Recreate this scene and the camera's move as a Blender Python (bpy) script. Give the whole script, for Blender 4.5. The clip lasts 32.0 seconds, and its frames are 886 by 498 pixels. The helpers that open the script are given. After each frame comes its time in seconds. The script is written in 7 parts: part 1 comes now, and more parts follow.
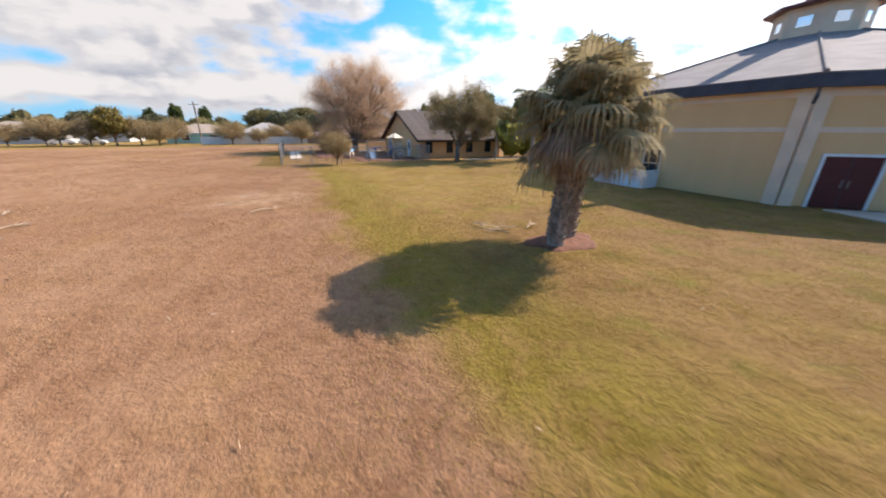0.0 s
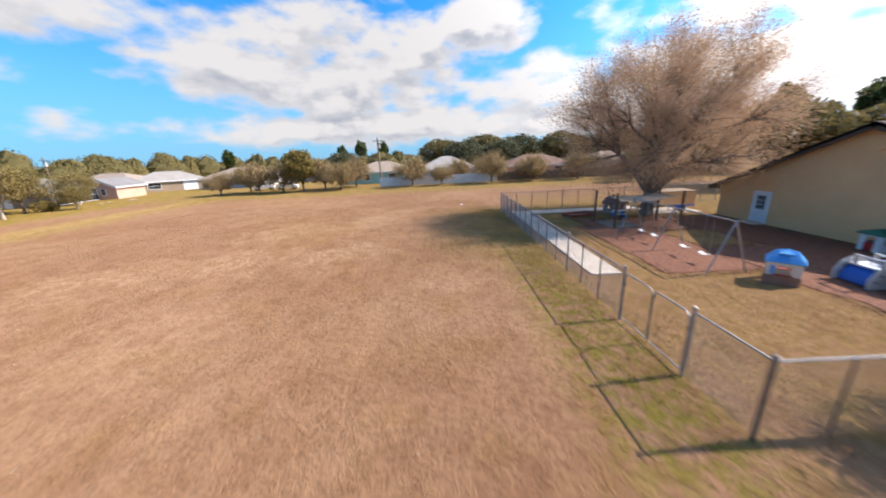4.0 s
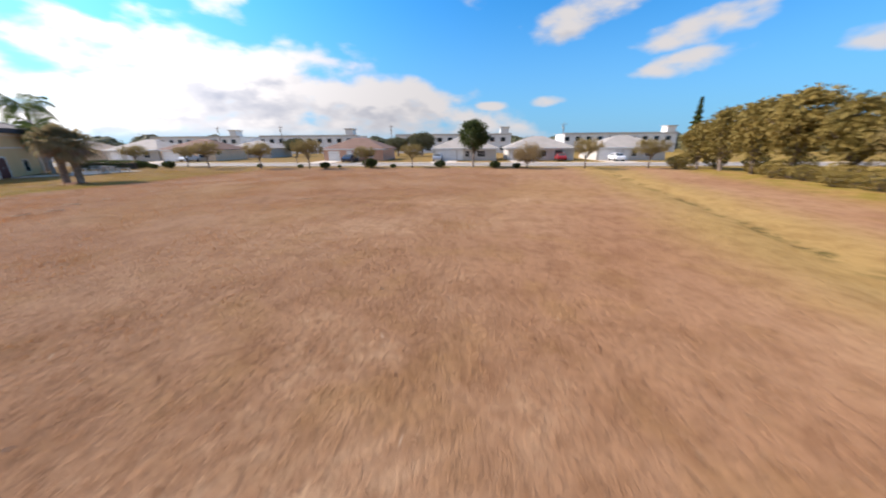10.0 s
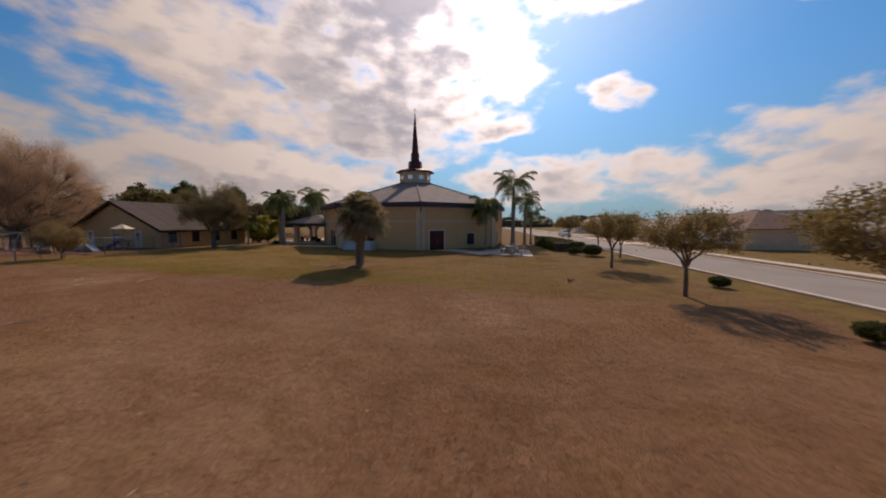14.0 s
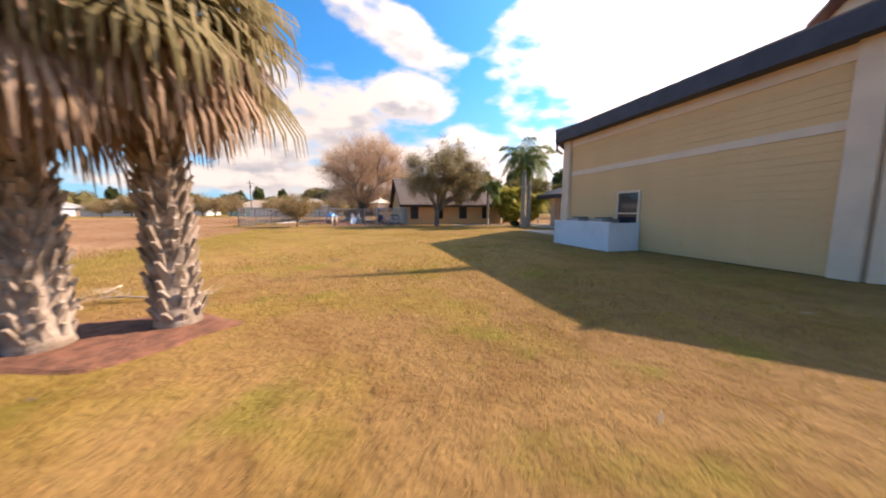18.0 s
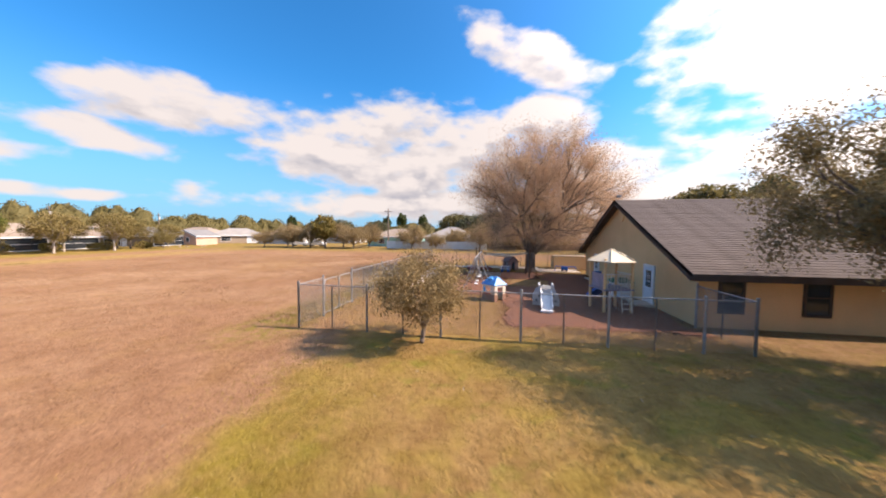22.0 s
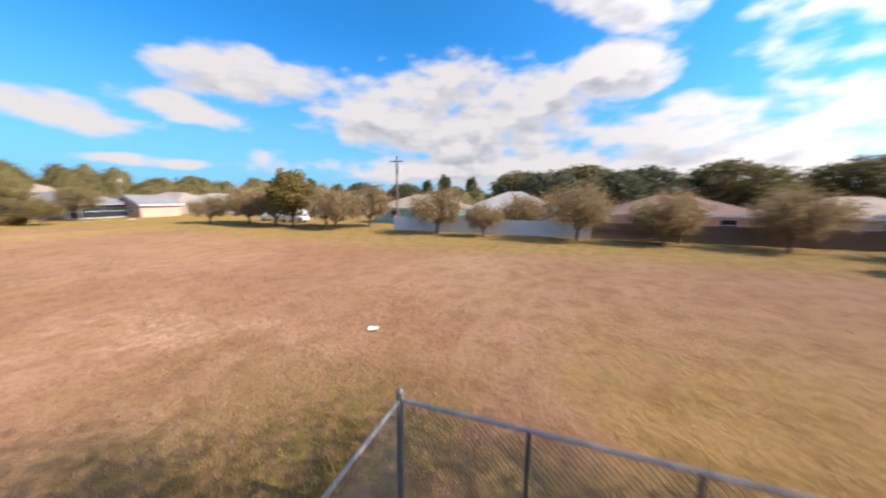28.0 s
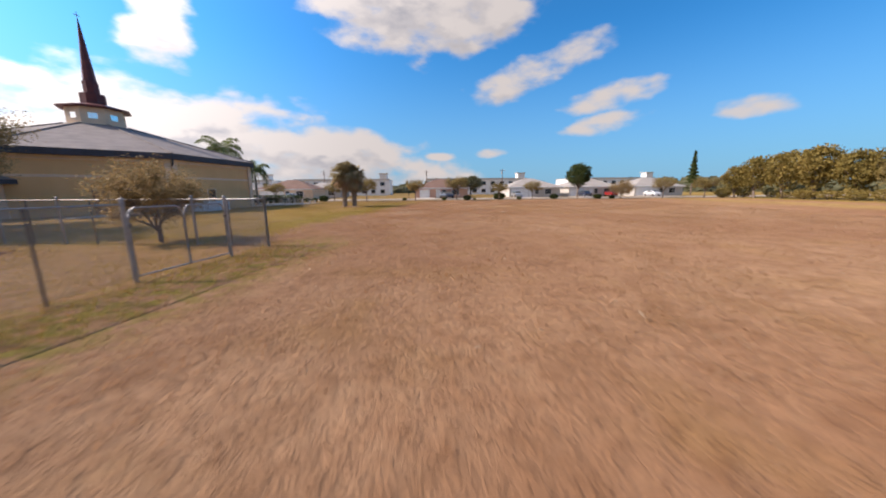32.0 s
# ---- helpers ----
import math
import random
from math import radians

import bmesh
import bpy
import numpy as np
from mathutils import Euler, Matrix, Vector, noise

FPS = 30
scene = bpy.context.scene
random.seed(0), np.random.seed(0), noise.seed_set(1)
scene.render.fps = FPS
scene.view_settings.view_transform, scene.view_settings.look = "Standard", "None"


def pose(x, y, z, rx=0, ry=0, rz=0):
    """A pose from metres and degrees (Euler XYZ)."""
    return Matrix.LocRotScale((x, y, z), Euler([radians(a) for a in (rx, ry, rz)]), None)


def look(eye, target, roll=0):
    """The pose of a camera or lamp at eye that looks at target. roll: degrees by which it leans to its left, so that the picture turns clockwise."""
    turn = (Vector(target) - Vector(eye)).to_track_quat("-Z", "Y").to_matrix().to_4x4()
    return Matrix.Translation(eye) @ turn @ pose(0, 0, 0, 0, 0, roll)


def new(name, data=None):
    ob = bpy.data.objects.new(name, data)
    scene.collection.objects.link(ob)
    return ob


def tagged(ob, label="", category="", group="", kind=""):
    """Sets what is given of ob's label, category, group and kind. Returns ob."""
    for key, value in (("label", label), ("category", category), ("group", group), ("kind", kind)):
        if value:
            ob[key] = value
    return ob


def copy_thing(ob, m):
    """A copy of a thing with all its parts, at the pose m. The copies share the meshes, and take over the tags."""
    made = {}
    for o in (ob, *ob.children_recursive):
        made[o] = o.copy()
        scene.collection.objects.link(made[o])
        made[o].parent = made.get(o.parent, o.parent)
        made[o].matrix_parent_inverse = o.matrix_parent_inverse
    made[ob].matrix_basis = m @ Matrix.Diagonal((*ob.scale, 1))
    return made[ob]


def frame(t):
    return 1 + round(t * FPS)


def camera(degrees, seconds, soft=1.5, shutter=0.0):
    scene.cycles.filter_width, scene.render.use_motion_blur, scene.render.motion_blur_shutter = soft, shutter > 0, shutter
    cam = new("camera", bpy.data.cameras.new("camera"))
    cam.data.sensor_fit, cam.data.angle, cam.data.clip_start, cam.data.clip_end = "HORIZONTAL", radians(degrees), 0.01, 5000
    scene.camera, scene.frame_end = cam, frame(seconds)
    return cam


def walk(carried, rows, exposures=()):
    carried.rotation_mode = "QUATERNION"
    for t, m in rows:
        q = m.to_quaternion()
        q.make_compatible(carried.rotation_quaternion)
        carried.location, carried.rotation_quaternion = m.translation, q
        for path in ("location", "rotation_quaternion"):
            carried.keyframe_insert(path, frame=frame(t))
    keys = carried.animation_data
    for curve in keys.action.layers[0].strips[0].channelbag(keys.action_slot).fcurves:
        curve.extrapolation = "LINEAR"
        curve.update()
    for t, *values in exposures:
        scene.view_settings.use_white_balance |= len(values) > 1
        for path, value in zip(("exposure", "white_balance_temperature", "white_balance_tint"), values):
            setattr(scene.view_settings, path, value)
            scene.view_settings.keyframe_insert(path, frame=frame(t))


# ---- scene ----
cam = camera(109.2, 32.0, 1.9, 0.28)
PATH = [
    (0, (-1.646, 2.071, 3.277), (-0.859, 3.771, 2.575), 0.3),
    (1, (-2.25, 7.05, 3.05), (-1.805, 8.869, 2.343), -0.6),
    (2, (-5.681, 15.705, 5.742), (-5.274, 17.556, 5.104), 0.1),
    (2.5, (-6.78, 19.815, 5.591), (-6.394, 21.668, 4.946), -0.2),
    (4.5, (-9.104, 38.227, 5.375), (-9.393, 40.138, 4.862), -1.8),
    (5, (-10.346, 43.96, 7.129), (-11.05, 45.777, 6.678), 0.4),
    (5.5, (-12.013, 49.823, 8.187), (-13.308, 51.207, 7.546), -0.6),
    (6, (-13.985, 53.781, 8.16), (-15.623, 54.578, 7.333), -0.6),
    (6.5, (-16.492, 56.493, 7.203), (-18.253, 56.662, 6.271), -0.6),
    (7, (-20.49, 56.724, 6.457), (-22.2, 56.316, 5.502), -0.2),
    (7.5, (-23.826, 54.786, 5.916), (-25.379, 53.932, 4.99), -0.5),
    (8, (-28.56, 52.246, 5.0), (-29.855, 50.97, 4.167), -0.3),
    (8.5, (-32.915, 48.179, 4.178), (-33.847, 46.575, 3.43), -0.8),
    (9, (-36.151, 42.677, 3.632), (-36.648, 40.869, 2.936), -0.4),
    (9.5, (-37.891, 37.453, 3.531), (-37.915, 35.569, 2.86), -0.3),
    (10, (-38.588, 31.278, 3.577), (-38.108, 29.444, 2.94), -0.4),
    (10.5, (-37.883, 24.898, 3.79), (-36.932, 23.237, 3.209), -0.4),
    (11, (-36.111, 18.528, 3.835), (-34.749, 17.149, 3.342), -0.1),
    (11.5, (-33.408, 12.643, 3.455), (-31.734, 11.613, 3.085), -0.0),
    (12, (-30.183, 7.469, 3.055), (-28.311, 6.82, 2.783), 0.3),
    (12.5, (-26.558, 3.215, 2.535), (-24.587, 2.931, 2.348), -0.0),
    (13, (-22.781, -0.017, 2.686), (-20.787, 0.023, 2.528), 0.3),
    (13.5, (-19.028, -2.202, 3.078), (-17.058, -1.886, 2.932), 0.1),
    (14, (-15.43, -3.168, 3.326), (-13.508, -2.642, 3.155), 0.1),
    (14.5, (-11.974, -3.579, 2.963), (-10.116, -2.861, 2.78), 0.1),
    (15, (-8.528, -3.416, 2.67), (-6.755, -2.51, 2.476), -0.0),
    (15.5, (-5.339, -2.654, 2.601), (-3.669, -1.571, 2.41), -0.2),
    (17.5, (6.662, 2.764, 1.595), (7.445, 4.592, 1.385), 0.2),
    (18, (8.919, 4.648, 1.521), (9.384, 6.579, 1.281), 0.0),
    (18.5, (10.18, 6.782, 1.462), (10.371, 8.753, 1.185), -0.1),
    (19, (11.217, 9.394, 1.419), (11.152, 11.372, 1.128), -0.1),
    (19.5, (11.156, 12.166, 1.504), (10.91, 14.133, 1.235), 0.2),
    (20, (10.649, 15.019, 1.814), (10.276, 16.971, 1.592), 0.3),
    (20.5, (9.7, 18.002, 2.125), (9.265, 19.946, 1.946), 0.1),
    (21, (8.258, 21.115, 2.55), (7.812, 23.06, 2.416), 0.3),
    (21.5, (6.592, 24.071, 3.207), (6.184, 26.026, 3.094), 0.2),
    (22, (5.024, 26.52, 3.783), (4.682, 28.488, 3.679), 0.4),
    (22.5, (3.309, 29.301, 4.287), (3.07, 31.284, 4.18), 0.4),
    (23, (1.798, 32.014, 4.265), (1.691, 34.009, 4.159), 0.3),
    (23.5, (0.537, 34.775, 3.812), (0.546, 36.772, 3.695), 0.5),
    (24, (0.167, 37.747, 3.792), (0.277, 39.739, 3.641), 0.0),
    (24.5, (-0.308, 40.429, 3.145), (-0.12, 42.414, 2.986), 0.1),
    (26.5, (-0.201, 51.046, 2.811), (-0.005, 53.027, 2.622), -0.0),
    (27, (-0.507, 54.149, 3.065), (-0.439, 56.138, 2.86), 0.2),
    (27.5, (-0.753, 57.29, 3.518), (-0.847, 59.274, 3.288), 0.1),
    (28, (-1.12, 60.361, 4.051), (-1.771, 62.226, 3.735), 0.6),
    (28.5, (-1.917, 63.225, 4.557), (-3.562, 64.197, 3.966), 0.1),
    (29, (-5.421, 63.644, 4.221), (-7.151, 63.205, 3.319), -0.1),
    (29.5, (-8.088, 64.257, 3.69), (-8.923, 62.795, 2.611), 1.2),
    (30, (-10.502, 63.173, 3.094), (-10.62, 61.395, 2.187), 0.7),
    (30.5, (-11.687, 59.912, 2.26), (-11.573, 58.048, 1.543), -0.3),
    (31, (-11.799, 56.46, 1.842), (-11.549, 54.558, 1.276), -0.8),
    (32, (-10.266, 48.334, 1.946), (-10.055, 46.38, 1.579), -0.5),
]
EXPOSURES = [(0, 0.93, 6850, 15), (1, 1.08, 6900, 14), (2.5, 0.95, 6800, 14), (5, 0.85, 6600, 14), (7.5, 0.65, 6500, 13), (9, 0.7, 6500, 13), (10.5, 0.6, 6900, 18), (12, -0.3, 7300, 21), (13, -0.74, 7800, 24), (15.5, -0.5, 8400, 30), (17.5, 0.93, 7950, 24), (19, 1.22, 7700, 22), (21, 1.05, 7450, 21), (22, 0.95, 7350, 21), (23, 0.9, 7350, 20), (24, 0.85, 7600, 22), (27, 1.22, 8100, 23), (28, 0.85, 6700, 16), (29, 0.92, 7050, 18), (30, 1.24, 7150, 20), (31, 0.76, 7300, 21), (32, 0.5, 7150, 20)]
walk(cam, [(t, look(eye, target, roll)) for t, eye, target, roll in PATH], EXPOSURES)

# ---- world, sun ----
SUN_AZ, SUN_EL = 5.5, 38.8
sun_dir = Vector((math.cos(radians(SUN_EL)) * math.cos(radians(SUN_AZ)), math.cos(radians(SUN_EL)) * math.sin(radians(SUN_AZ)), math.sin(radians(SUN_EL))))
sun = new("sun", bpy.data.lights.new("sun", "SUN"))
sun.data.energy, sun.data.angle, sun.data.color = 5.0, radians(0.53), (1.0, 0.93, 0.84)
sun.matrix_basis = look(sun_dir * 300, (0, 0, 0))


class Graph:
    """Short calls for building a node tree."""

    def __init__(self, tree):
        self.tree, self.nodes, self.links = tree, tree.nodes, tree.links

    def put(self, kind, inputs=(), **fields):
        n = self.nodes.new(kind)
        for key, value in fields.items():
            setattr(n, key, value)
        for key, value in dict(inputs).items():
            self.set(n, key, value)
        return n

    def set(self, n, key, value):
        if isinstance(value, bpy.types.NodeSocket):
            self.links.new(value, n.inputs[key])
        elif value is not None:
            n.inputs[key].default_value = value

    def math(self, op, a, b=None, c=None, clamp=False):
        n = self.put("ShaderNodeMath", operation=op, use_clamp=clamp)
        for i, v in enumerate((a, b, c)):
            self.set(n, i, v)
        return n.outputs[0]

    def noise(self, vec, scale, detail=3.0, rough=0.55, warp=0.0):
        n = self.put("ShaderNodeTexNoise", {"Vector": vec, "Scale": scale, "Detail": detail, "Roughness": rough, "Distortion": warp})
        return n.outputs["Fac"]

    def step(self, v, lo, hi):
        n = self.put("ShaderNodeMapRange", {"Value": v, "From Min": lo, "From Max": hi}, interpolation_type="SMOOTHSTEP")
        return n.outputs["Result"]

    def mix(self, f, a, b, blend="MIX"):
        n = self.put("ShaderNodeMix", data_type="RGBA", blend_type=blend)
        self.set(n, 0, f)
        for i, v in ((6, a), (7, b)):
            self.set(n, i, (*v, 1.0) if isinstance(v, tuple) and len(v) == 3 else v)
        return n.outputs[2]

    def scaled(self, vec, s):
        n = self.put("ShaderNodeMapping", {"Vector": vec, "Scale": s})
        return n.outputs[0]


world = bpy.data.worlds.new("sky")
scene.world = world
world.use_nodes = True
world.node_tree.nodes.clear()
g = Graph(world.node_tree)
sky = g.put("ShaderNodeTexSky", sky_type="NISHITA", sun_disc=False, sun_elevation=radians(SUN_EL), sun_rotation=radians(90 - SUN_AZ), air_density=1.0, dust_density=0.35, ozone_density=3.0)
coord = g.put("ShaderNodeTexCoord").outputs["Generated"]
sep = g.put("ShaderNodeSeparateXYZ", {"Vector": coord})
up = g.math("MAXIMUM", sep.outputs["Z"], 0.0)


# clouds by quarter of the sky: bearing from east, height, half width, half height, lean (all in degrees), thickness
# the three near 60 degrees are unseen, added overhead to whiten the light in shadows
CLOUDS_EAST = ((33, 24, 31, 15, 0, 1.0), (28, 36, 26, 8, 0, 1.0), (55, 7, 34, 7, 0, 0.9), (6, 15.5, 6.5, 2.6, -8, 0.55), (-2, 7.0, 16, 5.5, 0, 0.6), (-22, 7.5, 11, 4.5, 0, 0.6), (-12, 19.3, 6.2, 3.1, 20, 0.42), (-11, 34, 13, 4.5, 0, 0.9), (72, 13, 6, 3, 0, 0.6), (40, 60, 45, 11, 0, 0.9), (150, 58, 40, 10, 0, 0.9))
CLOUDS_NORTH = ((84, 27, 15, 3.6, 25, 0.75), (83, 18.5, 8, 4.5, 0, 0.9), (106, 14, 24, 8.0, 0, 1.0), (139, 17, 13, 3.6, -4, 0.9), (146, 11.4, 9, 2.3, 9, 0.62), (158, 9.4, 8, 2.3, 11, 0.6), (98, 5, 42, 3.6, 0, 0.7), (150, 4.5, 8, 1.0, 0, 0.5))
CLOUDS_SOUTH = ((-42, 6, 23, 8.2, 0, 1.0), (-66, 4, 27, 5.8, 11, 1.0), (-98, 17.5, 14, 3.1, -16, 0.6), (-81, 27, 16, 6.5, 0, 1.0), (-110, 13.4, 8, 2.2, -6, 0.58), (-110.5, 10, 6.5, 1.9, -6, 0.58), (-126, 10.3, 6, 1.9, 5, 0.4), (-147, 14.5, 10, 2.4, 10, 0.55), (-45, 20, 4.5, 7, 8, 0.3), (-33, 27, 5, 3.5, 20, 0.5), (-83, 5.7, 3.5, 0.9, 0, 0.7), (-92, 6.2, 3, 0.9, 0, 0.7), (-80, 60, 50, 10, 0, 0.9))
CLOUDS_WEST = ((187, 9.6, 8, 2.2, 0, 0.55), (213, 9, 3.5, 1.3, 0, 0.5), (154, 8.5, 7, 1.9, 0, 0.32), (200, 13, 7, 1.9, 0, 0.4), (176, 13, 9, 2.4, 0, 0.5))
turned = g.put("ShaderNodeVectorRotate", {"Vector": coord, "Angle": radians(-35)}, rotation_type="Z_AXIS").outputs[0]
sep2 = g.put("ShaderNodeSeparateXYZ", {"Vector": turned})
bearing = g.math("ADD", g.math("DEGREES", g.math("ARCTAN2", sep2.outputs["Y"], sep2.outputs["X"])), 35.0)
height = g.math("DEGREES", g.math("ARCSINE", sep.outputs["Z"]))


def cloud_density(lift, least=0):
    """Banks and heaps of cloud, their rims broken by noise, lift degrees higher up than asked."""
    here = g.put("ShaderNodeCombineXYZ", {"X": bearing, "Y": g.math("ADD", height, lift)}).outputs[0]
    most = -1.5
    for az, el, wide, tall_, lean, thick in CLOUDS_EAST + CLOUDS_NORTH + CLOUDS_SOUTH + CLOUDS_WEST:
        if wide * tall_ < least:
            continue
        local = g.put("ShaderNodeMapping", {"Vector": here, "Location": (az, el, 0), "Rotation": (0, 0, radians(lean)), "Scale": (wide, tall_, 1)}, vector_type="TEXTURE").outputs[0]
        far2 = g.put("ShaderNodeVectorMath", {0: local, 1: local}, operation="DOT_PRODUCT").outputs["Value"]
        most = g.math("MAXIMUM", most, g.math("MULTIPLY_ADD", far2, -0.9, thick))
    v = g.put("ShaderNodeCombineXYZ", {"X": g.math("ADD", sep.outputs["X"], 3.1), "Y": g.math("ADD", sep.outputs["Y"], 1.7), "Z": g.math("ADD", g.math("MULTIPLY", sep.outputs["Z"], 2.1), lift * 0.036)}).outputs[0]
    rough = g.math("ADD", g.math("MULTIPLY", g.noise(v, 5.0, 2.0, 0.5), 1.9), g.math("MULTIPLY", g.noise(v, 13.0, 6.0, 0.50, 0.1), 1.7))
    return g.math("ADD", g.math("MINIMUM", most, 0.62), g.math("SUBTRACT", rough, 1.8))


sunward = g.math("MAXIMUM", g.put("ShaderNodeVectorMath", {0: coord, 1: tuple(sun_dir)}, operation="DOT_PRODUCT").outputs["Value"], 0.0)
dens = cloud_density(0.0)
above = cloud_density(2.6, 25)
cover = g.step(dens, -0.22, 0.55)
lit = g.step(g.math("SUBTRACT", dens, above), -0.42, 0.34)
body = g.step(dens, 0.25, 0.95)
shade = g.mix(g.math("MULTIPLY", g.math("SUBTRACT", 1.0, lit), g.math("ADD", 0.30, g.math("MULTIPLY", body, 0.70))), (0.97, 0.985, 1.0), (0.50, 0.56, 0.67))
thick_grey = g.math("MULTIPLY", g.math("MULTIPLY", g.step(dens, 0.10, 1.0), g.step(sunward, 0.72, 0.90)), 0.88)
shade = g.mix(thick_grey, shade, (0.30, 0.36, 0.47))
glow = g.math("ADD", g.math("ADD", 0.56, g.math("MULTIPLY", g.math("POWER", sunward, 3.0), 1.7)), g.math("MULTIPLY", g.math("POWER", sunward, 18.0), g.math("MULTIPLY_ADD", thick_grey, -2.9, 3.6)))
cloud = g.put("ShaderNodeVectorMath", {0: shade, "Scale": glow}, operation="SCALE").outputs[0]
blue = g.mix(1.0, sky.outputs[0], (0.017, 0.114, 0.172), "MULTIPLY")
rise = g.math("ADD", 1.0, g.math("MULTIPLY", g.math("POWER", sunward, 2.5), 0.9))
blue = g.put("ShaderNodeVectorMath", {0: blue, "Scale": rise}, operation="SCALE").outputs[0]
veil = g.math("ADD", g.math("MULTIPLY", g.math("POWER", sunward, 14.0), 0.45), g.math("MULTIPLY", g.math("POWER", sunward, 2.0), 0.03))
blue = g.mix(veil, blue, (2.2, 2.35, 2.5))
haze = g.mix(g.step(up, -0.10, 0.42), g.mix(g.math("POWER", sunward, 3.0), (0.20, 0.39, 0.60), (0.72, 1.0, 1.28)), blue)
total = g.mix(g.math("MULTIPLY", cover, g.step(up, -0.01, 0.05)), haze, cloud)
bg = g.put("ShaderNodeBackground", {"Color": total, "Strength": 0.81})
g.links.new(bg.outputs[0], g.put("ShaderNodeOutputWorld").inputs[0])


# ---- materials ----
def plain(name, color, color2=None, rough=0.8, scale=3.0, metal=0.0, bump=0.15, fine=60.0, var=0.25, spec=0.3, stretch=(1, 1, 1), rand=0.0):
    """A surface with variation at two scales: broad stains and fine grain."""
    m = bpy.data.materials.new(name)
    m.use_nodes = True
    m.node_tree.nodes.clear()
    q = Graph(m.node_tree)
    vec = q.scaled(q.put("ShaderNodeTexCoord").outputs["Object"], stretch)
    broad, grain = q.noise(vec, scale, 4.0), q.noise(vec, fine, 3.0)
    color2 = color2 or tuple(c * (1 - var) for c in color)
    col = q.mix(q.step(broad, 0.35, 0.68), color, color2)
    col = q.mix(q.math("MULTIPLY", q.step(grain, 0.45, 0.75), 0.45), col, tuple(c * 0.72 for c in color))
    if rand:
        r = q.put("ShaderNodeObjectInfo").outputs["Random"]
        hsv = q.put("ShaderNodeHueSaturation", {"Color": col, "Value": q.math("ADD", 1 - rand, q.math("MULTIPLY", r, 2 * rand))})
        col = hsv.outputs[0]
    b = q.put("ShaderNodeBsdfPrincipled", {"Base Color": col, "Roughness": rough, "Metallic": metal, "Specular IOR Level": spec})
    if bump:
        bp = q.put("ShaderNodeBump", {"Height": q.math("ADD", grain, broad), "Strength": bump, "Distance": 0.02})
        q.links.new(bp.outputs[0], b.inputs["Normal"])
    q.links.new(b.outputs[0], q.put("ShaderNodeOutputMaterial").inputs[0])
    return m


def leafy(name, a, b, glow=0.35, rough=0.65, spec=0.15, through_tint=(1.0, 1.0, 1.0)):
    """Leaves: each leaf differs, some light passes through."""
    m = bpy.data.materials.new(name)
    m.use_nodes = True
    m.node_tree.nodes.clear()
    q = Graph(m.node_tree)
    geo = q.put("ShaderNodeNewGeometry")
    r = geo.outputs["Random Per Island"]
    obj = q.put("ShaderNodeObjectInfo").outputs["Random"]
    patch = q.noise(q.put("ShaderNodeTexCoord").outputs["Object"], 0.9, 2.0)
    f = q.math("ADD", q.math("MULTIPLY", r, 0.55), q.math("MULTIPLY", patch, 0.5))
    f = q.math("ADD", f, q.math("MULTIPLY", q.math("SUBTRACT", obj, 0.5), 0.3), clamp=True)
    col = q.mix(f, a, b)
    p = q.put("ShaderNodeBsdfPrincipled", {"Base Color": col, "Roughness": rough, "Specular IOR Level": spec})
    t = q.put("ShaderNodeBsdfTranslucent", {"Color": q.mix(1.0, col, through_tint, "MULTIPLY")})
    s = q.put("ShaderNodeMixShader", {0: glow, 1: p.outputs[0], 2: t.outputs[0]})
    q.links.new(s.outputs[0], q.put("ShaderNodeOutputMaterial").inputs[0])
    return m


BLEACHED = ((-34.3, 11.6, 2.6, 1.1, 10), (-37.1, 10.4, 1.8, 0.9, 20), (-31.9, 18.4, 1.6, 0.8, 0), (-20.8, 58.6, 3.0, 2.0, 20), (-20.5, 50.5, 3.2, 1.7, 30), (-26.5, 48.8, 3.0, 1.6, 20), (-14.3, 51.6, 2.6, 1.4, 40), (-3.7, 20.6, 1.9, 1.3, 10), (-29.2, 43.0, 4.0, 1.7, 40), (-36.6, 35.0, 2.2, 5.0, 0), (-15.3, 59.6, 1.0, 2.2, 20), (-11.9, 66.3, 3.0, 1.0, 10), (-15.0, 51.0, 2.4, 1.0, 0), (-17.0, -5.4, 2.0, 0.9, 30), (-4.0, -1.6, 1.7, 0.8, 30), (-14.5, 61.5, 1.6, 1.6, 0))


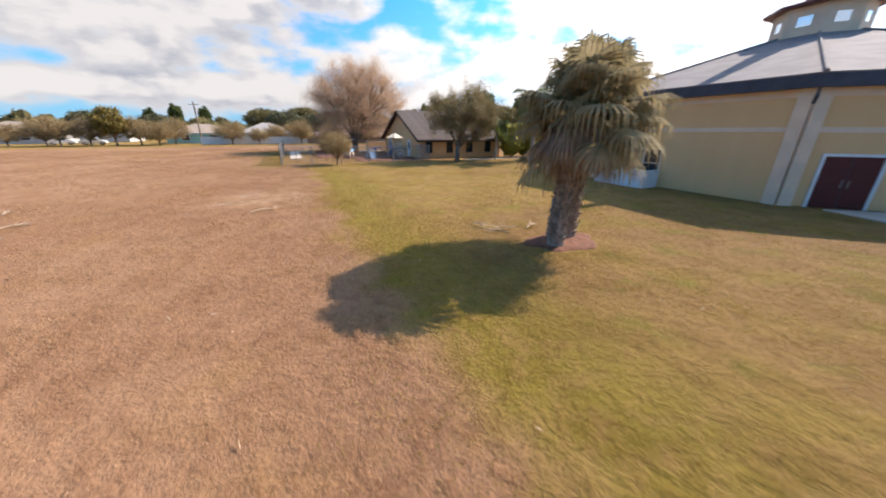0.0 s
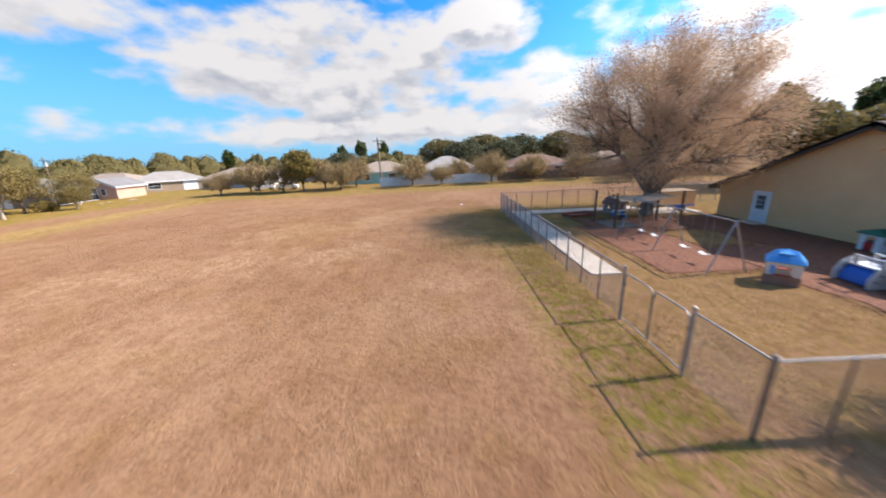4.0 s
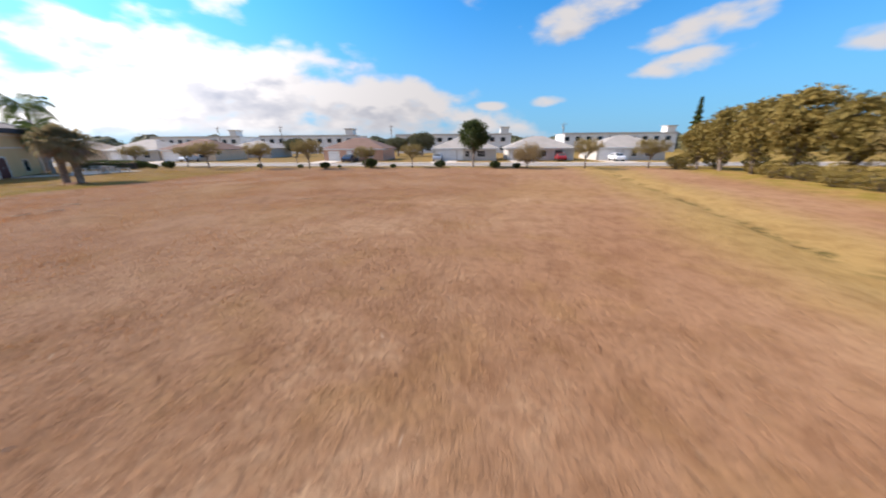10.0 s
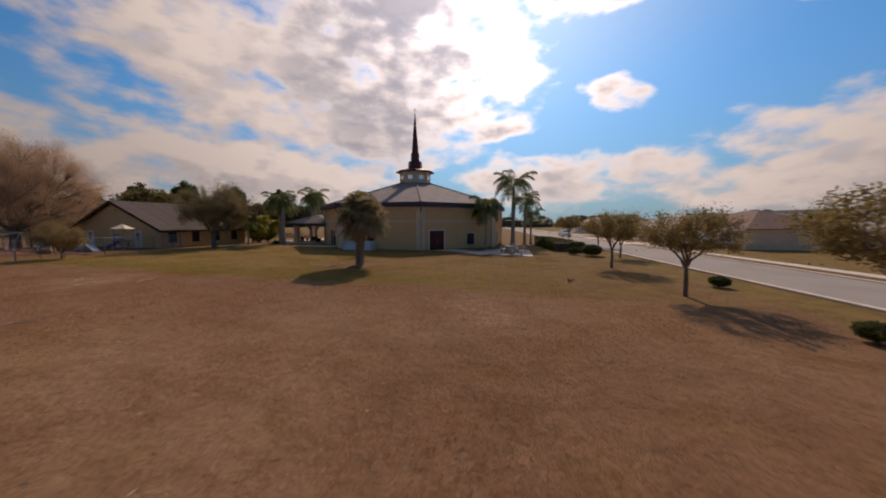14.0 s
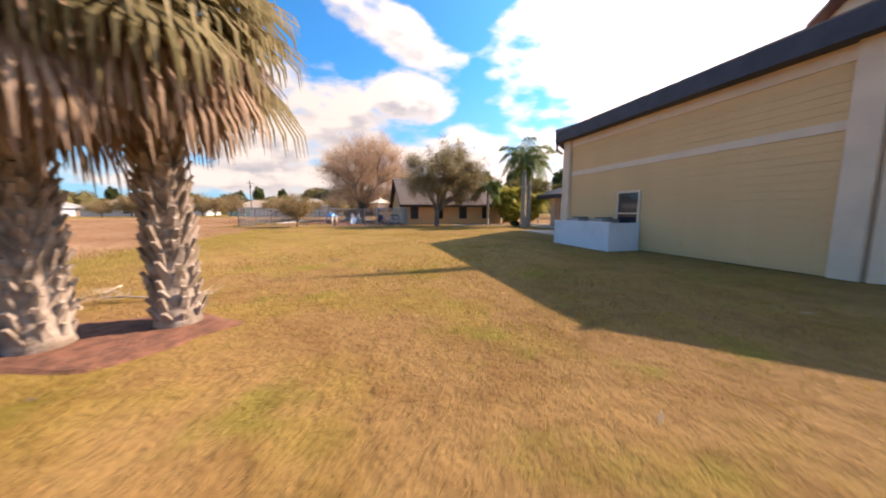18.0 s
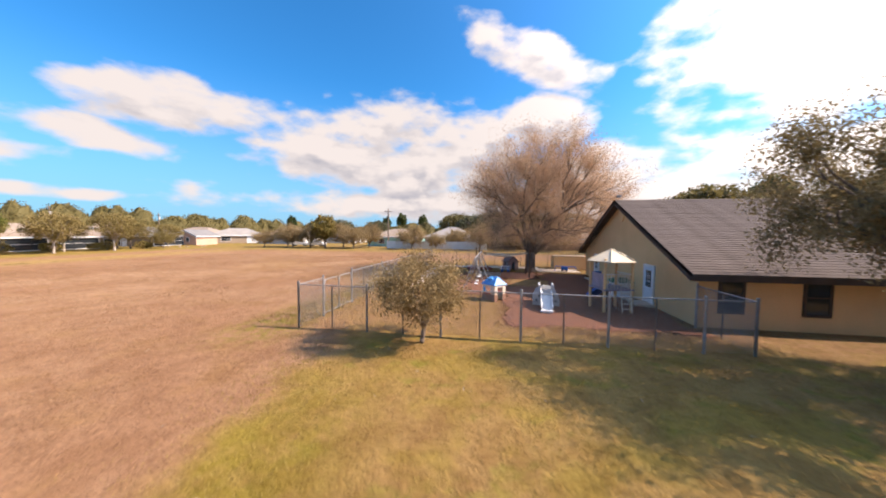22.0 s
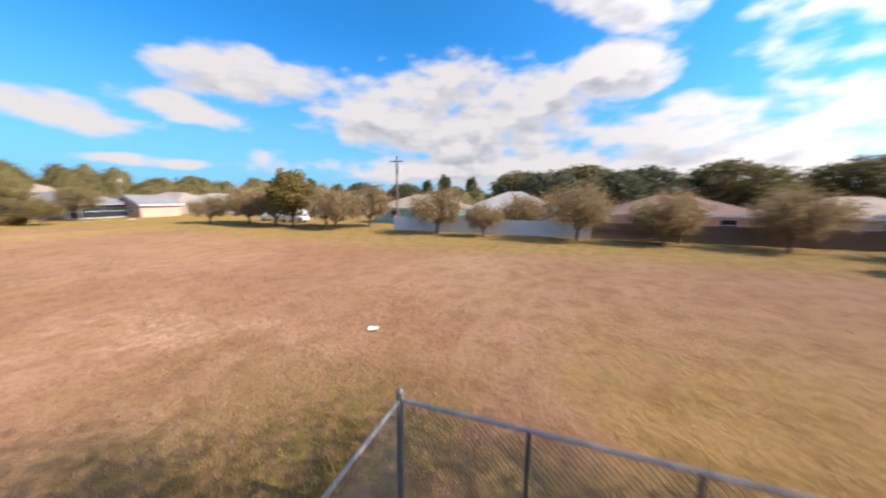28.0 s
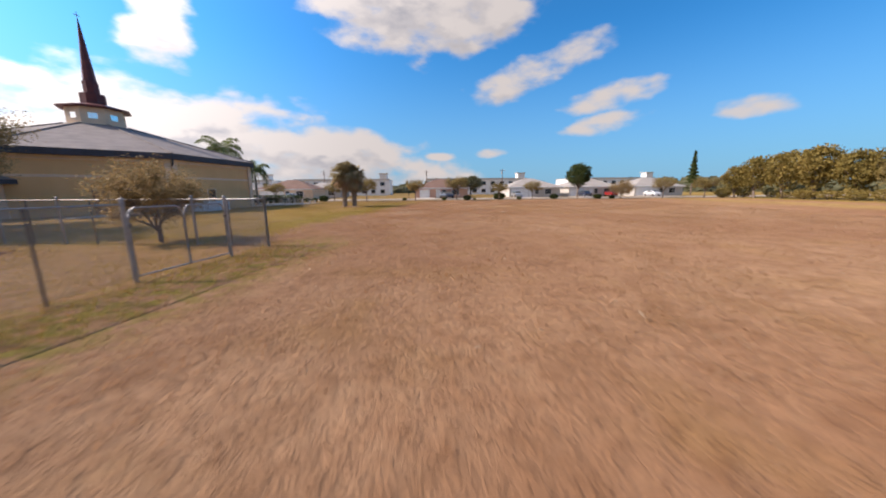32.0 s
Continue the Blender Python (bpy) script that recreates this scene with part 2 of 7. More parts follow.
def ground_material():
    """Dry field, greener lawn to the east of it, straw patches, a weedy ditch line."""
    m = bpy.data.materials.new("ground")
    m.use_nodes = True
    m.node_tree.nodes.clear()
    q = Graph(m.node_tree)
    pos = q.put("ShaderNodeNewGeometry").outputs["Position"]
    s = q.put("ShaderNodeSeparateXYZ", {"Vector": pos})
    x, y = s.outputs["X"], s.outputs["Y"]
    n1, n2, n3 = q.noise(pos, 0.09, 4.0), q.noise(pos, 0.55, 4.0), q.noise(pos, 4.2, 5.0, 0.62, 0.3)
    n4 = q.noise(pos, 22.0, 4.0, 0.7)
    n5 = q.noise(pos, 2.6, 5.0, 0.65, 0.3)
    n6 = q.noise(q.scaled(pos, (0.6, 1.6, 1.0)), 9.0, 4.0, 0.65, 0.2)
    field = q.mix(q.step(n1, 0.36, 0.64), (0.335, 0.198, 0.115), (0.385, 0.245, 0.148))
    field = q.mix(q.math("MULTIPLY", q.step(n2, 0.48, 0.72), 0.45), field, (0.33, 0.205, 0.085))
    flecks = q.math("ADD", 0.25, q.math("MULTIPLY", q.step(n5, 0.44, 0.60), 0.75))
    straw = q.math("MULTIPLY", q.step(q.noise(pos, 0.085, 5.0, 0.55, 0.25), 0.50, 0.68), 0.45)
    # bleached patches: place, half width, half length, turn in degrees
    for px, py, pw, pl, turn in BLEACHED:
        pw, pl = pw * 1.35, pl * 1.5
        local = q.put("ShaderNodeMapping", {"Vector": pos, "Location": (px, py, 0), "Rotation": (0, 0, radians(turn)), "Scale": (pw, pl, 1e6)}, vector_type="TEXTURE").outputs[0]
        near = q.put("ShaderNodeVectorMath", {0: local}, operation="LENGTH").outputs["Value"]
        straw = q.math("MAXIMUM", straw, q.step(q.math("ADD", near, q.math("MULTIPLY", q.math("SUBTRACT", n2, 0.5), 3.2)), 1.5, 0.1))
    straw = q.math("MULTIPLY", straw, flecks)
    field = q.mix(q.math("MULTIPLY", straw, 0.62), field, (0.60, 0.44, 0.285))
    gilt = q.math("MULTIPLY", q.step(q.noise(q.scaled(pos, (1.0, 0.7, 1.0)), 0.06, 3.0, 0.5), 0.54, 0.66), 0.28)
    field = q.mix(gilt, field, (0.39, 0.26, 0.10))
    lawn = q.mix(q.step(n1, 0.4, 0.62), (0.345, 0.225, 0.085), (0.305, 0.19, 0.08))
    lawn = q.mix(q.math("MULTIPLY", q.step(n2, 0.45, 0.66), 0.6), lawn, (0.285, 0.215, 0.042))
    lawn = q.mix(q.math("MULTIPLY", q.step(q.noise(pos, 0.9, 3.0), 0.56, 0.70), 0.6), lawn, (0.205, 0.20, 0.03))
    lawn = q.mix(q.step(q.math("ADD", y, q.math("MULTIPLY", n2, 6.0)), 9.0, 24.0), lawn, q.mix(1.0, lawn, (1.15, 1.22, 1.15), "MULTIPLY"))
    edge = q.math("ADD", x, q.math("MULTIPLY", q.math("SUBTRACT", n2, 0.5), 3.0))
    edge = q.math("ADD", edge, q.math("MULTIPLY", q.math("SUBTRACT", n1, 0.5), 5.0))
    is_lawn = q.math("MULTIPLY", q.step(edge, -1.2, 0.6), q.math("MULTIPLY", q.step(q.math("ADD", y, q.math("MULTIPLY", n2, 4.0)), -13.0, -6.5), q.math("SUBTRACT", 1.0, q.step(q.math("ADD", y, q.math("MULTIPLY", n2, 10.0)), 66.0, 82.0))))
    band = q.math("MULTIPLY", q.math("MULTIPLY", q.step(edge, -1.0, 0.5), q.math("SUBTRACT", 1.0, q.step(edge, 1.2, 4.5))), q.math("MULTIPLY", q.step(y, -2.0, 4.0), q.math("SUBTRACT", 1.0, q.step(y, 30.0, 37.0))))
    lawn = q.mix(q.math("MULTIPLY", band, q.math("ADD", 0.25, q.math("MULTIPLY", q.step(n5, 0.3, 0.6), 0.6))), lawn, (0.235, 0.19, 0.028))
    col = q.mix(is_lawn, field, lawn)
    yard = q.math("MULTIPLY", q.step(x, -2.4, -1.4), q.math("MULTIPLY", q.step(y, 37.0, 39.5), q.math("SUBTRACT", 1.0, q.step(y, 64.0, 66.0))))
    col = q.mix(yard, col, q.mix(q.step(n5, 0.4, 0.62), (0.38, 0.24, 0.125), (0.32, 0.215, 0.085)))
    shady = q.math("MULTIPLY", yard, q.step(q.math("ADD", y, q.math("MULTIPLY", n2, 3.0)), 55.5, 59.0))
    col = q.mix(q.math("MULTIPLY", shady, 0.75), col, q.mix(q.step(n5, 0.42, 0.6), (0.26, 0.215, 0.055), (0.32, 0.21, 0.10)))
    rim = q.math("MULTIPLY", q.step(q.math("ABSOLUTE", q.math("ADD", x, 3.9)), 2.4, 0.4), q.math("MULTIPLY", q.step(y, 34.0, 38.0), q.math("SUBTRACT", 1.0, q.step(y, 64.0, 67.0))))
    col = q.mix(q.math("MULTIPLY", rim, q.step(n5, 0.4, 0.6)), col, (0.24, 0.21, 0.04))
    # greener grass west of the fence, colour also darkened to deepen the big tree's shadow
    tree_shade_green = q.math("MULTIPLY", q.step(q.math("ADD", x, q.math("MULTIPLY", n2, 5.0)), -9.0, -2.5), q.math("MULTIPLY", q.math("SUBTRACT", 1.0, q.step(x, -2.8, -2.0)), q.math("MULTIPLY", q.step(y, 46.0, 53.0), q.math("SUBTRACT", 1.0, q.step(y, 64.0, 69.0)))))
    col = q.mix(q.math("MULTIPLY", tree_shade_green, q.math("ADD", 0.3, q.math("MULTIPLY", q.step(n5, 0.35, 0.6), 0.6))), col, (0.215, 0.165, 0.055))
    weeds = q.step(q.math("ABSOLUTE", q.math("ADD", q.math("ADD", x, 48.8), q.math("MULTIPLY", q.math("SUBTRACT", n1, 0.5), 5.0))), 5.5, 1.0)
    col = q.mix(q.math("MULTIPLY", weeds, 0.75), col, (0.40, 0.30, 0.11))
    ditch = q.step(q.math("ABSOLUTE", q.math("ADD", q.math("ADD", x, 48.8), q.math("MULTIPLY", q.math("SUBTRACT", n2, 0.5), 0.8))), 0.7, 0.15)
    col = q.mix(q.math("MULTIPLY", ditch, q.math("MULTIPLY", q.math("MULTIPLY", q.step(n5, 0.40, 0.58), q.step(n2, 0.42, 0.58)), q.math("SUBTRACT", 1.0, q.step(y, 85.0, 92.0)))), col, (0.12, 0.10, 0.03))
    out = q.step(q.math("ADD", x, 58.0), 2.0, -3.0)
    out = q.math("MAXIMUM", out, q.math("MULTIPLY", q.step(q.math("ADD", y, q.math("MULTIPLY", n2, 3.0)), 82.0, 90.0), 0.8))
    verge = q.step(q.math("SUBTRACT", y, q.math("MULTIPLY", x, 0.165)), -11.5, -14.5)
    out = q.math("MAXIMUM", out, q.math("MULTIPLY", verge, 0.8))
    col = q.mix(out, col, q.mix(q.step(n2, 0.4, 0.6), (0.28, 0.23, 0.05), (0.36, 0.25, 0.09)))
    col = q.mix(q.math("MULTIPLY", q.step(n3, 0.45, 0.70), 0.40), col, q.mix(1.0, col, (0.58, 0.50, 0.44), "MULTIPLY"))
    n7 = q.noise(q.scaled(pos, (1.0, 0.75, 1.0)), 1.15, 5.0, 0.6, 0.4)
    col = q.mix(q.math("MULTIPLY", q.step(n7, 0.44, 0.64), 0.48), col, q.mix(1.0, col, (0.68, 0.60, 0.53), "MULTIPLY"))
    col = q.mix(q.math("MULTIPLY", q.step(n7, 0.46, 0.30), 0.30), col, q.mix(1.0, col, (1.25, 1.24, 1.22), "MULTIPLY"))
    col = q.mix(q.math("MULTIPLY", q.step(n6, 0.50, 0.70), 0.22), col, q.mix(1.0, col, (1.55, 1.5, 1.45), "MULTIPLY"))
    col = q.mix(q.math("MULTIPLY", q.step(n4, 0.52, 0.72), 0.22), col, q.mix(1.0, col, (0.60, 0.55, 0.5), "MULTIPLY"))
    col = q.mix(1.0, col, (0.735, 0.655, 0.60), "MULTIPLY")
    b = q.put("ShaderNodeBsdfPrincipled", {"Base Color": col, "Roughness": 0.95, "Specular IOR Level": 0.1, "Diffuse Roughness": 0.35})
    h = q.math("ADD", q.math("MULTIPLY", n4, 0.4), n3)
    bp = q.put("ShaderNodeBump", {"Height": h, "Strength": 1.0, "Distance": 0.085})
    q.links.new(bp.outputs[0], b.inputs["Normal"])
    q.links.new(b.outputs[0], q.put("ShaderNodeOutputMaterial").inputs[0])
    return m


def glass_material():
    m = bpy.data.materials.new("window_glass")
    m.use_nodes = True
    b = m.node_tree.nodes["Principled BSDF"]
    b.inputs["Base Color"].default_value = (0.025, 0.03, 0.035, 1)
    b.inputs["Roughness"].default_value = 0.06
    b.inputs["Specular IOR Level"].default_value = 0.5
    return m


GROUND = ground_material()
GLASS = glass_material()
SKYGLASS = plain("reflective_glazing", (0.82, 0.84, 0.86), rough=0.12, metal=0.95, scale=2.0, var=0.05, bump=0.0)
STUCCO = plain("yellow_stucco", (0.72, 0.45, 0.22), (0.68, 0.42, 0.20), rough=0.9, scale=0.7, fine=35, bump=0.25)
STUCCO2 = plain("tan_stucco", (0.72, 0.455, 0.225), (0.66, 0.41, 0.20), rough=0.9, scale=0.6, fine=35, bump=0.25)
TRIM = plain("cream_trim", (0.74, 0.56, 0.40), rough=0.8, scale=1.2, var=0.12)
WHITE = plain("white_paint", (0.74, 0.74, 0.73), rough=0.6, scale=1.5, var=0.12, bump=0.05)
PALEBLUE = plain("pale_blue_paint", (0.62, 0.68, 0.72), rough=0.6, scale=1.5, var=0.1, bump=0.05)
FASCIA = plain("dark_fascia", (0.055, 0.058, 0.075), rough=0.6, scale=2.0)
SHINGLE = plain("grey_shingles", (0.20, 0.175, 0.165), (0.15, 0.13, 0.125), rough=0.92, scale=0.8, fine=22, bump=0.4, stretch=(1, 1, 3))
SHINGLE2 = plain("brown_grey_shingles", (0.125, 0.10, 0.088), (0.095, 0.075, 0.066), rough=0.95, scale=1.1, fine=24, bump=0.3, spec=0.1, rand=0.10)
BROWNTRIM = plain("dark_brown_trim", (0.075, 0.052, 0.042), rough=0.7, scale=2.0)
COPPER = plain("spire_red_metal", (0.14, 0.035, 0.032), (0.08, 0.022, 0.025), rough=0.45, scale=1.0, metal=0.2)
DOOR_RED = plain("dark_red_door", (0.10, 0.017, 0.014), rough=0.5, scale=2.0, var=0.15, bump=0.03)
STEEL = plain("galvanised_steel", (0.36, 0.345, 0.335), rough=0.5, metal=0.65, scale=4.0, bump=0.05)
DARKSTEEL = plain("weathered_post", (0.17, 0.145, 0.13), rough=0.6, metal=0.4, scale=4.0, bump=0.05)
CONCRETE = plain("concrete", (0.54, 0.46, 0.375), (0.45, 0.375, 0.305), rough=0.9, scale=0.7, fine=30, bump=0.15)
ASPHALT = plain("asphalt", (0.27, 0.24, 0.21), (0.235, 0.205, 0.18), rough=0.9, scale=0.3, fine=40, bump=0.3)
MULCH = plain("red_mulch", (0.21, 0.09, 0.052), (0.105, 0.045, 0.028), rough=0.95, scale=6.0, fine=38, bump=1.0, var=0.5)
PALEBARK = plain("pale_bark", (0.36, 0.30, 0.24), (0.24, 0.19, 0.15), rough=0.95, scale=4.0, fine=20, bump=0.8, stretch=(1, 1, 0.25))
BARK = plain("grey_bark", (0.19, 0.145, 0.115), (0.10, 0.078, 0.062), rough=0.95, scale=4.0, fine=20, bump=0.8, stretch=(1, 1, 0.25))
PALMBARK = plain("palm_boots", (0.37, 0.295, 0.235), (0.19, 0.14, 0.10), rough=0.95, scale=6.0, fine=25, bump=0.8)
ROYALBARK = plain("royal_palm_trunk", (0.38, 0.33, 0.28), (0.27, 0.23, 0.19), rough=0.85, scale=1.5, fine=12, bump=0.3, stretch=(0.4, 0.4, 3))
SHAFT = plain("palm_crownshaft", (0.16, 0.24, 0.05), (0.22, 0.26, 0.08), rough=0.5, scale=2.0, bump=0.05)
WOOD = plain("weathered_wood", (0.21, 0.15, 0.11), (0.13, 0.095, 0.07), rough=0.9, scale=1.5, fine=14, bump=0.4, stretch=(4, 4, 0.5))
VINYL = plain("white_vinyl", (0.74, 0.75, 0.74), rough=0.5, scale=0.8, var=0.1, bump=0.03)
BLUE = plain("blue_plastic", (0.02, 0.11, 0.42), (0.025, 0.14, 0.5), rough=0.45, scale=2.0, bump=0.02)
SKYBLUE = plain("light_blue_plastic", (0.05, 0.28, 0.62), (0.08, 0.34, 0.66), rough=0.45, scale=3.0, bump=0.02)
GREEN = plain("green_plastic", (0.02, 0.17, 0.11), rough=0.45, scale=2.0, bump=0.02)
RED = plain("red_plastic", (0.35, 0.03, 0.03), rough=0.45, scale=2.0, bump=0.02)
BEIGE = plain("beige_plastic", (0.66, 0.57, 0.46), rough=0.55, scale=2.0, var=0.12, bump=0.03)
TANROOF = plain("tan_metal_roof", (0.72, 0.60, 0.42), (0.64, 0.52, 0.36), rough=0.45, scale=1.2, bump=0.03)
ROSY = plain("faded_mauve_plastic", (0.40, 0.27, 0.245), rough=0.6, scale=2.0, bump=0.03)
UMBER = plain("brown_plastic", (0.23, 0.125, 0.10), rough=0.6, scale=2.0, bump=0.03)
MAUVE = plain("mauve_plastic", (0.30, 0.25, 0.30), rough=0.55, scale=2.0, bump=0.03)
BRICKRED = plain("red_timber", (0.28, 0.08, 0.055), (0.2, 0.06, 0.04), rough=0.85, scale=3.0, stretch=(1, 1, 4))
POSTWOOD = plain("dark_brown_post", (0.17, 0.095, 0.055), (0.11, 0.06, 0.035), rough=0.9, scale=1.5, fine=14, bump=0.4, stretch=(4, 4, 0.5))
TARP = plain("weathered_tarp", (0.42, 0.345, 0.27), (0.31, 0.25, 0.19), rough=0.85, scale=2.5, fine=18, bump=0.4)
BROWNBASE = plain("brown_plastic_base", (0.30, 0.16, 0.11), (0.24, 0.125, 0.085), rough=0.6, scale=2.0, bump=0.05)
TANWALL = plain("tan_wall", (0.32, 0.24, 0.17), rough=0.9, scale=0.6, var=0.12)
PEACH = plain("peach_stucco", (0.56, 0.34, 0.25), rough=0.9, scale=0.6, var=0.1)
LGREY = plain("light_grey_wall", (0.50, 0.47, 0.43), rough=0.85, scale=0.5, var=0.1)
AQUA = plain("aqua_wall", (0.30, 0.55, 0.50), rough=0.85, scale=0.5, var=0.12)
ROOFLIGHT = plain("pale_grey_roof", (0.31, 0.28, 0.25), (0.26, 0.235, 0.21), rough=0.9, scale=0.5, fine=14, bump=0.3)
ROOFGREY = plain("slate_grey_roof", (0.205, 0.195, 0.19), (0.165, 0.158, 0.155), rough=0.9, scale=0.5, fine=14, bump=0.3)
ROOFTAN = plain("tan_roof", (0.31, 0.24, 0.185), (0.26, 0.20, 0.15), rough=0.9, scale=0.5, fine=14, bump=0.3)
ROOFTERRA = plain("terracotta_roof", (0.175, 0.105, 0.078), (0.14, 0.083, 0.062), rough=0.9, scale=0.5, fine=10, bump=0.4)
TYRE = plain("tyre_rubber", (0.02, 0.02, 0.02), rough=0.85, scale=6.0)
CARWHITE = plain("car_white", (0.72, 0.73, 0.74), rough=0.25, scale=1.0, var=0.04, bump=0.0, spec=0.5)
CARSILVER = plain("car_silver", (0.38, 0.40, 0.42), rough=0.28, scale=1.0, metal=0.5, var=0.04, bump=0.0)
CARDARK = plain("car_dark_blue", (0.03, 0.035, 0.055), rough=0.25, scale=1.0, var=0.05, bump=0.0, spec=0.5)
CARRED = plain("car_red", (0.30, 0.02, 0.02), rough=0.25, scale=1.0, var=0.05, bump=0.0, spec=0.5)
DRY = plain("dry_frond", (0.46, 0.36, 0.25), (0.30, 0.21, 0.14), rough=0.95, scale=4.0, fine=20)

L_OAK = leafy("oak_leaves", (0.17, 0.135, 0.04), (0.33, 0.24, 0.10))
L_DRYOAK = leafy("brown_leaves", (0.22, 0.155, 0.07), (0.40, 0.285, 0.145))
L_HUGE = leafy("tan_leaves", (0.35, 0.22, 0.125), (0.62, 0.425, 0.28), 0.38)
L_SMALL = leafy("brown_olive_leaves", (0.19, 0.13, 0.055), (0.38, 0.27, 0.13), 0.4)
L_OLIVE = leafy("olive_leaves", (0.165, 0.13, 0.06), (0.34, 0.26, 0.135))
L_GREEN = leafy("green_leaves", (0.09, 0.11, 0.02), (0.21, 0.20, 0.05))
L_DARK = leafy("dark_green_leaves", (0.035, 0.055, 0.018), (0.09, 0.11, 0.03))
L_WOODS = leafy("woods_leaves", (0.105, 0.088, 0.034), (0.19, 0.152, 0.056))
L_FAR = leafy("far_leaves", (0.075, 0.08, 0.045), (0.14, 0.135, 0.07))
L_GOLD = leafy("golden_green_leaves", (0.16, 0.125, 0.033), (0.30, 0.215, 0.065))
L_PALM = leafy("sabal_fronds", (0.15, 0.125, 0.055), (0.38, 0.30, 0.17), 0.4, 0.8, 0.05)
L_SKIRT = leafy("dead_fronds", (0.17, 0.105, 0.07), (0.48, 0.34, 0.24), 0.35, 0.85, 0.05)
L_ROYAL = leafy("royal_fronds", (0.06, 0.095, 0.025), (0.16, 0.19, 0.06), 0.3)
L_YELLOW = leafy("areca_fronds", (0.24, 0.23, 0.03), (0.42, 0.36, 0.07), 0.35)
L_GRASS = leafy("grass_blades", (0.28, 0.175, 0.10), (0.43, 0.30, 0.185), 0.45, 0.9, 0.15, (1.0, 0.62, 0.36))
L_GRASS2 = leafy("lawn_blades", (0.25, 0.18, 0.05), (0.385, 0.285, 0.105), 0.35, 0.9, 0.15, (1.0, 0.85, 0.4))


# ---- mesh tools ----
def thing(name, label, category, at=(0, 0, 0), rz=0.0, group="", kind="", scale=1.0):
    ob = new(name)
    ob.empty_display_size = 0.2
    ob.matrix_basis = pose(*at, 0, 0, rz) @ Matrix.Scale(scale, 4)
    return tagged(ob, label, category, group, kind)


def part(name, bm, material, parent=None, label="", smooth=False):
    if isinstance(bm, bmesh.types.BMesh):
        me = bpy.data.meshes.new(name)
        bm.to_mesh(me)
        bm.free()
    else:
        me = bm
    me.materials.append(material)
    if smooth:
        me.polygons.foreach_set("use_smooth", [True] * len(me.polygons))
    ob = new(name, me)
    ob.parent = parent
    if label:
        ob["label"] = label
    return ob


def again(name, ob, parent, m):
    """Another part with the same mesh."""
    o = new(name, ob.data)
    o.parent = parent
    o.matrix_basis = m
    return o


def box(x0, x1, y0, y1, z0, z1, bevel=0.0, bm=None):
    bm = bm or bmesh.new()
    r = bmesh.ops.create_cube(bm, size=1.0, matrix=Matrix.Translation(((x0 + x1) / 2, (y0 + y1) / 2, (z0 + z1) / 2)) @ Matrix.Diagonal((x1 - x0, y1 - y0, z1 - z0, 1)))
    if bevel:
        edges = list({e for v in r["verts"] for e in v.link_edges})
        bmesh.ops.bevel(bm, geom=edges, offset=bevel, segments=2, profile=0.6, affect="EDGES")
    return bm


def tube(points, radii, sides=8, bm=None, cap=True):
    """A tapered round bar along points."""
    bm = bm or bmesh.new()
    pts = [Vector(p) for p in points]
    if not hasattr(radii, "__len__"):
        radii = [radii] * len(pts)
    rings = []
    for i, p in enumerate(pts):
        d = (pts[min(i + 1, len(pts) - 1)] - pts[max(i - 1, 0)]).normalized()
        q = d.to_track_quat("Z", "Y")
        rings.append([bm.verts.new(p + q @ Vector((radii[i] * math.cos(a), radii[i] * math.sin(a), 0))) for a in [2 * math.pi * k / sides for k in range(sides)]])
    for a, b in zip(rings, rings[1:]):
        for k in range(sides):
            bm.faces.new((a[k], a[(k + 1) % sides], b[(k + 1) % sides], b[k]))
    if cap:
        bm.faces.new(rings[0][::-1])
        bm.faces.new(rings[-1])
    return bm


def prism(ring, z0, z1, bm=None):
    """An upright prism over a ring of (x, y)."""
    bm = bm or bmesh.new()
    lo = [bm.verts.new((x, y, z0)) for x, y in ring]
    hi = [bm.verts.new((x, y, z1)) for x, y in ring]
    n = len(ring)
    for i in range(n):
        bm.faces.new((lo[i], lo[(i + 1) % n], hi[(i + 1) % n], hi[i]))
    bm.faces.new(lo[::-1])
    bm.faces.new(hi)
    return bm


def slab(corners, thick, bm=None):
    """A board under a polygon of 3D corners."""
    bm = bm or bmesh.new()
    top = [Vector(c) for c in corners]
    n = (top[1] - top[0]).cross(top[2] - top[0]).normalized()
    if n.z < 0:
        n = -n
    hi = [bm.verts.new(v) for v in top]
    lo = [bm.verts.new(v - n * thick) for v in top]
    k = len(top)
    for i in range(k):
        bm.faces.new((lo[i], lo[(i + 1) % k], hi[(i + 1) % k], hi[i]))
    bm.faces.new(hi)
    bm.faces.new(lo[::-1])
    bmesh.ops.recalc_face_normals(bm, faces=bm.faces)
    return bm


def quads(name, verts, faces):
    me = bpy.data.meshes.new(name)
    me.from_pydata(verts.tolist() if hasattr(verts, "tolist") else verts, [], faces.tolist() if hasattr(faces, "tolist") else faces)
    me.update()
    return me


def leaf_cloud(name, centres, size, rng, long=1.6, droop=0.0):
    """One mesh of small pointed leaves, one at each centre, turned at random."""
    c = np.asarray(centres)
    n = len(c)
    u = rng.normal(size=(n, 3))
    u[:, 2] = u[:, 2] * 0.7 - droop
    u /= np.linalg.norm(u, axis=1)[:, None]
    w = np.cross(u, rng.normal(size=(n, 3)))
    w /= np.linalg.norm(w, axis=1)[:, None] + 1e-9
    s = size * rng.uniform(0.6, 1.3, (n, 1))
    v = np.stack([c - u * s * long / 2, c + w * s / 2, c + u * s * long / 2, c - w * s / 2], 1).reshape(-1, 3)
    f = np.arange(4 * n).reshape(n, 4)
    return quads(name, v, f)


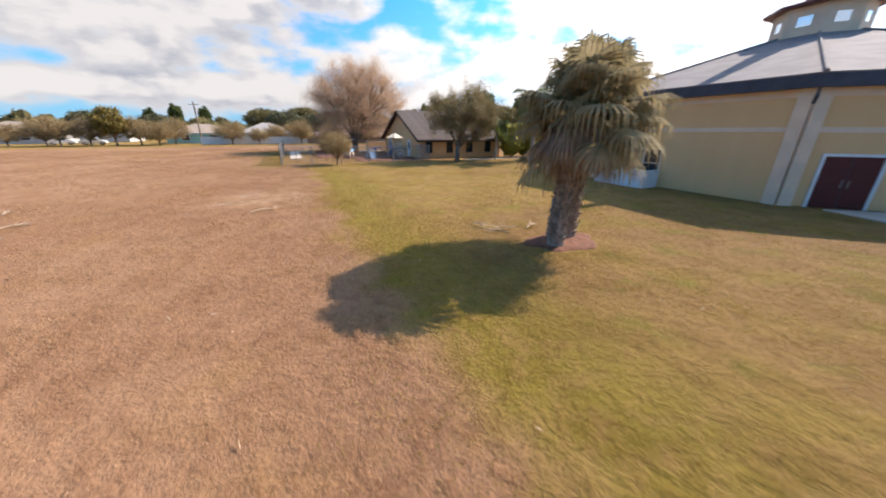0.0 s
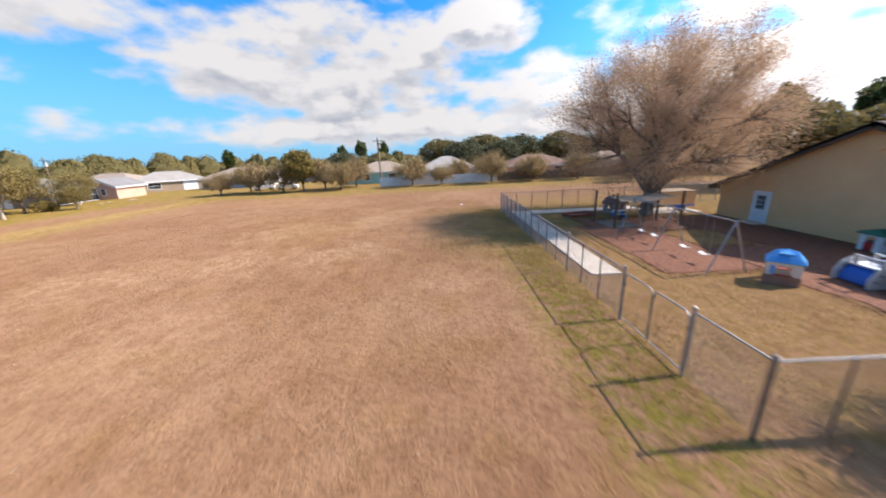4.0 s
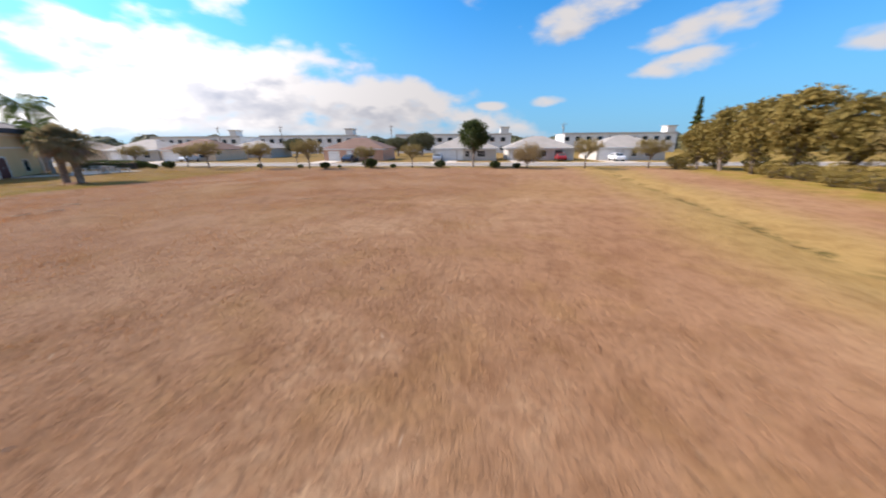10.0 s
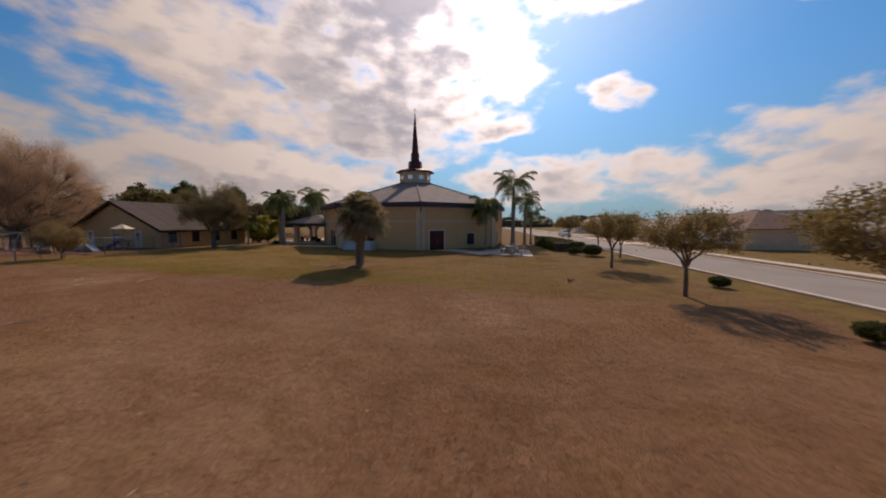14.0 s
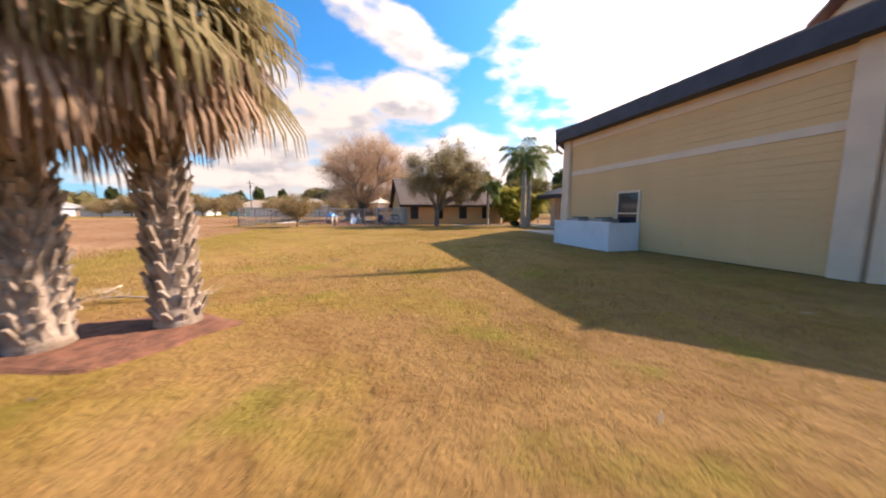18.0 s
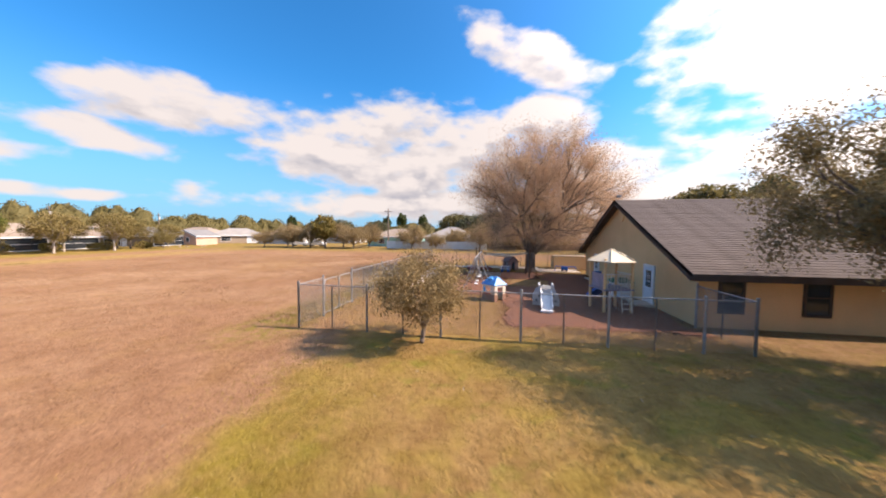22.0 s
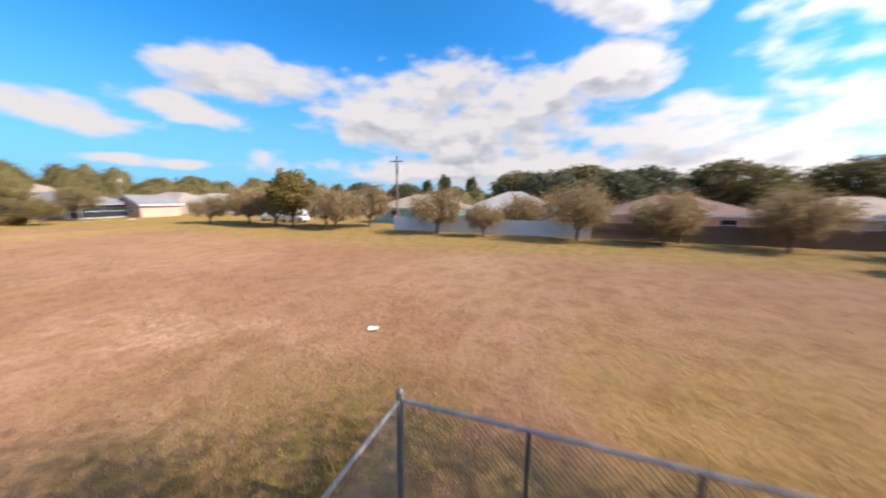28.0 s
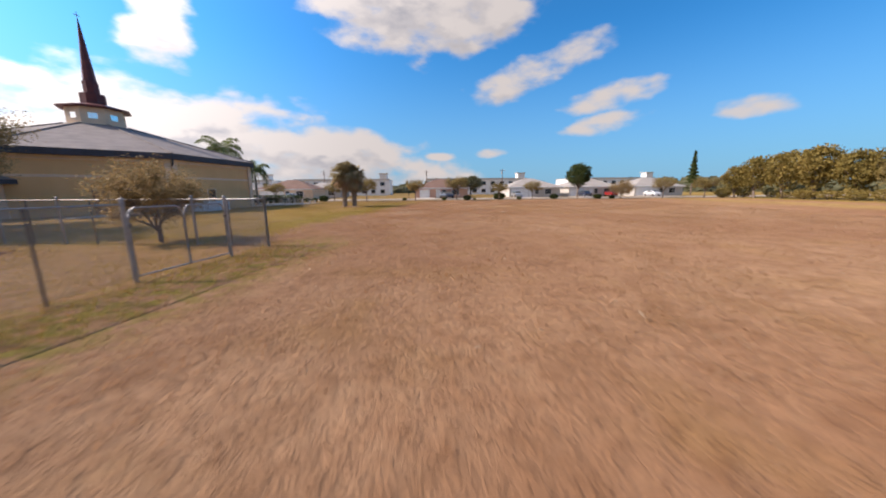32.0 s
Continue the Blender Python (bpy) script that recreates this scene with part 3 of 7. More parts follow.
# ---- ground, road ----
def ground_sheet():
    """One sheet to the horizon, finely laid near the path so that it can rise and fall a little."""
    xs = np.concatenate([[-2500, -900, -400, -200, -120], np.linspace(-80, 60, 141), [90, 150, 250, 450, 900, 2500]])
    ys = np.concatenate([[-2500, -900, -400, -220, -120, -60], np.linspace(-30, 110, 141), [140, 200, 300, 500, 900, 2500]])
    X, Y = np.meshgrid(xs, ys)
    wob = 0.02 * np.sin(X * 0.9 + 1.7 * np.sin(Y * 0.31)) * np.sin(Y * 0.8 + 1.3 * np.sin(X * 0.27))
    dip = -0.28 * np.exp(-((X + 48.8 + 0.5 * np.sin(Y * 0.2)) / 0.8) ** 2) * (Y > -12) * (Y < 88)
    near = (np.abs(X) < 90) & (np.abs(Y - 40) < 75)
    Z = np.where(near, wob + dip, 0.0) - 0.02
    v = np.stack([X, Y, Z], -1).reshape(-1, 3)
    n = len(xs)
    i = np.arange(len(ys) - 1)[:, None] * n + np.arange(n - 1)[None]
    f = np.stack([i, i + 1, i + n + 1, i + n], -1).reshape(-1, 4)
    return quads("ground", v, f)


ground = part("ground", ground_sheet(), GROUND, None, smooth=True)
tagged(ground, "dry brown grass field with a yellow-green lawn", "ground", kind="structure")

ROAD = math.degrees(math.atan(0.165))
road = tagged(part("road", box(-160, 260, -3.3, 3.3, -0.4, 0.03), ASPHALT), "grey asphalt residential street", "road", kind="structure")
road.matrix_basis = pose(0, -19.6, 0, 0, 0, ROAD)
for sy, nm in ((3.45, "kerb"), (-3.45, "kerb")):
    k = tagged(part(nm, box(-160, 260, sy - 0.16, sy + 0.16, -0.4, 0.10, 0.03), CONCRETE), "pale concrete kerb beside the street", "kerb", kind="structure")
    k.matrix_basis = pose(0, -19.6, 0, 0, 0, ROAD)
walk_s = tagged(part("pavement", box(-160, 260, -6.6, -5.2, -0.3, 0.05), CONCRETE), "pale concrete pavement along the houses", "pavement", kind="structure")
walk_s.matrix_basis = pose(0, -19.6, 0, 0, 0, ROAD)


def along(s, off):
    """A place s metres along the street and off metres to the north of its middle."""
    a = radians(ROAD)
    return (s * math.cos(a) - off * math.sin(a), -19.6 + s * math.sin(a) + off * math.cos(a))


# ---- the church: an octagon with a cupola and spire ----
CX, CY, AP = 32.3, 14.4, 13.0
TOP_DX, TOP_DY = 0.6, 0.3


def ring8(apothem, turn=22.5):
    r = apothem / math.cos(radians(22.5))
    return [(r * math.cos(radians(turn + 45 * k)), r * math.sin(radians(turn + 45 * k))) for k in range(8)]


church = thing("church", "yellow octagonal church with grey roof, cupola and dark red spire", "church", (CX, CY, 0))
HW = 5.1
outer, inner = ring8(AP), ring8(AP - 0.3)
for k in range(8):
    a, b, c, d = outer[k], outer[(k + 1) % 8], inner[(k + 1) % 8], inner[k]
    part("wall", prism([a, b, c, d], 0, HW), STUCCO, church)
    mx, my = (a[0] + b[0]) / 2, (a[1] + b[1]) / 2
    ang = math.degrees(math.atan2(my, mx))
    half = AP * math.tan(radians(22.5))
    side = pose(0, 0, 0, 0, 0, ang)
    belt = part("belt_course", box(AP, AP + 0.03, -half + 0.5, half - 0.5, 3.3, 3.52), TRIM, church, "cream band on the wall")
    belt.matrix_basis = side
    top = part("frieze", box(AP, AP + 0.035, -half + 0.5, half - 0.5, 4.75, HW), TRIM, church, "pale band under the eave")
    top.matrix_basis = side
for k in range(8):
    x, y = outer[k]
    a = math.atan2(y, x)
    lean = bmesh.new()
    r = math.hypot(x, y)
    h = 22.5
    for s in (-1, 1):
        bx = box(-0.12, 0.16, 0, 0.5, 0, HW)
        m = Matrix.Translation((x, y, 0)) @ Matrix.Rotation(a + s * radians(h), 4, "Z")
        if s < 0:
            bmesh.ops.transform(bx, matrix=Matrix.Translation((0, -0.5, 0)), verts=bx.verts)
        bmesh.ops.transform(bx, matrix=m, verts=bx.verts)
        me = bpy.data.meshes.new("tmp")
        bx.to_mesh(me)
        bx.free()
        lean.from_mesh(me)
        bpy.data.meshes.remove(me)
    part("corner_pilaster", lean, TRIM, church, "cream corner pilaster")
EAVE = AP + 0.55
e_lo, e_hi, c_ring = ring8(EAVE), ring8(EAVE), [(x + TOP_DX, y + TOP_DY) for x, y in ring8(2.5)]
RISE = 3.75
for k in range(8):
    a, b = e_hi[k], e_hi[(k + 1) % 8]
    c, d = c_ring[(k + 1) % 8], c_ring[k]
    part("roof", slab([(*a, HW + 0.55), (*b, HW + 0.55), (*c, HW + 0.5 + RISE), (*d, HW + 0.5 + RISE)], 0.12), SHINGLE, church)
    o2 = ring8(EAVE - 0.1)
    part("fascia", prism([a, b, o2[(k + 1) % 8], o2[k]], HW - 0.02, HW + 0.5), FASCIA, church, "dark blue-grey fascia")
    sf, si = ring8(EAVE - 0.1), ring8(AP - 0.05)
    part("soffit", prism([sf[k], sf[(k + 1) % 8], si[(k + 1) % 8], si[k]], HW + 0.0, HW + 0.06), FASCIA, church)
    p, q2 = Vector((*e_hi[k], HW + 0.58)), Vector((*c_ring[k], HW + 0.53 + RISE))
    part("hip_ridge", tube([p, q2], 0.09, 6), SHINGLE, church)
# lap boards on the sides that the lawn faces
for k in (3, 4, 5):
    half = AP * math.tan(radians(22.5)) - 0.52
    first_board = None
    for i in range(21):
        z = 0.12 + i * 0.212
        if 3.1 < z < 3.5:
            continue
        if first_board is None:
            bd = bmesh.new()
            vs = [bd.verts.new(p) for p in ((0.0, -half, 0.0), (0.016, -half, 0.0), (0.004, -half, 0.21), (0.0, -half, 0.21))]
            ve = [bd.verts.new((v.co.x, half, v.co.z)) for v in vs]
            for a in range(4):
                bd.faces.new((vs[a], vs[(a + 1) % 4], ve[(a + 1) % 4], ve[a]))
            bd.faces.new(vs[::-1])
            bd.faces.new(ve)
            bmesh.ops.recalc_face_normals(bd, faces=bd.faces)
            first_board = part("siding_board", bd, STUCCO, church)
            first_board.matrix_basis = pose(0, 0, 0, 0, 0, 45 * k) @ Matrix.Translation((AP, 0, z))
        else:
            again("siding_board", first_board, church, pose(0, 0, 0, 0, 0, 45 * k) @ Matrix.Translation((AP, 0, z)))
# downpipes at two corners
for k in (4, 3):
    x, y = outer[k]
    u = Vector((x, y, 0)).normalized()
    part("downpipe", tube([Vector((x, y, HW + 0.05)) + u * 0.5, Vector((x, y, HW - 0.35)) + u * 0.5, Vector((x, y, HW - 0.6)) + u * 0.22], 0.07, 8), FASCIA, church, "dark rain gutter outlet")
# cupola
CZ = HW + RISE + 0.3
cup_o, cup_i = ring8(2.25), ring8(2.12)
part("cupola_base", prism(ring8(2.42), CZ - 0.3, CZ + 0.25), TRIM, church)
for k in range(8):
    a, b = Vector((*cup_o[k], 0)), Vector((*cup_o[(k + 1) % 8], 0))
    ai, bi = Vector((*cup_i[k], 0)), Vector((*cup_i[(k + 1) % 8], 0))

    def strip(f0, f1, z0, z1):
        p, q2 = a.lerp(b, f0), a.lerp(b, f1)
        r, s = ai.lerp(bi, f1), ai.lerp(bi, f0)
        return prism([(v.x, v.y) for v in (p, q2, r, s)], z0, z1)

    z0, z1 = CZ + 0.25, CZ + 1.95
    part("cupola_wall", strip(0, 1, z0, z0 + 0.55), TRIM, church)
    part("cupola_wall", strip(0, 0.3, z0 + 0.55, z0 + 1.15), TRIM, church)
    part("cupola_wall", strip(0.7, 1, z0 + 0.55, z0 + 1.15), TRIM, church)
    part("cupola_wall", strip(0, 1, z0 + 1.15, z1), TRIM, church)
    inset = strip(0.3, 0.7, z0 + 0.55, z0 + 1.15)
    bmesh.ops.scale(inset, vec=(0.985, 0.985, 1.0), verts=inset.verts)
    part("cupola_window", inset, SKYGLASS, church, "pale sky-reflecting cupola window")
part("cupola_roof", prism(ring8(2.85), CZ + 1.95, CZ + 2.1), COPPER, church)
bm = bmesh.new()
lo = [bm.verts.new((x, y, CZ + 2.1)) for x, y in ring8(2.8)]
hi = [bm.verts.new((x, y, CZ + 2.6)) for x, y in ring8(1.1)]
for k in range(8):
    bm.faces.new((lo[k], lo[(k + 1) % 8], hi[(k + 1) % 8], hi[k]))
bm.faces.new(hi)
part("cupola_roof_slope", bm, COPPER, church)
part("spire_base", prism(ring8(1.0), CZ + 2.5, CZ + 3.7), COPPER, church)
part("spire_base_upper", prism(ring8(0.62), CZ + 3.7, CZ + 5.0), COPPER, church)
part("spire", tube([(0, 0, CZ + 5.0), (0, 0, CZ + 11.3)], [0.58, 0.05], 8), COPPER, church)
part("cross", tube([(0, 0, CZ + 11.2), (0, 0, CZ + 12.0)], 0.035, 6), COPPER, church)
part("cross_arm", tube([(0, -0.25, CZ + 11.7), (0, 0.25, CZ + 11.7)], 0.035, 6), COPPER, church)

for p in church.children:
    if p.name.split(".")[0] in ("cupola_base", "cupola_wall", "cupola_window", "cupola_roof", "cupola_roof_slope", "spire_base", "spire_base_upper", "spire", "cross", "cross_arm"):
        p.location = (TOP_DX, TOP_DY, 0.0)


def on_wall(k, u, z=0.0):
    """A frame on the church's side k: x points out of the wall, y along it."""
    return pose(0, 0, 0, 0, 0, 45 * k) @ Matrix.Translation((AP, u, z))


def wall_window(parent, m, w, h, sill=True, mat=GLASS, frame_mat=TRIM, bars=1, name="window"):
    win = part(name, box(0.005, 0.05, -w / 2, w / 2, 0, h), mat, parent)
    win.matrix_basis = m
    f = bmesh.new()
    for y0, y1, z0, z1 in ((-w / 2 - 0.09, -w / 2, -0.09, h + 0.09), (w / 2, w / 2 + 0.09, -0.09, h + 0.09), (-w / 2, w / 2, h, h + 0.09), (-w / 2, w / 2, -0.09, 0)):
        box(0.0, 0.075, y0, y1, z0, z1, bm=f)
    for b in range(bars):
        z = h * (b + 1) / (bars + 1)
        box(0.01, 0.065, -w / 2, w / 2, z - 0.025, z + 0.025, bm=f)
    part("window_frame", f, frame_mat, win)
    return win


# side 4 faces west; side 5 holds the red door; side 3 the glass doors
d = part("double_door", box(0.005, 0.06, -0.98, 0.98, 0.02, 2.3), DOOR_RED, church, "dark red double door")
d.matrix_basis = on_wall(5, -3.3)
fr = bmesh.new()
for y0, y1, z0, z1 in ((-1.1, -0.98, 0, 2.42), (0.98, 1.1, 0, 2.42), (-0.98, 0.98, 2.3, 2.42)):
    box(0.0, 0.09, y0, y1, z0, z1, bm=fr)
part("door_frame", fr, WHITE, d)
part("door_gap", box(0.061, 0.064, -0.012, 0.012, 0.02, 2.3), FASCIA, d)
for s in (-0.12, 0.12):
    part("door_handle", tube([(0.1, s, 0.95), (0.1, s, 1.3)], 0.02, 6), STEEL, d)
wall_window(church, on_wall(4, -1.05, 0.6), 1.0, 1.65)
wall_window(church, on_wall(3, 2.1, 0.15), 1.9, 2.1, bars=0, name="glass_door")
dk = part("side_door", box(0.005, 0.06, -0.5, 0.5, 0.02, 2.2), FASCIA, church, "dark glass door")
dk.matrix_basis = on_wall(3, 0.3)
for u in (1.6, -1.4):
    wall_window(church, on_wall(5, u, 0.5) if u > 0 else on_wall(6, u, 0.5), 1.1, 1.4, bars=0)
part("hose_bib", box(0.0, 0.06, -0.09, 0.09, 0.32, 0.5, 0.02), STUCCO2, church).matrix_basis = on_wall(4, 1.2)

# air-conditioner enclosure beside the west wall
enc = thing("equipment_enclosure", "low white lattice-textured enclosure against the church wall", "enclosure", (0, 0, 0))
for nm, b in (("front_panel", (17.85, 17.95, 14.8, 18.4)), ("side_panel", (17.95, 19.25, 14.8, 14.9)), ("side_panel", (17.95, 19.25, 18.3, 18.4))):
    part(nm, box(*b, -0.03, 1.06), PALEBLUE, enc)
part("cap_rail", box(17.83, 17.97, 14.78, 18.42, 1.06, 1.10), WHITE, enc)
for i in range(2):
    ac = thing("air_conditioner", "grey metal air conditioning unit behind a low wall", "air conditioner", (18.6, 16.0 + i * 1.5, 0), group="air conditioners")
    part("body", box(-0.42, 0.42, -0.42, 0.42, 0.05, 1.2, 0.04), STEEL, ac)
    part("base_pad", box(-0.5, 0.5, -0.5, 0.5, -0.02, 0.05), CONCRETE, ac)
    part("fan_grille", tube([(0, 0, 1.2), (0, 0, 1.26)], 0.34, 16), DARKSTEEL, ac)

# walkway from the red door and a picnic pad
for nm, ring in (("path_door", [(20.0, 7.6), (21.9, 5.9), (21.5, 4.2), (19.6, 2.2), (17.4, 0.6), (16.2, 1.6), (18.6, 4.4)]), ("path_pad", [(17.2, 0.9), (19.6, 2.4), (24.5, 0.0), (23.2, -3.2), (16.0, -3.6)])):
    tagged(part(nm, prism(ring, -0.1, 0.035 if nm == "path_door" else 0.03), CONCRETE), "pale concrete walk across the lawn", "path", kind="structure")


def picnic_table(at, rz, mat, label):
    t = thing("picnic_table", label, "picnic table", at, rz, group="picnic tables")
    part("tabletop", box(-0.9, 0.9, -0.38, 0.38, 0.70, 0.76, 0.015), mat, t)
    for s in (-1, 1):
        part("bench", box(-0.9, 0.9, s * 0.75 - 0.14, s * 0.75 + 0.14, 0.42, 0.47, 0.012), mat, t)
        part("leg", box(s * 0.6 - 0.05, s * 0.6 + 0.05, -0.3, 0.3, 0, 0.70), mat, t)
        part("crossbeam", box(s * 0.6 - 0.04, s * 0.6 + 0.04, -0.85, 0.85, 0.36, 0.42), mat, t)
        for u in (-1, 1):
            part("bench_leg", box(s * 0.6 - 0.045, s * 0.6 + 0.045, u * 0.75 - 0.06, u * 0.75 + 0.06, 0, 0.36), mat, t)
    return t


picnic_table((18.9, -1.2, 0.03), 20, CONCRETE, "pale concrete picnic table on a paved pad")
picnic_table((21.6, -1.7, 0.03), 60, CONCRETE, "pale concrete picnic table on a paved pad")
for (x, y) in ((17.0, -2.0), (23.4, -0.6)):
    b = thing("bench", "small concrete bench on the paved pad", "bench", (x, y, 0.03), 70, group="benches")
    part("seat", box(-0.7, 0.7, -0.18, 0.18, 0.40, 0.47, 0.02), CONCRETE, b)
    for s in (-1, 1):
        part("leg", box(s * 0.5 - 0.08, s * 0.5 + 0.08, -0.14, 0.14, 0, 0.40), CONCRETE, b)


# ---- covered walk between church and school building ----
canopy = thing("covered_walkway", "tan covered walkway with a grey hipped roof on stucco columns", "canopy", (31.4, 30.0, 0))
CW, CD, CH = 5.4, 4.4, 2.75
for nm, pts in (("roof", [(-CW, -CD, CH + 0.35), (CW, -CD, CH + 0.35), (CW, 0, CH + 1.7), (-CW + 2.6, 0, CH + 1.7)]), ("roof", [(-CW, CD, CH + 0.35), (CW, CD, CH + 0.35), (CW, 0, CH + 1.7), (-CW + 2.6, 0, CH + 1.7)]), ("roof", [(-CW, -CD, CH + 0.35), (-CW + 2.6, 0, CH + 1.7), (-CW, CD, CH + 0.35)])):
    part(nm, slab(pts, 0.1), SHINGLE, canopy)
for b in ((-CW, CW, -CD, -CD + 0.12), (-CW, CW, CD - 0.12, CD), (-CW, -CW + 0.12, -CD + 0.12, CD - 0.12)):
    part("fascia", box(*b, CH - 0.05, CH + 0.3), FASCIA, canopy)
part("soffit", box(-CW + 0.12, CW, -CD + 0.12, CD - 0.12, CH, CH + 0.06), TRIM, canopy)
for x in (-CW + 1.3, CW - 1.3):
    for y in (-CD + 1.4, CD - 1.5):
        part("column", box(x - 0.33, x + 0.33, y - 0.33, y + 0.33, 0, CH, 0.02), TRIM, canopy)
tagged(part("path_canopy", box(25.0, 40.0, 28.4, 36.0, -0.1, 0.04), CONCRETE), "concrete floor under the covered walkway", "path", kind="structure")
tagged(part("path_lawn", box(20.5, 23.0, 22.0, 27.0, -0.1, 0.03), CONCRETE), "concrete walk by the glass doors", "path", kind="structure")
tagged(part("path_house", box(18.0, 45.0, 36.9, 38.1, -0.1, 0.03), CONCRETE), "concrete walk in front of the school building", "path", kind="structure")
picnic_table((28.9, 33.6, 0.04), 10, WOOD, "dark wooden picnic table under the covered walkway")
picnic_table((32.0, 33.4, 0.04), 10, WOOD, "dark wooden picnic table under the covered walkway")


# ---- houses ----
def house(at, rz, w, d, h, rise, wall, roof, label, hip=False, overhang=0.5, windows=(), doors=(), garage=(), category="house", name="house", trim=WHITE, group=""):
    """A low house: long side w along x, ridge along x. windows, doors, garage: (side, along, sill, width, height); side 0 south, 1 east, 2 north, 3 west."""
    o = thing(name, label, category, at, rz, group=group)
    hw, hd, t = w / 2, d / 2, 0.2
    for b in ((-hw, hw, -hd, -hd + t), (-hw, hw, hd - t, hd), (-hw, -hw + t, -hd + t, hd - t), (hw - t, hw, -hd + t, hd - t)):
        part("wall", box(*b, 0, h), wall, o)
    ov = overhang
    k = rise / hd
    zl = h - ov * k
    zr = h + rise
    run = hd if hip else 0.0
    ends = -hw - ov + (run + ov if hip else 0), hw + ov - (run + ov if hip else 0)
    for s in (-1, 1):
        part("roof", slab([(-hw - ov, s * (hd + ov), zl + 0.16), (hw + ov, s * (hd + ov), zl + 0.16), (ends[1], 0, zr + 0.16), (ends[0], 0, zr + 0.16)], 0.14), roof, o)
        part("fascia", box(-hw - ov, hw + ov, s * (hd + ov) - 0.02 if s > 0 else s * (hd + ov) - 0.03, s * (hd + ov) + 0.03 if s > 0 else s * (hd + ov) + 0.02, zl - 0.1, zl + 0.14), trim, o)
        if hip:
            part("roof", slab([(s * (hw + ov), -hd - ov, zl + 0.16), (s * (hw + ov), hd + ov, zl + 0.16), (ends[0] if s < 0 else ends[1], 0, zr + 0.16)], 0.14), roof, o)
        else:
            g2 = bmesh.new()
            va = [g2.verts.new((s * hw, y, z)) for y, z in ((-hd, h), (hd, h), (0, zr))]
            vb = [g2.verts.new((s * (hw - t), y, z)) for y, z in ((-hd, h), (hd, h), (0, zr))]
            g2.faces.new(va)
            g2.faces.new(vb[::-1])
            for i in range(3):
                g2.faces.new((va[i], va[(i + 1) % 3], vb[(i + 1) % 3], vb[i]))
            bmesh.ops.recalc_face_normals(g2, faces=g2.faces)
            part("gable", g2, wall, o)
            for u in (-1, 1):
                part("barge_board", slab([(s * (hw + ov), u * (hd + ov), zl + 0.15), (s * (hw + ov), 0, zr + 0.15), (s * (hw + ov - 0.06), 0, zr + 0.15), (s * (hw + ov - 0.06), u * (hd + ov), zl + 0.15)], 0.3), trim, o)
    part("soffit", box(-hw - ov + 0.05, hw + ov - 0.05, -hd - ov + 0.05, hd + ov - 0.05, zl - 0.02, zl + 0.03) if hip else box(-hw, hw, -hd - ov + 0.05, -hd, zl + 0.0, zl + 0.04), trim, o)

    def side(sd, u, z):
        a = {0: -90, 1: 0, 2: 90, 3: 180}[sd]
        r = hw if sd in (1, 3) else hd
        return pose(0, 0, 0, 0, 0, a) @ Matrix.Translation((r, u, z))

    for sd, u, z, ww, hh in windows:
        wall_window(o, side(sd, u, z), ww, hh, frame_mat=trim)
    for sd, u, z, ww, hh in doors:
        p = part("door", box(0.005, 0.06, -ww / 2, ww / 2, 0.02, hh), WHITE, o)
        p.matrix_basis = side(sd, u, 0)
        f = bmesh.new()
        for y0, y1, z0, z1 in ((-ww / 2 - 0.08, -ww / 2, 0, hh + 0.08), (ww / 2, ww / 2 + 0.08, 0, hh + 0.08), (-ww / 2, ww / 2, hh, hh + 0.08)):
            box(0.0, 0.08, y0, y1, z0, z1, bm=f)
        part("door_frame", f, trim, p)
    for sd, u, z, ww, hh in garage:
        p = part("garage_door", box(0.005, 0.06, -ww / 2, ww / 2, 0.02, hh), WHITE, o)
        p.matrix_basis = side(sd, u, 0)
        for i in range(1, 4):
            part("panel_joint", box(0.061, 0.066, -ww / 2, ww / 2, hh * i / 4 - 0.015, hh * i / 4 + 0.015), LGREY, p)
    return o


# the school building, gable to the west
SCHOOL_WINDOWS = (-4.75, -1.85, 1.07, 3.93)
school = house((19.0, 49.1, 0), 0, 11.8, 16.6, 2.3, 3.56, STUCCO2, SHINGLE2, "tan stucco school building with a brown-grey gabled roof", overhang=0.55, trim=BROWNTRIM,
               windows=[(0, u, 0.7, 0.75, 1.35) for u in SCHOOL_WINDOWS], category="building", name="school_building")
for u, nm in ((54.1 - 49.1, "door"), (45.0 - 49.1, "door")):
    p = part("door", box(-5.96, -5.905, u - 0.48, u + 0.48, 0.02, 2.03), PALEBLUE, school, "pale blue door with a paned window")
    f = bmesh.new()
    for y0, y1, z0, z1 in ((u - 0.58, u - 0.48, 0, 2.13), (u + 0.48, u + 0.58, 0, 2.13), (u - 0.48, u + 0.48, 2.03, 2.13)):
        box(-5.98, -5.9, y0, y1, z0, z1, bm=f)
    part("door_frame", f, WHITE, p)
    part("door_window", box(-5.966, -5.955, u - 0.28, u + 0.28, 0.95, 1.85), GLASS, p)
    gb = bmesh.new()
    for i in range(1, 3):
        box(-5.972, -5.96, u - 0.28 + i * 0.187 - 0.012, u - 0.28 + i * 0.187 + 0.012, 0.95, 1.85, bm=gb)
        box(-5.973, -5.961, u - 0.28, u + 0.28, 0.95 + i * 0.3 - 0.012, 0.95 + i * 0.3 + 0.012, bm=gb)
    part("glazing_bar", gb, WHITE, p)
hip_run, hip_rise = 8.3 + 0.55, (8.3 + 0.55) * 3.56 / 8.3
course = None
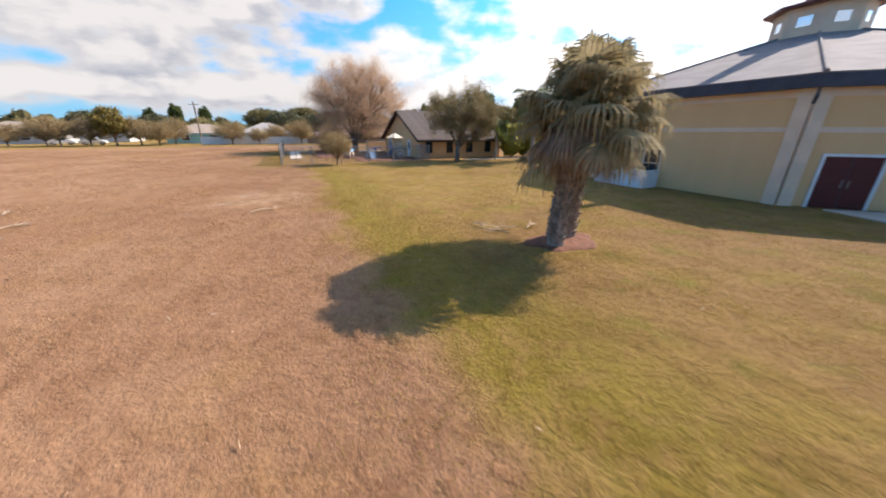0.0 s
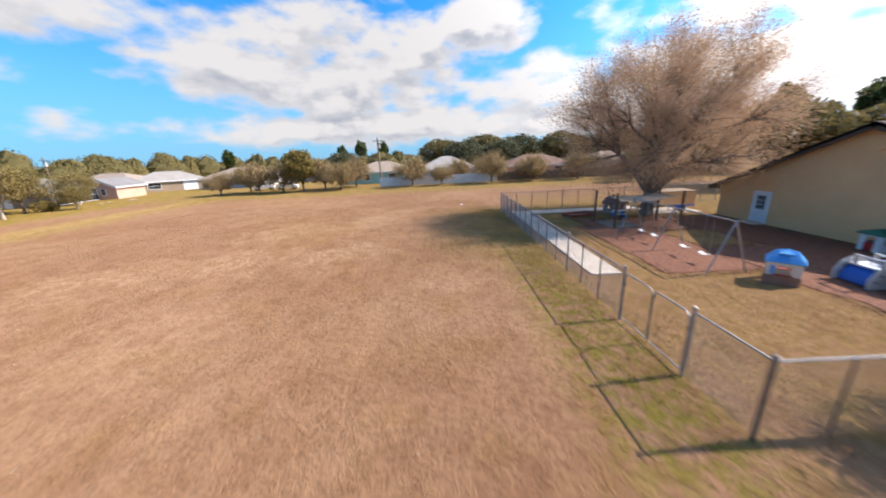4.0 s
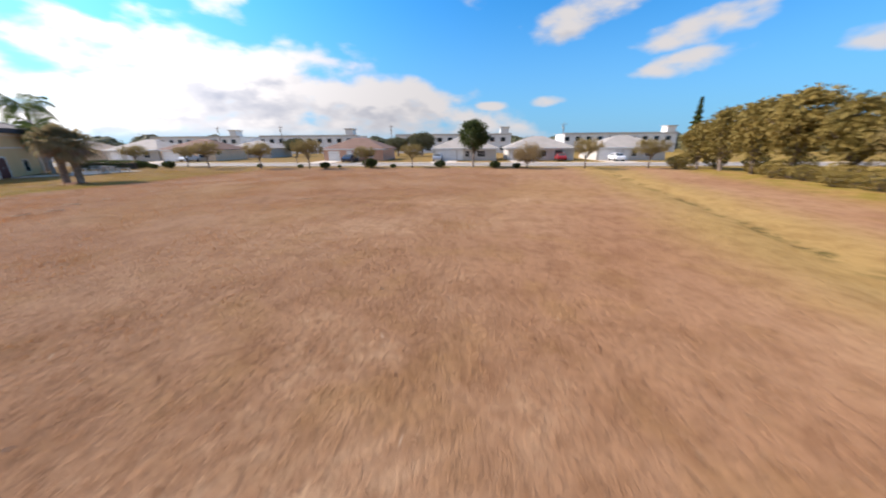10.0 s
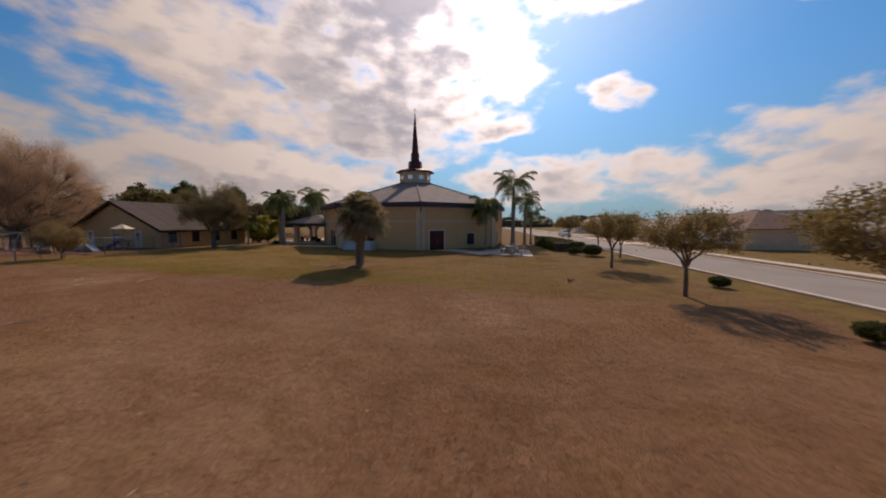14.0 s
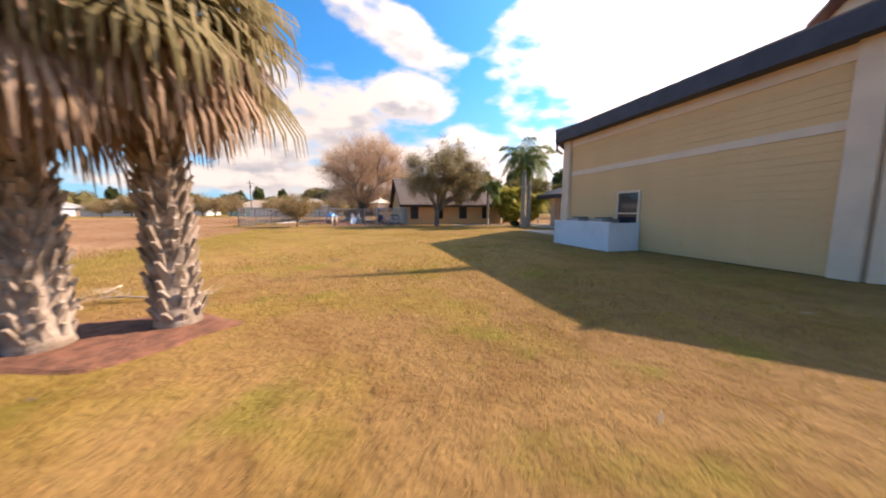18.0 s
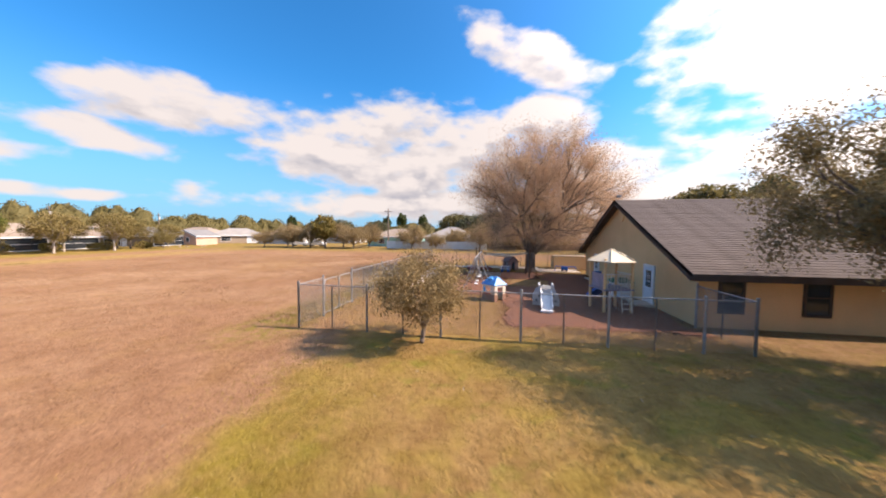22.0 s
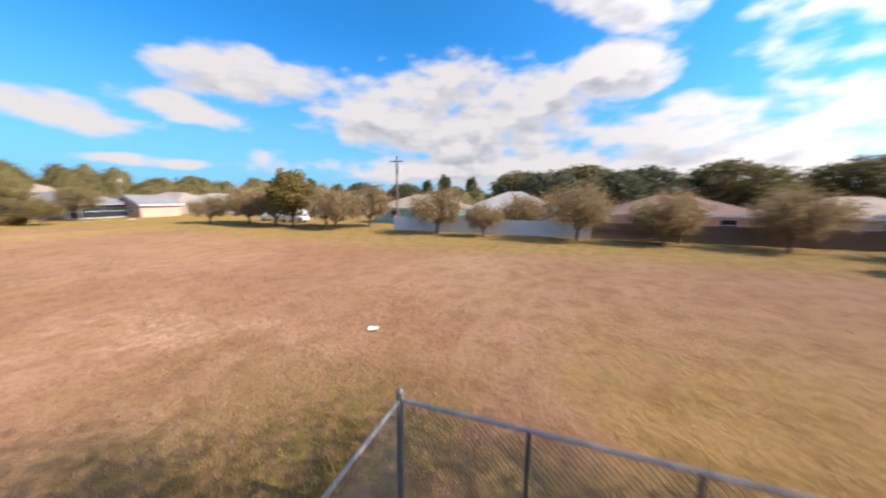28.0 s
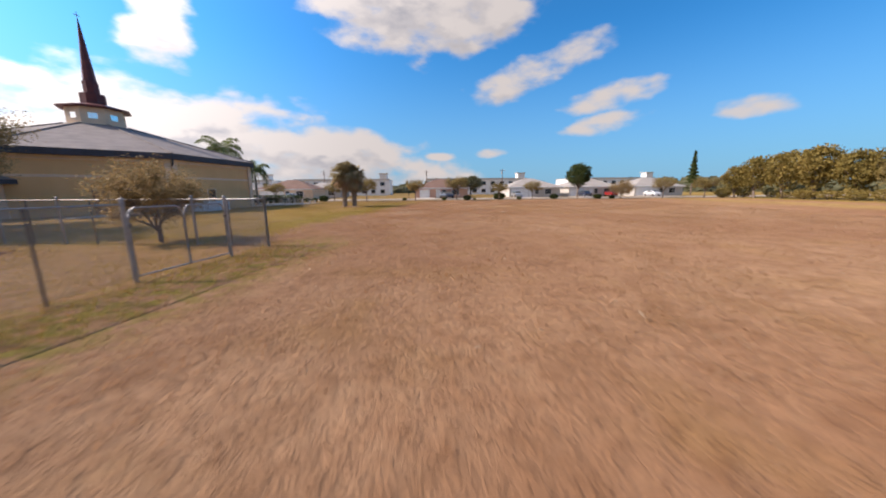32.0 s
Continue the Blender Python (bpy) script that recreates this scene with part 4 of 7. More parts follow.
for i in range(44):
    f = (i + 0.5) / 44.5
    y, z = -hip_run * (1 - f), 2.3 - 0.55 * 3.56 / 8.3 + 0.165 + hip_rise * f
    m = Matrix.Translation((0, y, z)) @ Matrix.Rotation(math.atan2(hip_rise, hip_run), 4, "X")
    if course is None:
        course = part("shingle_course", slab([(-6.44, -0.13, 0.020), (6.44, -0.13, 0.020), (6.44, 0.12, 0.004), (-6.44, 0.12, 0.004)], 0.012), SHINGLE2, school)
        course.matrix_basis = m
    else:
        again("shingle_course", course, school, m)
v = part("round_vent", tube([(-5.97, 0, 5.0), (-5.88, 0, 5.0)], 0.42, 20), STUCCO, school, "round gable vent")
part("flood_light", box(-6.35, -6.1, -0.3, -0.05, 6.15, 6.3, 0.02), STEEL, school)


# ---- trees and palms ----
def crown_tree(name, label, height, radius, trunk_h, trunk_r, leaf, n, mat, bark=BARK, seed=1, clump=0.16, limbs=9, category="tree", bottom=None, long=1.6, twigs=0, shift=(0.0, 0.0), fillup=0.3):
    """A tapered trunk with forked limbs and a crown of many small leaves in clumps."""
    rng = np.random.default_rng(seed)
    o = thing(name, label, category)
    bottom = trunk_h * 0.75 if bottom is None else bottom
    bm = bmesh.new()
    bend = rng.normal(size=2) * trunk_r * 0.6
    fork = Vector((bend[0], bend[1], trunk_h))
    tube([(0, 0, -0.1), (0, 0, 0.05), (bend[0] * 0.4, bend[1] * 0.4, trunk_h * 0.5), fork], [trunk_r * 1.7, trunk_r * 1.25, trunk_r, trunk_r * 0.85], 9, bm)
    mid, hz = (height + bottom) / 2, (height - bottom) / 2
    tips = []

    def inside(p, most=0.9):
        """The point itself, or drawn in to the crown's outline."""
        q = Vector(((p.x - shift[0]) / radius, (p.y - shift[1]) / radius, (p.z - mid) / hz))
        k = q.length
        lump = most * (0.88 + 0.12 * math.sin(q.x / max(k, 0.01) * 5 + seed) * math.cos(q.y / max(k, 0.01) * 6 + seed))
        return p if k < lump or p.z < mid - hz * 0.7 else Vector((shift[0], shift[1], mid)) + (p - Vector((shift[0], shift[1], mid))) * (lump / k)

    for i in range(limbs):
        a = 2 * math.pi * (i + rng.uniform(-0.3, 0.3)) / limbs
        t = rng.uniform(0.2, 0.95)
        ph = math.asin(rng.uniform(-0.55, 0.97))
        grow = 0.9 if i % 2 else 0.6
        rr, zz = radius * grow * math.cos(ph), mid + hz * grow * math.sin(ph)
        end = Vector((rr * math.cos(a) + shift[0], rr * math.sin(a) + shift[1], zz))
        base = Vector((bend[0], bend[1], trunk_h * (0.8 + 0.2 * t)))
        m1 = base.lerp(end, 0.35) + Vector((0, 0, 0.10 * (end - base).length)) + Vector(rng.normal(size=3) * radius * 0.05)
        m2 = base.lerp(end, 0.7) + Vector((0, 0, 0.08 * (end - base).length)) + Vector(rng.normal(size=3) * radius * 0.06)
        m2, end = inside(m2, 0.85), inside(end)
        tube([base, m1, m2, end], [trunk_r * 0.5, trunk_r * 0.34, trunk_r * 0.2, trunk_r * 0.06], 6, bm, cap=False)
        tips += [m2, end]
        for j in range(4 + twigs):
            s = m1.lerp(m2, rng.random()) if j % 2 else m2.lerp(end, rng.random())
            e = s + Vector(rng.normal(size=3) * radius * 0.24) + (end - base) * 0.16
            e = inside(e)
            tube([s, s.lerp(e, 0.5) + Vector((0, 0, 0.03 * radius)), e], [trunk_r * 0.17, trunk_r * 0.11, trunk_r * 0.035], 4, bm, cap=False)
            tips.append(e)
    part("trunk", bm, bark, o, smooth=True)
    tips = np.array([tuple(p) for p in tips])
    k = rng.integers(0, len(tips), n)
    u = rng.normal(size=(n, 3))
    u *= (rng.random((n, 1)) ** 0.45 * 1.75) / np.linalg.norm(u, axis=1)[:, None]
    c = tips[k] + u * radius * clump * rng.uniform(0.4, 1.3, (len(tips), 1))[k] * (1.0, 1.0, 0.8)
    fill = rng.random(n) < fillup
    d = rng.normal(size=(n, 3))
    d /= np.linalg.norm(d, axis=1)[:, None]
    lump = 0.82 + 0.16 * np.sin(d[:, 0] * 5 + seed) * np.cos(d[:, 1] * 6 + seed) + 0.08 * np.sin(d[:, 2] * 11)
    shell = d * (rng.uniform(0.55, 1.0, (n, 1)) ** 0.7) * lump[:, None] * (radius, radius, hz) + (shift[0], shift[1], mid)
    c = np.where(fill[:, None], shell, c)
    mid3 = np.array((shift[0], shift[1], mid))
    e = (c - mid3) / (radius, radius, hz)
    far = np.linalg.norm(e, axis=1) + 1e-6
    dd = e / far[:, None]
    rim = 0.90 + 0.09 * np.sin(dd[:, 0] * 5 + seed) * np.cos(dd[:, 1] * 6 + seed) + 0.07 * np.sin(dd[:, 2] * 9 + dd[:, 0] * 4)
    lim = rim * rng.uniform(0.66, 1.0, n)
    c = mid3 + (c - mid3) * np.minimum(1.0, lim / far)[:, None]
    c[:, 2] = np.where(c[:, 2] < bottom, bottom + rng.random(n) * 0.12 * hz, c[:, 2])
    part("crown", leaf_cloud("crown", c, leaf, rng, long), mat, o)
    return o


def sabal_palm(seed, height, label):
    rng = np.random.default_rng(seed)
    o = thing("sabal_palm", label, "palm", group="sabal palms")
    H = height
    lean = Vector((rng.normal() * 0.12, rng.normal() * 0.12, 0))
    spine = [lean * (t * t) + Vector((0, 0, H * t)) for t in (0, 0.03, 0.3, 0.6, 0.85, 1.0)]
    part("trunk", tube([spine[0] - Vector((0, 0, 0.1))] + spine[1:], [0.30, 0.25, 0.20, 0.20, 0.22, 0.2], 14), PALMBARK, o, smooth=True)
    # old leaf bases in a criss-cross
    bm = bmesh.new()
    rows = 27
    for r in range(rows):
        t = 0.015 + 0.96 * r / rows
        for j in range(9):
            a = 2 * math.pi * (j + 0.5 * (r % 2)) / 9 + rng.normal() * 0.06
            p = lean * (t * t) + Vector((0, 0, H * t))
            u = Vector((math.cos(a), math.sin(a), 0))
            w = Vector((-math.sin(a), math.cos(a), 0))
            ln = rng.uniform(0.16, 0.30)
            side = (1 if r % 2 else -1) * 0.06
            b0, b1 = p + u * 0.185 - w * 0.055, p + u * 0.185 + w * 0.055
            e = p + u * (0.19 + rng.uniform(0.06, 0.13)) + w * side + Vector((0, 0, ln))
            vs = [bm.verts.new(x) for x in (b0, b1, e + w * 0.025, e - w * 0.025)]
            lo2 = [bm.verts.new(x + u * 0.03 - Vector((0, 0, 0.02))) for x in (b0, b1, e + w * 0.02, e - w * 0.02)]
            bm.faces.new(vs)
            bm.faces.new(lo2[::-1])
            for i in range(4):
                bm.faces.new((vs[i], lo2[i], lo2[(i + 1) % 4], vs[(i + 1) % 4]))
    part("trunk_sheath", bm, PALMBARK, o, "criss-cross grey-brown leaf bases")
    top = lean + Vector((0, 0, H))

    def fans(count, lo_el, hi_el, length, droop, stem):
        V, F = [], []
        for i in range(count):
            a = 2.399 * i + rng.uniform(-0.3, 0.3)
            el = radians(lo_el + (hi_el - lo_el) * (i / count) + rng.uniform(-10, 10))
            d = Vector((math.cos(a) * math.cos(el), math.sin(a) * math.cos(el), math.sin(el)))
            st = stem * rng.uniform(0.65, 1.35)
            hub = top + d * st + Vector((0, 0, -0.12 * st))
            w = Vector((-math.sin(a), math.cos(a), 0))
            up2 = w.cross(d).normalized() * -1
            if up2.z < 0:
                up2 = -up2
            # stem
            n0 = len(V)
            V += [top + w * 0.02, top - w * 0.02, hub - w * 0.015, hub + w * 0.015]
            F.append((n0, n0 + 1, n0 + 2, n0 + 3))
            blades = 24
            L = length * rng.uniform(0.8, 1.15)
            for b in range(blades):
                f = (b / (blades - 1) - 0.5) * radians(190)
                dd = (d * math.cos(f) + w * math.sin(f)).normalized()
                l2 = L * (0.75 + 0.25 * math.cos(f)) * rng.uniform(0.85, 1.1)
                p1 = hub + dd * l2 * 0.55 + Vector((0, 0, -droop * l2 * 0.12))
                p2 = hub + dd * l2 * 0.85 + Vector((0, 0, -droop * l2 * 0.38))
                p3 = hub + dd * l2 * (1.0 - 0.12 * droop) + Vector((0, 0, -droop * l2 * 0.75))
                s = dd.cross(up2).normalized() * 0.036 * L
                n0 = len(V)
                V += [hub - s * 0.3, hub + s * 0.3, p1 + s, p1 - s, p2 + s * 0.7, p2 - s * 0.7, p3 + s * 0.12, p3 - s * 0.12]
                F += [(n0, n0 + 1, n0 + 2, n0 + 3), (n0 + 3, n0 + 2, n0 + 4, n0 + 5), (n0 + 5, n0 + 4, n0 + 6, n0 + 7)]
        return quads("fronds", [tuple(x) for x in V], F)

    part("crown", fans(58, -34, 80, 0.95, 0.85, 1.03), L_PALM, o, "grey-green fan fronds")
    part("dead_skirt", fans(44, -60, -14, 0.8, 0.95, 0.85), L_SKIRT, o, "drooping brown dead fronds")
    return o


def pinnate(rng, length, width, count, sag, rise, base, a, V, F, leaflets=34):
    """One feather frond added to V and F."""
    d = Vector((math.cos(a), math.sin(a), 0))
    w = Vector((-math.sin(a), math.cos(a), 0))
    def at(t):
        return base + d * (length * t * (1 - 0.12 * t * sag)) + Vector((0, 0, length * (rise * t - sag * 0.62 * t * t)))
    pts = [at(t / 8) for t in range(9)]
    for p, q2 in zip(pts, pts[1:]):
        n0 = len(V)
        V += [p + w * 0.03, p - w * 0.03, q2 - w * 0.022, q2 + w * 0.022]
        F.append((n0, n0 + 1, n0 + 2, n0 + 3))
    for i in range(leaflets):
        t = 0.14 + 0.86 * i / leaflets
        p = at(t)
        fw = (at(min(t + 0.03, 1)) - at(t - 0.03)).normalized()
        l2 = width * math.sin(math.pi * (0.18 + 0.76 * t)) * rng.uniform(0.85, 1.1)
        for s in (-1, 1):
            tip = p + w * s * l2 * 0.8 + fw * l2 * 0.5 + Vector((0, 0, -l2 * rng.uniform(0.15, 0.55)))
            midp = p + w * s * l2 * 0.42 + fw * l2 * 0.25 + Vector((0, 0, l2 * rng.uniform(0.0, 0.15)))
            n0 = len(V)
            h = fw * 0.035
            V += [p - h * 0.6, p + h * 0.6, midp + h, midp - h, tip + h * 0.1, tip - h * 0.1]
            F += [(n0, n0 + 1, n0 + 2, n0 + 3), (n0 + 3, n0 + 2, n0 + 4, n0 + 5)]


def royal_palm(seed, height, label, spread=2.9, fronds=21, mat=None, trunk_r=0.2):
    rng = np.random.default_rng(seed)
    o = thing("royal_palm", label, "palm", group="royal palms")
    H = height
    part("trunk", tube([(0, 0, -0.1), (0, 0, 0.1), (0, 0, H * 0.3), (0, 0, H * 0.6), (0, 0, H * 0.8)], [trunk_r * 1.5, trunk_r * 1.3, trunk_r, trunk_r * 1.1, trunk_r * 0.75], 14), ROYALBARK, o, smooth=True)
    part("crownshaft", tube([(0, 0, H * 0.8), (0, 0, H * 0.83), (0, 0, H * 0.97)], [trunk_r * 0.8, trunk_r * 0.85, trunk_r * 0.3], 12), SHAFT, o, smooth=True)
    V, F = [], []
    for i in range(fronds):
        a = 2.399 * i + rng.uniform(-0.2, 0.2)
        t = i / fronds
        pinnate(rng, spread * rng.uniform(0.85, 1.1), 0.95, 0, 1.1 + 0.8 * (1 - t), 0.25 + 1.0 * t, Vector((0, 0, H * 0.96)), a, V, F)
    part("crown", quads("crown", [tuple(x) for x in V], F), mat or L_ROYAL, o, "arching green feather fronds")
    return o


def round_shrub(name, label, r, h, mat, seed, n=1400, leaf=0.07):
    rng = np.random.default_rng(seed)
    o = thing(name, label, "shrub")
    d = rng.normal(size=(n, 3))
    d /= np.linalg.norm(d, axis=1)[:, None]
    lump = 0.84 + 0.13 * np.sin(d[:, 0] * 7 + seed) * np.cos(d[:, 1] * 8) + 0.06 * np.sin(d[:, 2] * 9 + d[:, 0] * 5)
    c = d * (r, r, h / 2) * lump[:, None] * rng.uniform(0.8, 1.0, (n, 1)) + (0, 0, h / 2)
    c[:, 2] = np.maximum(c[:, 2], 0.02)
    part("crown", leaf_cloud("crown", c, leaf, rng), mat, o)
    bm = bmesh.new()
    for k in range(5):
        a = k * 1.3
        tube([(0, 0, -0.05), (math.cos(a) * r * 0.3, math.sin(a) * r * 0.3, h * 0.4), (math.cos(a) * r * 0.6, math.sin(a) * r * 0.6, h * 0.75)], [0.04, 0.03, 0.01], 5, bm)
    part("stems", bm, BARK, o)
    return o


def plant(proto, x, y, rz=0.0, s=1.0, sz=None, z=0.0):
    return copy_thing(proto, pose(x, y, z, 0, 0, rz) @ Matrix.Diagonal((s, s, sz or s, 1)))


def mound(ring, low, high, inset=0.12):
    """A thin low heap over a ring of (x, y), its rim sunk into the ground."""
    cx, cy = sum(p[0] for p in ring) / len(ring), sum(p[1] for p in ring) / len(ring)
    bm = bmesh.new()
    rows = [[bm.verts.new((cx + (x - cx) * k, cy + (y - cy) * k, z)) for x, y in ring] for k, z in ((1.0, low), (1.0 - inset, high * 0.3), (1.0 - 2.2 * inset, high))]
    for a, b in zip(rows, rows[1:]):
        for i in range(len(ring)):
            j = (i + 1) % len(ring)
            bm.faces.new((a[i], a[j], b[j], b[i]))
    bm.faces.new(rows[-1])
    return bm


# the pair of sabal palms and their red mulch bed
tagged(part("mulch_bed", mound([(5.9 + 1.3 * math.cos(a) * (1 + 0.14 * math.sin(3 * a) + 0.07 * math.sin(7 * a)), 9.15 + 0.95 * math.sin(a) * (1 + 0.12 * math.cos(5 * a))) for a in [2 * math.pi * k / 40 for k in range(40)]], -0.06, 0.03), MULCH), "red mulch bed round the palms", "mulch", kind="structure")
pa = sabal_palm(3, 3.85, "sabal palm with a rough trunk and brown skirt, in red mulch")
pa.matrix_basis = pose(5.36, 8.95, 0)
pb = sabal_palm(8, 4.1, "sabal palm with a rough trunk and brown skirt, in red mulch")
pb.matrix_basis = pose(6.4, 9.5, 0, 0, 0, 40)

def centroids(points, count, rng):
    """Split points into groups by nearness: the groups' numbers and their middles."""
    mid = points[rng.choice(len(points), count, replace=False)]
    for _ in range(12):
        near = np.argmin(((points[:, None] - mid[None]) ** 2).sum(-1), 1)
        mid = np.array([points[near == k].mean(0) if (near == k).any() else mid[k] for k in range(count)])
    return near, mid


def grown_tree(name, label, centre, half, fork, trunk_r, tips, stems, forks, leaf, n, mat, seed, long=1.6, spread=0.045, bark=BARK, bottom=None, reach=0.85, boxy=2.0, patchy=0.0):
    """A tree grown towards points spread through its crown: trunk, stems, branches, twigs, then leaves along the twigs."""
    rng = np.random.default_rng(seed)
    o = thing(name, label, "tree")
    d = rng.normal(size=(tips, 3))
    d /= np.linalg.norm(d, axis=1)[:, None]
    lump = 0.88 + 0.10 * np.sin(d[:, 0] * 4 + seed) * np.cos(d[:, 1] * 5 + seed) + 0.06 * np.sin(d[:, 2] * 8)
    lump *= (np.abs(d) ** boxy).sum(1) ** (-1 / boxy)
    P = np.array(centre) + d * (rng.random((tips, 1)) ** 0.42) * lump[:, None] * np.array(half)
    if bottom:
        P[:, 2] = np.maximum(P[:, 2], bottom + rng.random(tips) * 0.6)
    bm = bmesh.new()
    top = Vector((0.05, 0.03, fork))
    tube([(0, 0, -0.1), (0, 0, 0.06), (0.02, 0, fork * 0.5), top], [trunk_r * 1.6, trunk_r * 1.2, trunk_r, trunk_r * 0.95], 12, bm)
    near, mid = centroids(P, stems, rng)
    ends, starts = [], []

    def limb(a, b, r0, r1, lift, sides):
        a, b = Vector(a), Vector(b)
        ln = (b - a).length
        m1 = a.lerp(b, 0.33) + Vector((0, 0, lift * ln)) + Vector(rng.normal(size=3) * 0.035 * ln)
        m2 = a.lerp(b, 0.68) + Vector((0, 0, lift * 0.8 * ln)) + Vector(rng.normal(size=3) * 0.035 * ln)
        tube([a, m1, m2, b], [r0, r0 * 0.72 + r1 * 0.28, r0 * 0.4 + r1 * 0.6, r1], sides, bm, cap=False)

    for k in range(stems):
        own = P[near == k]
        if len(own) < 3:
            continue
        knee = top.lerp(Vector(mid[k]), 0.5)
        limb(top - Vector((0, 0, fork * 0.12)), knee, trunk_r * 0.62, trunk_r * 0.36, 0.06, 8)
        sub_n = min(forks, len(own))
        near2, mid2 = centroids(own, sub_n, rng)
        for m in range(sub_n):
            own2 = own[near2 == m]
            if not len(own2):
                continue
            elbow = knee.lerp(Vector(mid2[m]), 0.62)
            limb(knee, elbow, trunk_r * 0.27, trunk_r * 0.13, 0.05, 6)
            for p in own2:
                limb(elbow, p, trunk_r * 0.085, trunk_r * 0.018, 0.04, 4)
                starts.append(tuple(elbow))
                ends.append(tuple(p))
    part("trunk", bm, bark, o, smooth=True)
    S, E = np.array(starts), np.array(ends)
    full = np.clip(1 + patchy * (np.sin(1.15 * E[:, 0] + 1) * np.sin(1.05 * E[:, 1] + 2) + 0.5 * np.sin(2.1 * E[:, 2] + E[:, 0])), 0.12, None)
    full *= 1 + patchy * np.clip((E[:, 2] - centre[2]) / half[2], -0.4, 0.8)
    k = rng.choice(len(E), n, p=full / full.sum())
    t = 1.05 - reach * rng.random((n, 1)) ** 1.4
    size = max(half)
    off = np.clip(rng.normal(size=(n, 3)), -1.7, 1.7) * size * spread * (0.4 + 0.9 * t) * rng.uniform(0.5, 1.3, (len(E), 1))[k]
    c = S[k] + (E[k] - S[k]) * t + off
    part("crown", leaf_cloud("crown", c, leaf, rng, long), mat, o)
    return o


# the large airy tree over the playground
big_tree = grown_tree("shade_tree", "large spreading tree with thin tan-brown foliage over the playground", (1.5, 0.6, 7.3), (8.8, 8.0, 6.7), 1.9, 0.46, 620, 7, 8, 0.0475, 285000, L_HUGE, 5, 2.2, 0.058, bottom=3.0, reach=0.55, boxy=2.8, patchy=0.8)
big_tree.matrix_basis = pose(8.2, 58.4, 0)
# dark feathery tree by the school
dark_tree = grown_tree("oak_tree", "dark olive feathery tree before the school building", (1.0, 0.2, 5.0), (5.2, 4.8, 3.6), 1.6, 0.24, 260, 7, 6, 0.055, 84000, L_OLIVE, 11, 2.1, 0.05, bottom=2.1, reach=0.65)
dark_tree.matrix_basis = pose(15.8, 36.0, 0)
# small tree at the playground fence
small = grown_tree("small_tree", "small bushy tree with olive-brown leaves beside the fence", (0, 0, 1.95), (2.15, 2.15, 1.5), 0.5, 0.075, 130, 6, 5, 0.044, 25000, L_SMALL, 21, 1.8, 0.075, bottom=0.4)
small.matrix_basis = pose(2.5, 36.95, 0)

# royal palms by the covered walk and south of the church
r1 = royal_palm(31, 6.6, "royal palm with a pale trunk on the lawn", 3.0, 17)
r1.matrix_basis = pose(23.2, 31.8, 0)
plant(r1, 24.9, 33.9, 80, 0.95)
plant(r1, 33.4, 34.0, 150, 1.05, 1.2)
plant(r1, 36.5, 37.0, 220, 1.0, 1.15)
small_royal = royal_palm(33, 4.0, "short palm with a thin trunk beside the school building", 1.9, 12, trunk_r=0.12)
small_royal.matrix_basis = pose(21.5, 36.5, 0)
plant(small_royal, 23.7, 2.0, 40, 1.25, 1.35)
plant(r1, 30.9, -0.9, 40, 1.3, 1.36)
plant(r1, 33.4, -2.5, 190, 1.0, 1.0)
plant(r1, 35.5, -3.4, 260, 0.75, 0.72)
areca = royal_palm(37, 3.2, "clump of yellow-green areca palm fronds", 1.9, 26, L_YELLOW, 0.07)
areca.matrix_basis = pose(24.4, 38.9, 0)
plant(areca, 26.2, 39.4, 100, 1.1)
plant(areca, 29.0, 39.0, 200, 0.9)
areca_bush = round_shrub("areca_clump", "dense yellow-green areca palm clump beside the school", 1.5, 3.0, L_YELLOW, 5, 3600, 0.16)
areca_bush.matrix_basis = pose(25.2, 38.6, 0)
plant(areca_bush, 27.8, 39.2, 70, 0.9)
far_bush = round_shrub("tall_shrub", "tall dense green shrub at the far edge of the field", 2.3, 5.2, L_GREEN, 9, 5200, 0.16)
far_bush.matrix_basis = pose(22.7, 85.6, 0)

# protos for the surroundings
o1 = grown_tree("oak_tree", "thin-leaved spreading street oak in the dry grass", (0, 0, 3.3), (2.7, 2.6, 1.55), 1.5, 0.10, 150, 5, 6, 0.055, 15000, L_OAK, 41, 1.8, 0.05, reach=0.6)
o1.matrix_basis = pose(-6.5, -11.5, 0)
o2 = grown_tree("oak_tree", "thin-leaved oak tree at the edge of the field", (0, 0, 4.2), (4.9, 4.7, 3.0), 1.7, 0.18, 170, 6, 6, 0.12, 16000, L_OAK, 43, 1.7, 0.07, bottom=1.4)
o2.matrix_basis = pose(-68.0, 44.0, 0)
o3 = grown_tree("oak_tree", "brown thin-leaved oak tree at the edge of the field", (0, 0, 3.5), (4.5, 4.4, 2.7), 1.1, 0.16, 170, 6, 6, 0.11, 15000, L_DRYOAK, 47, 1.7, 0.075, bottom=0.9)
o3.matrix_basis = pose(1.2, 94.6, 0)
o4 = crown_tree("tree", "green leafy tree behind the field", 8.5, 3.8, 2.0, 0.2, 0.24, 5000, L_GREEN, seed=53, clump=0.2, limbs=10, bottom=2.4)
o4.matrix_basis = pose(-74, 27.5, 0)
o5 = crown_tree("tree", "golden-green dense tree at the edge of the field", 6.6, 2.9, 1.0, 0.16, 0.2, 5200, L_GOLD, seed=59, clump=0.2, limbs=10, bottom=0.5)
o5.matrix_basis = pose(-34.7, 94.2, 0) @ Matrix.Scale(1.25, 4)
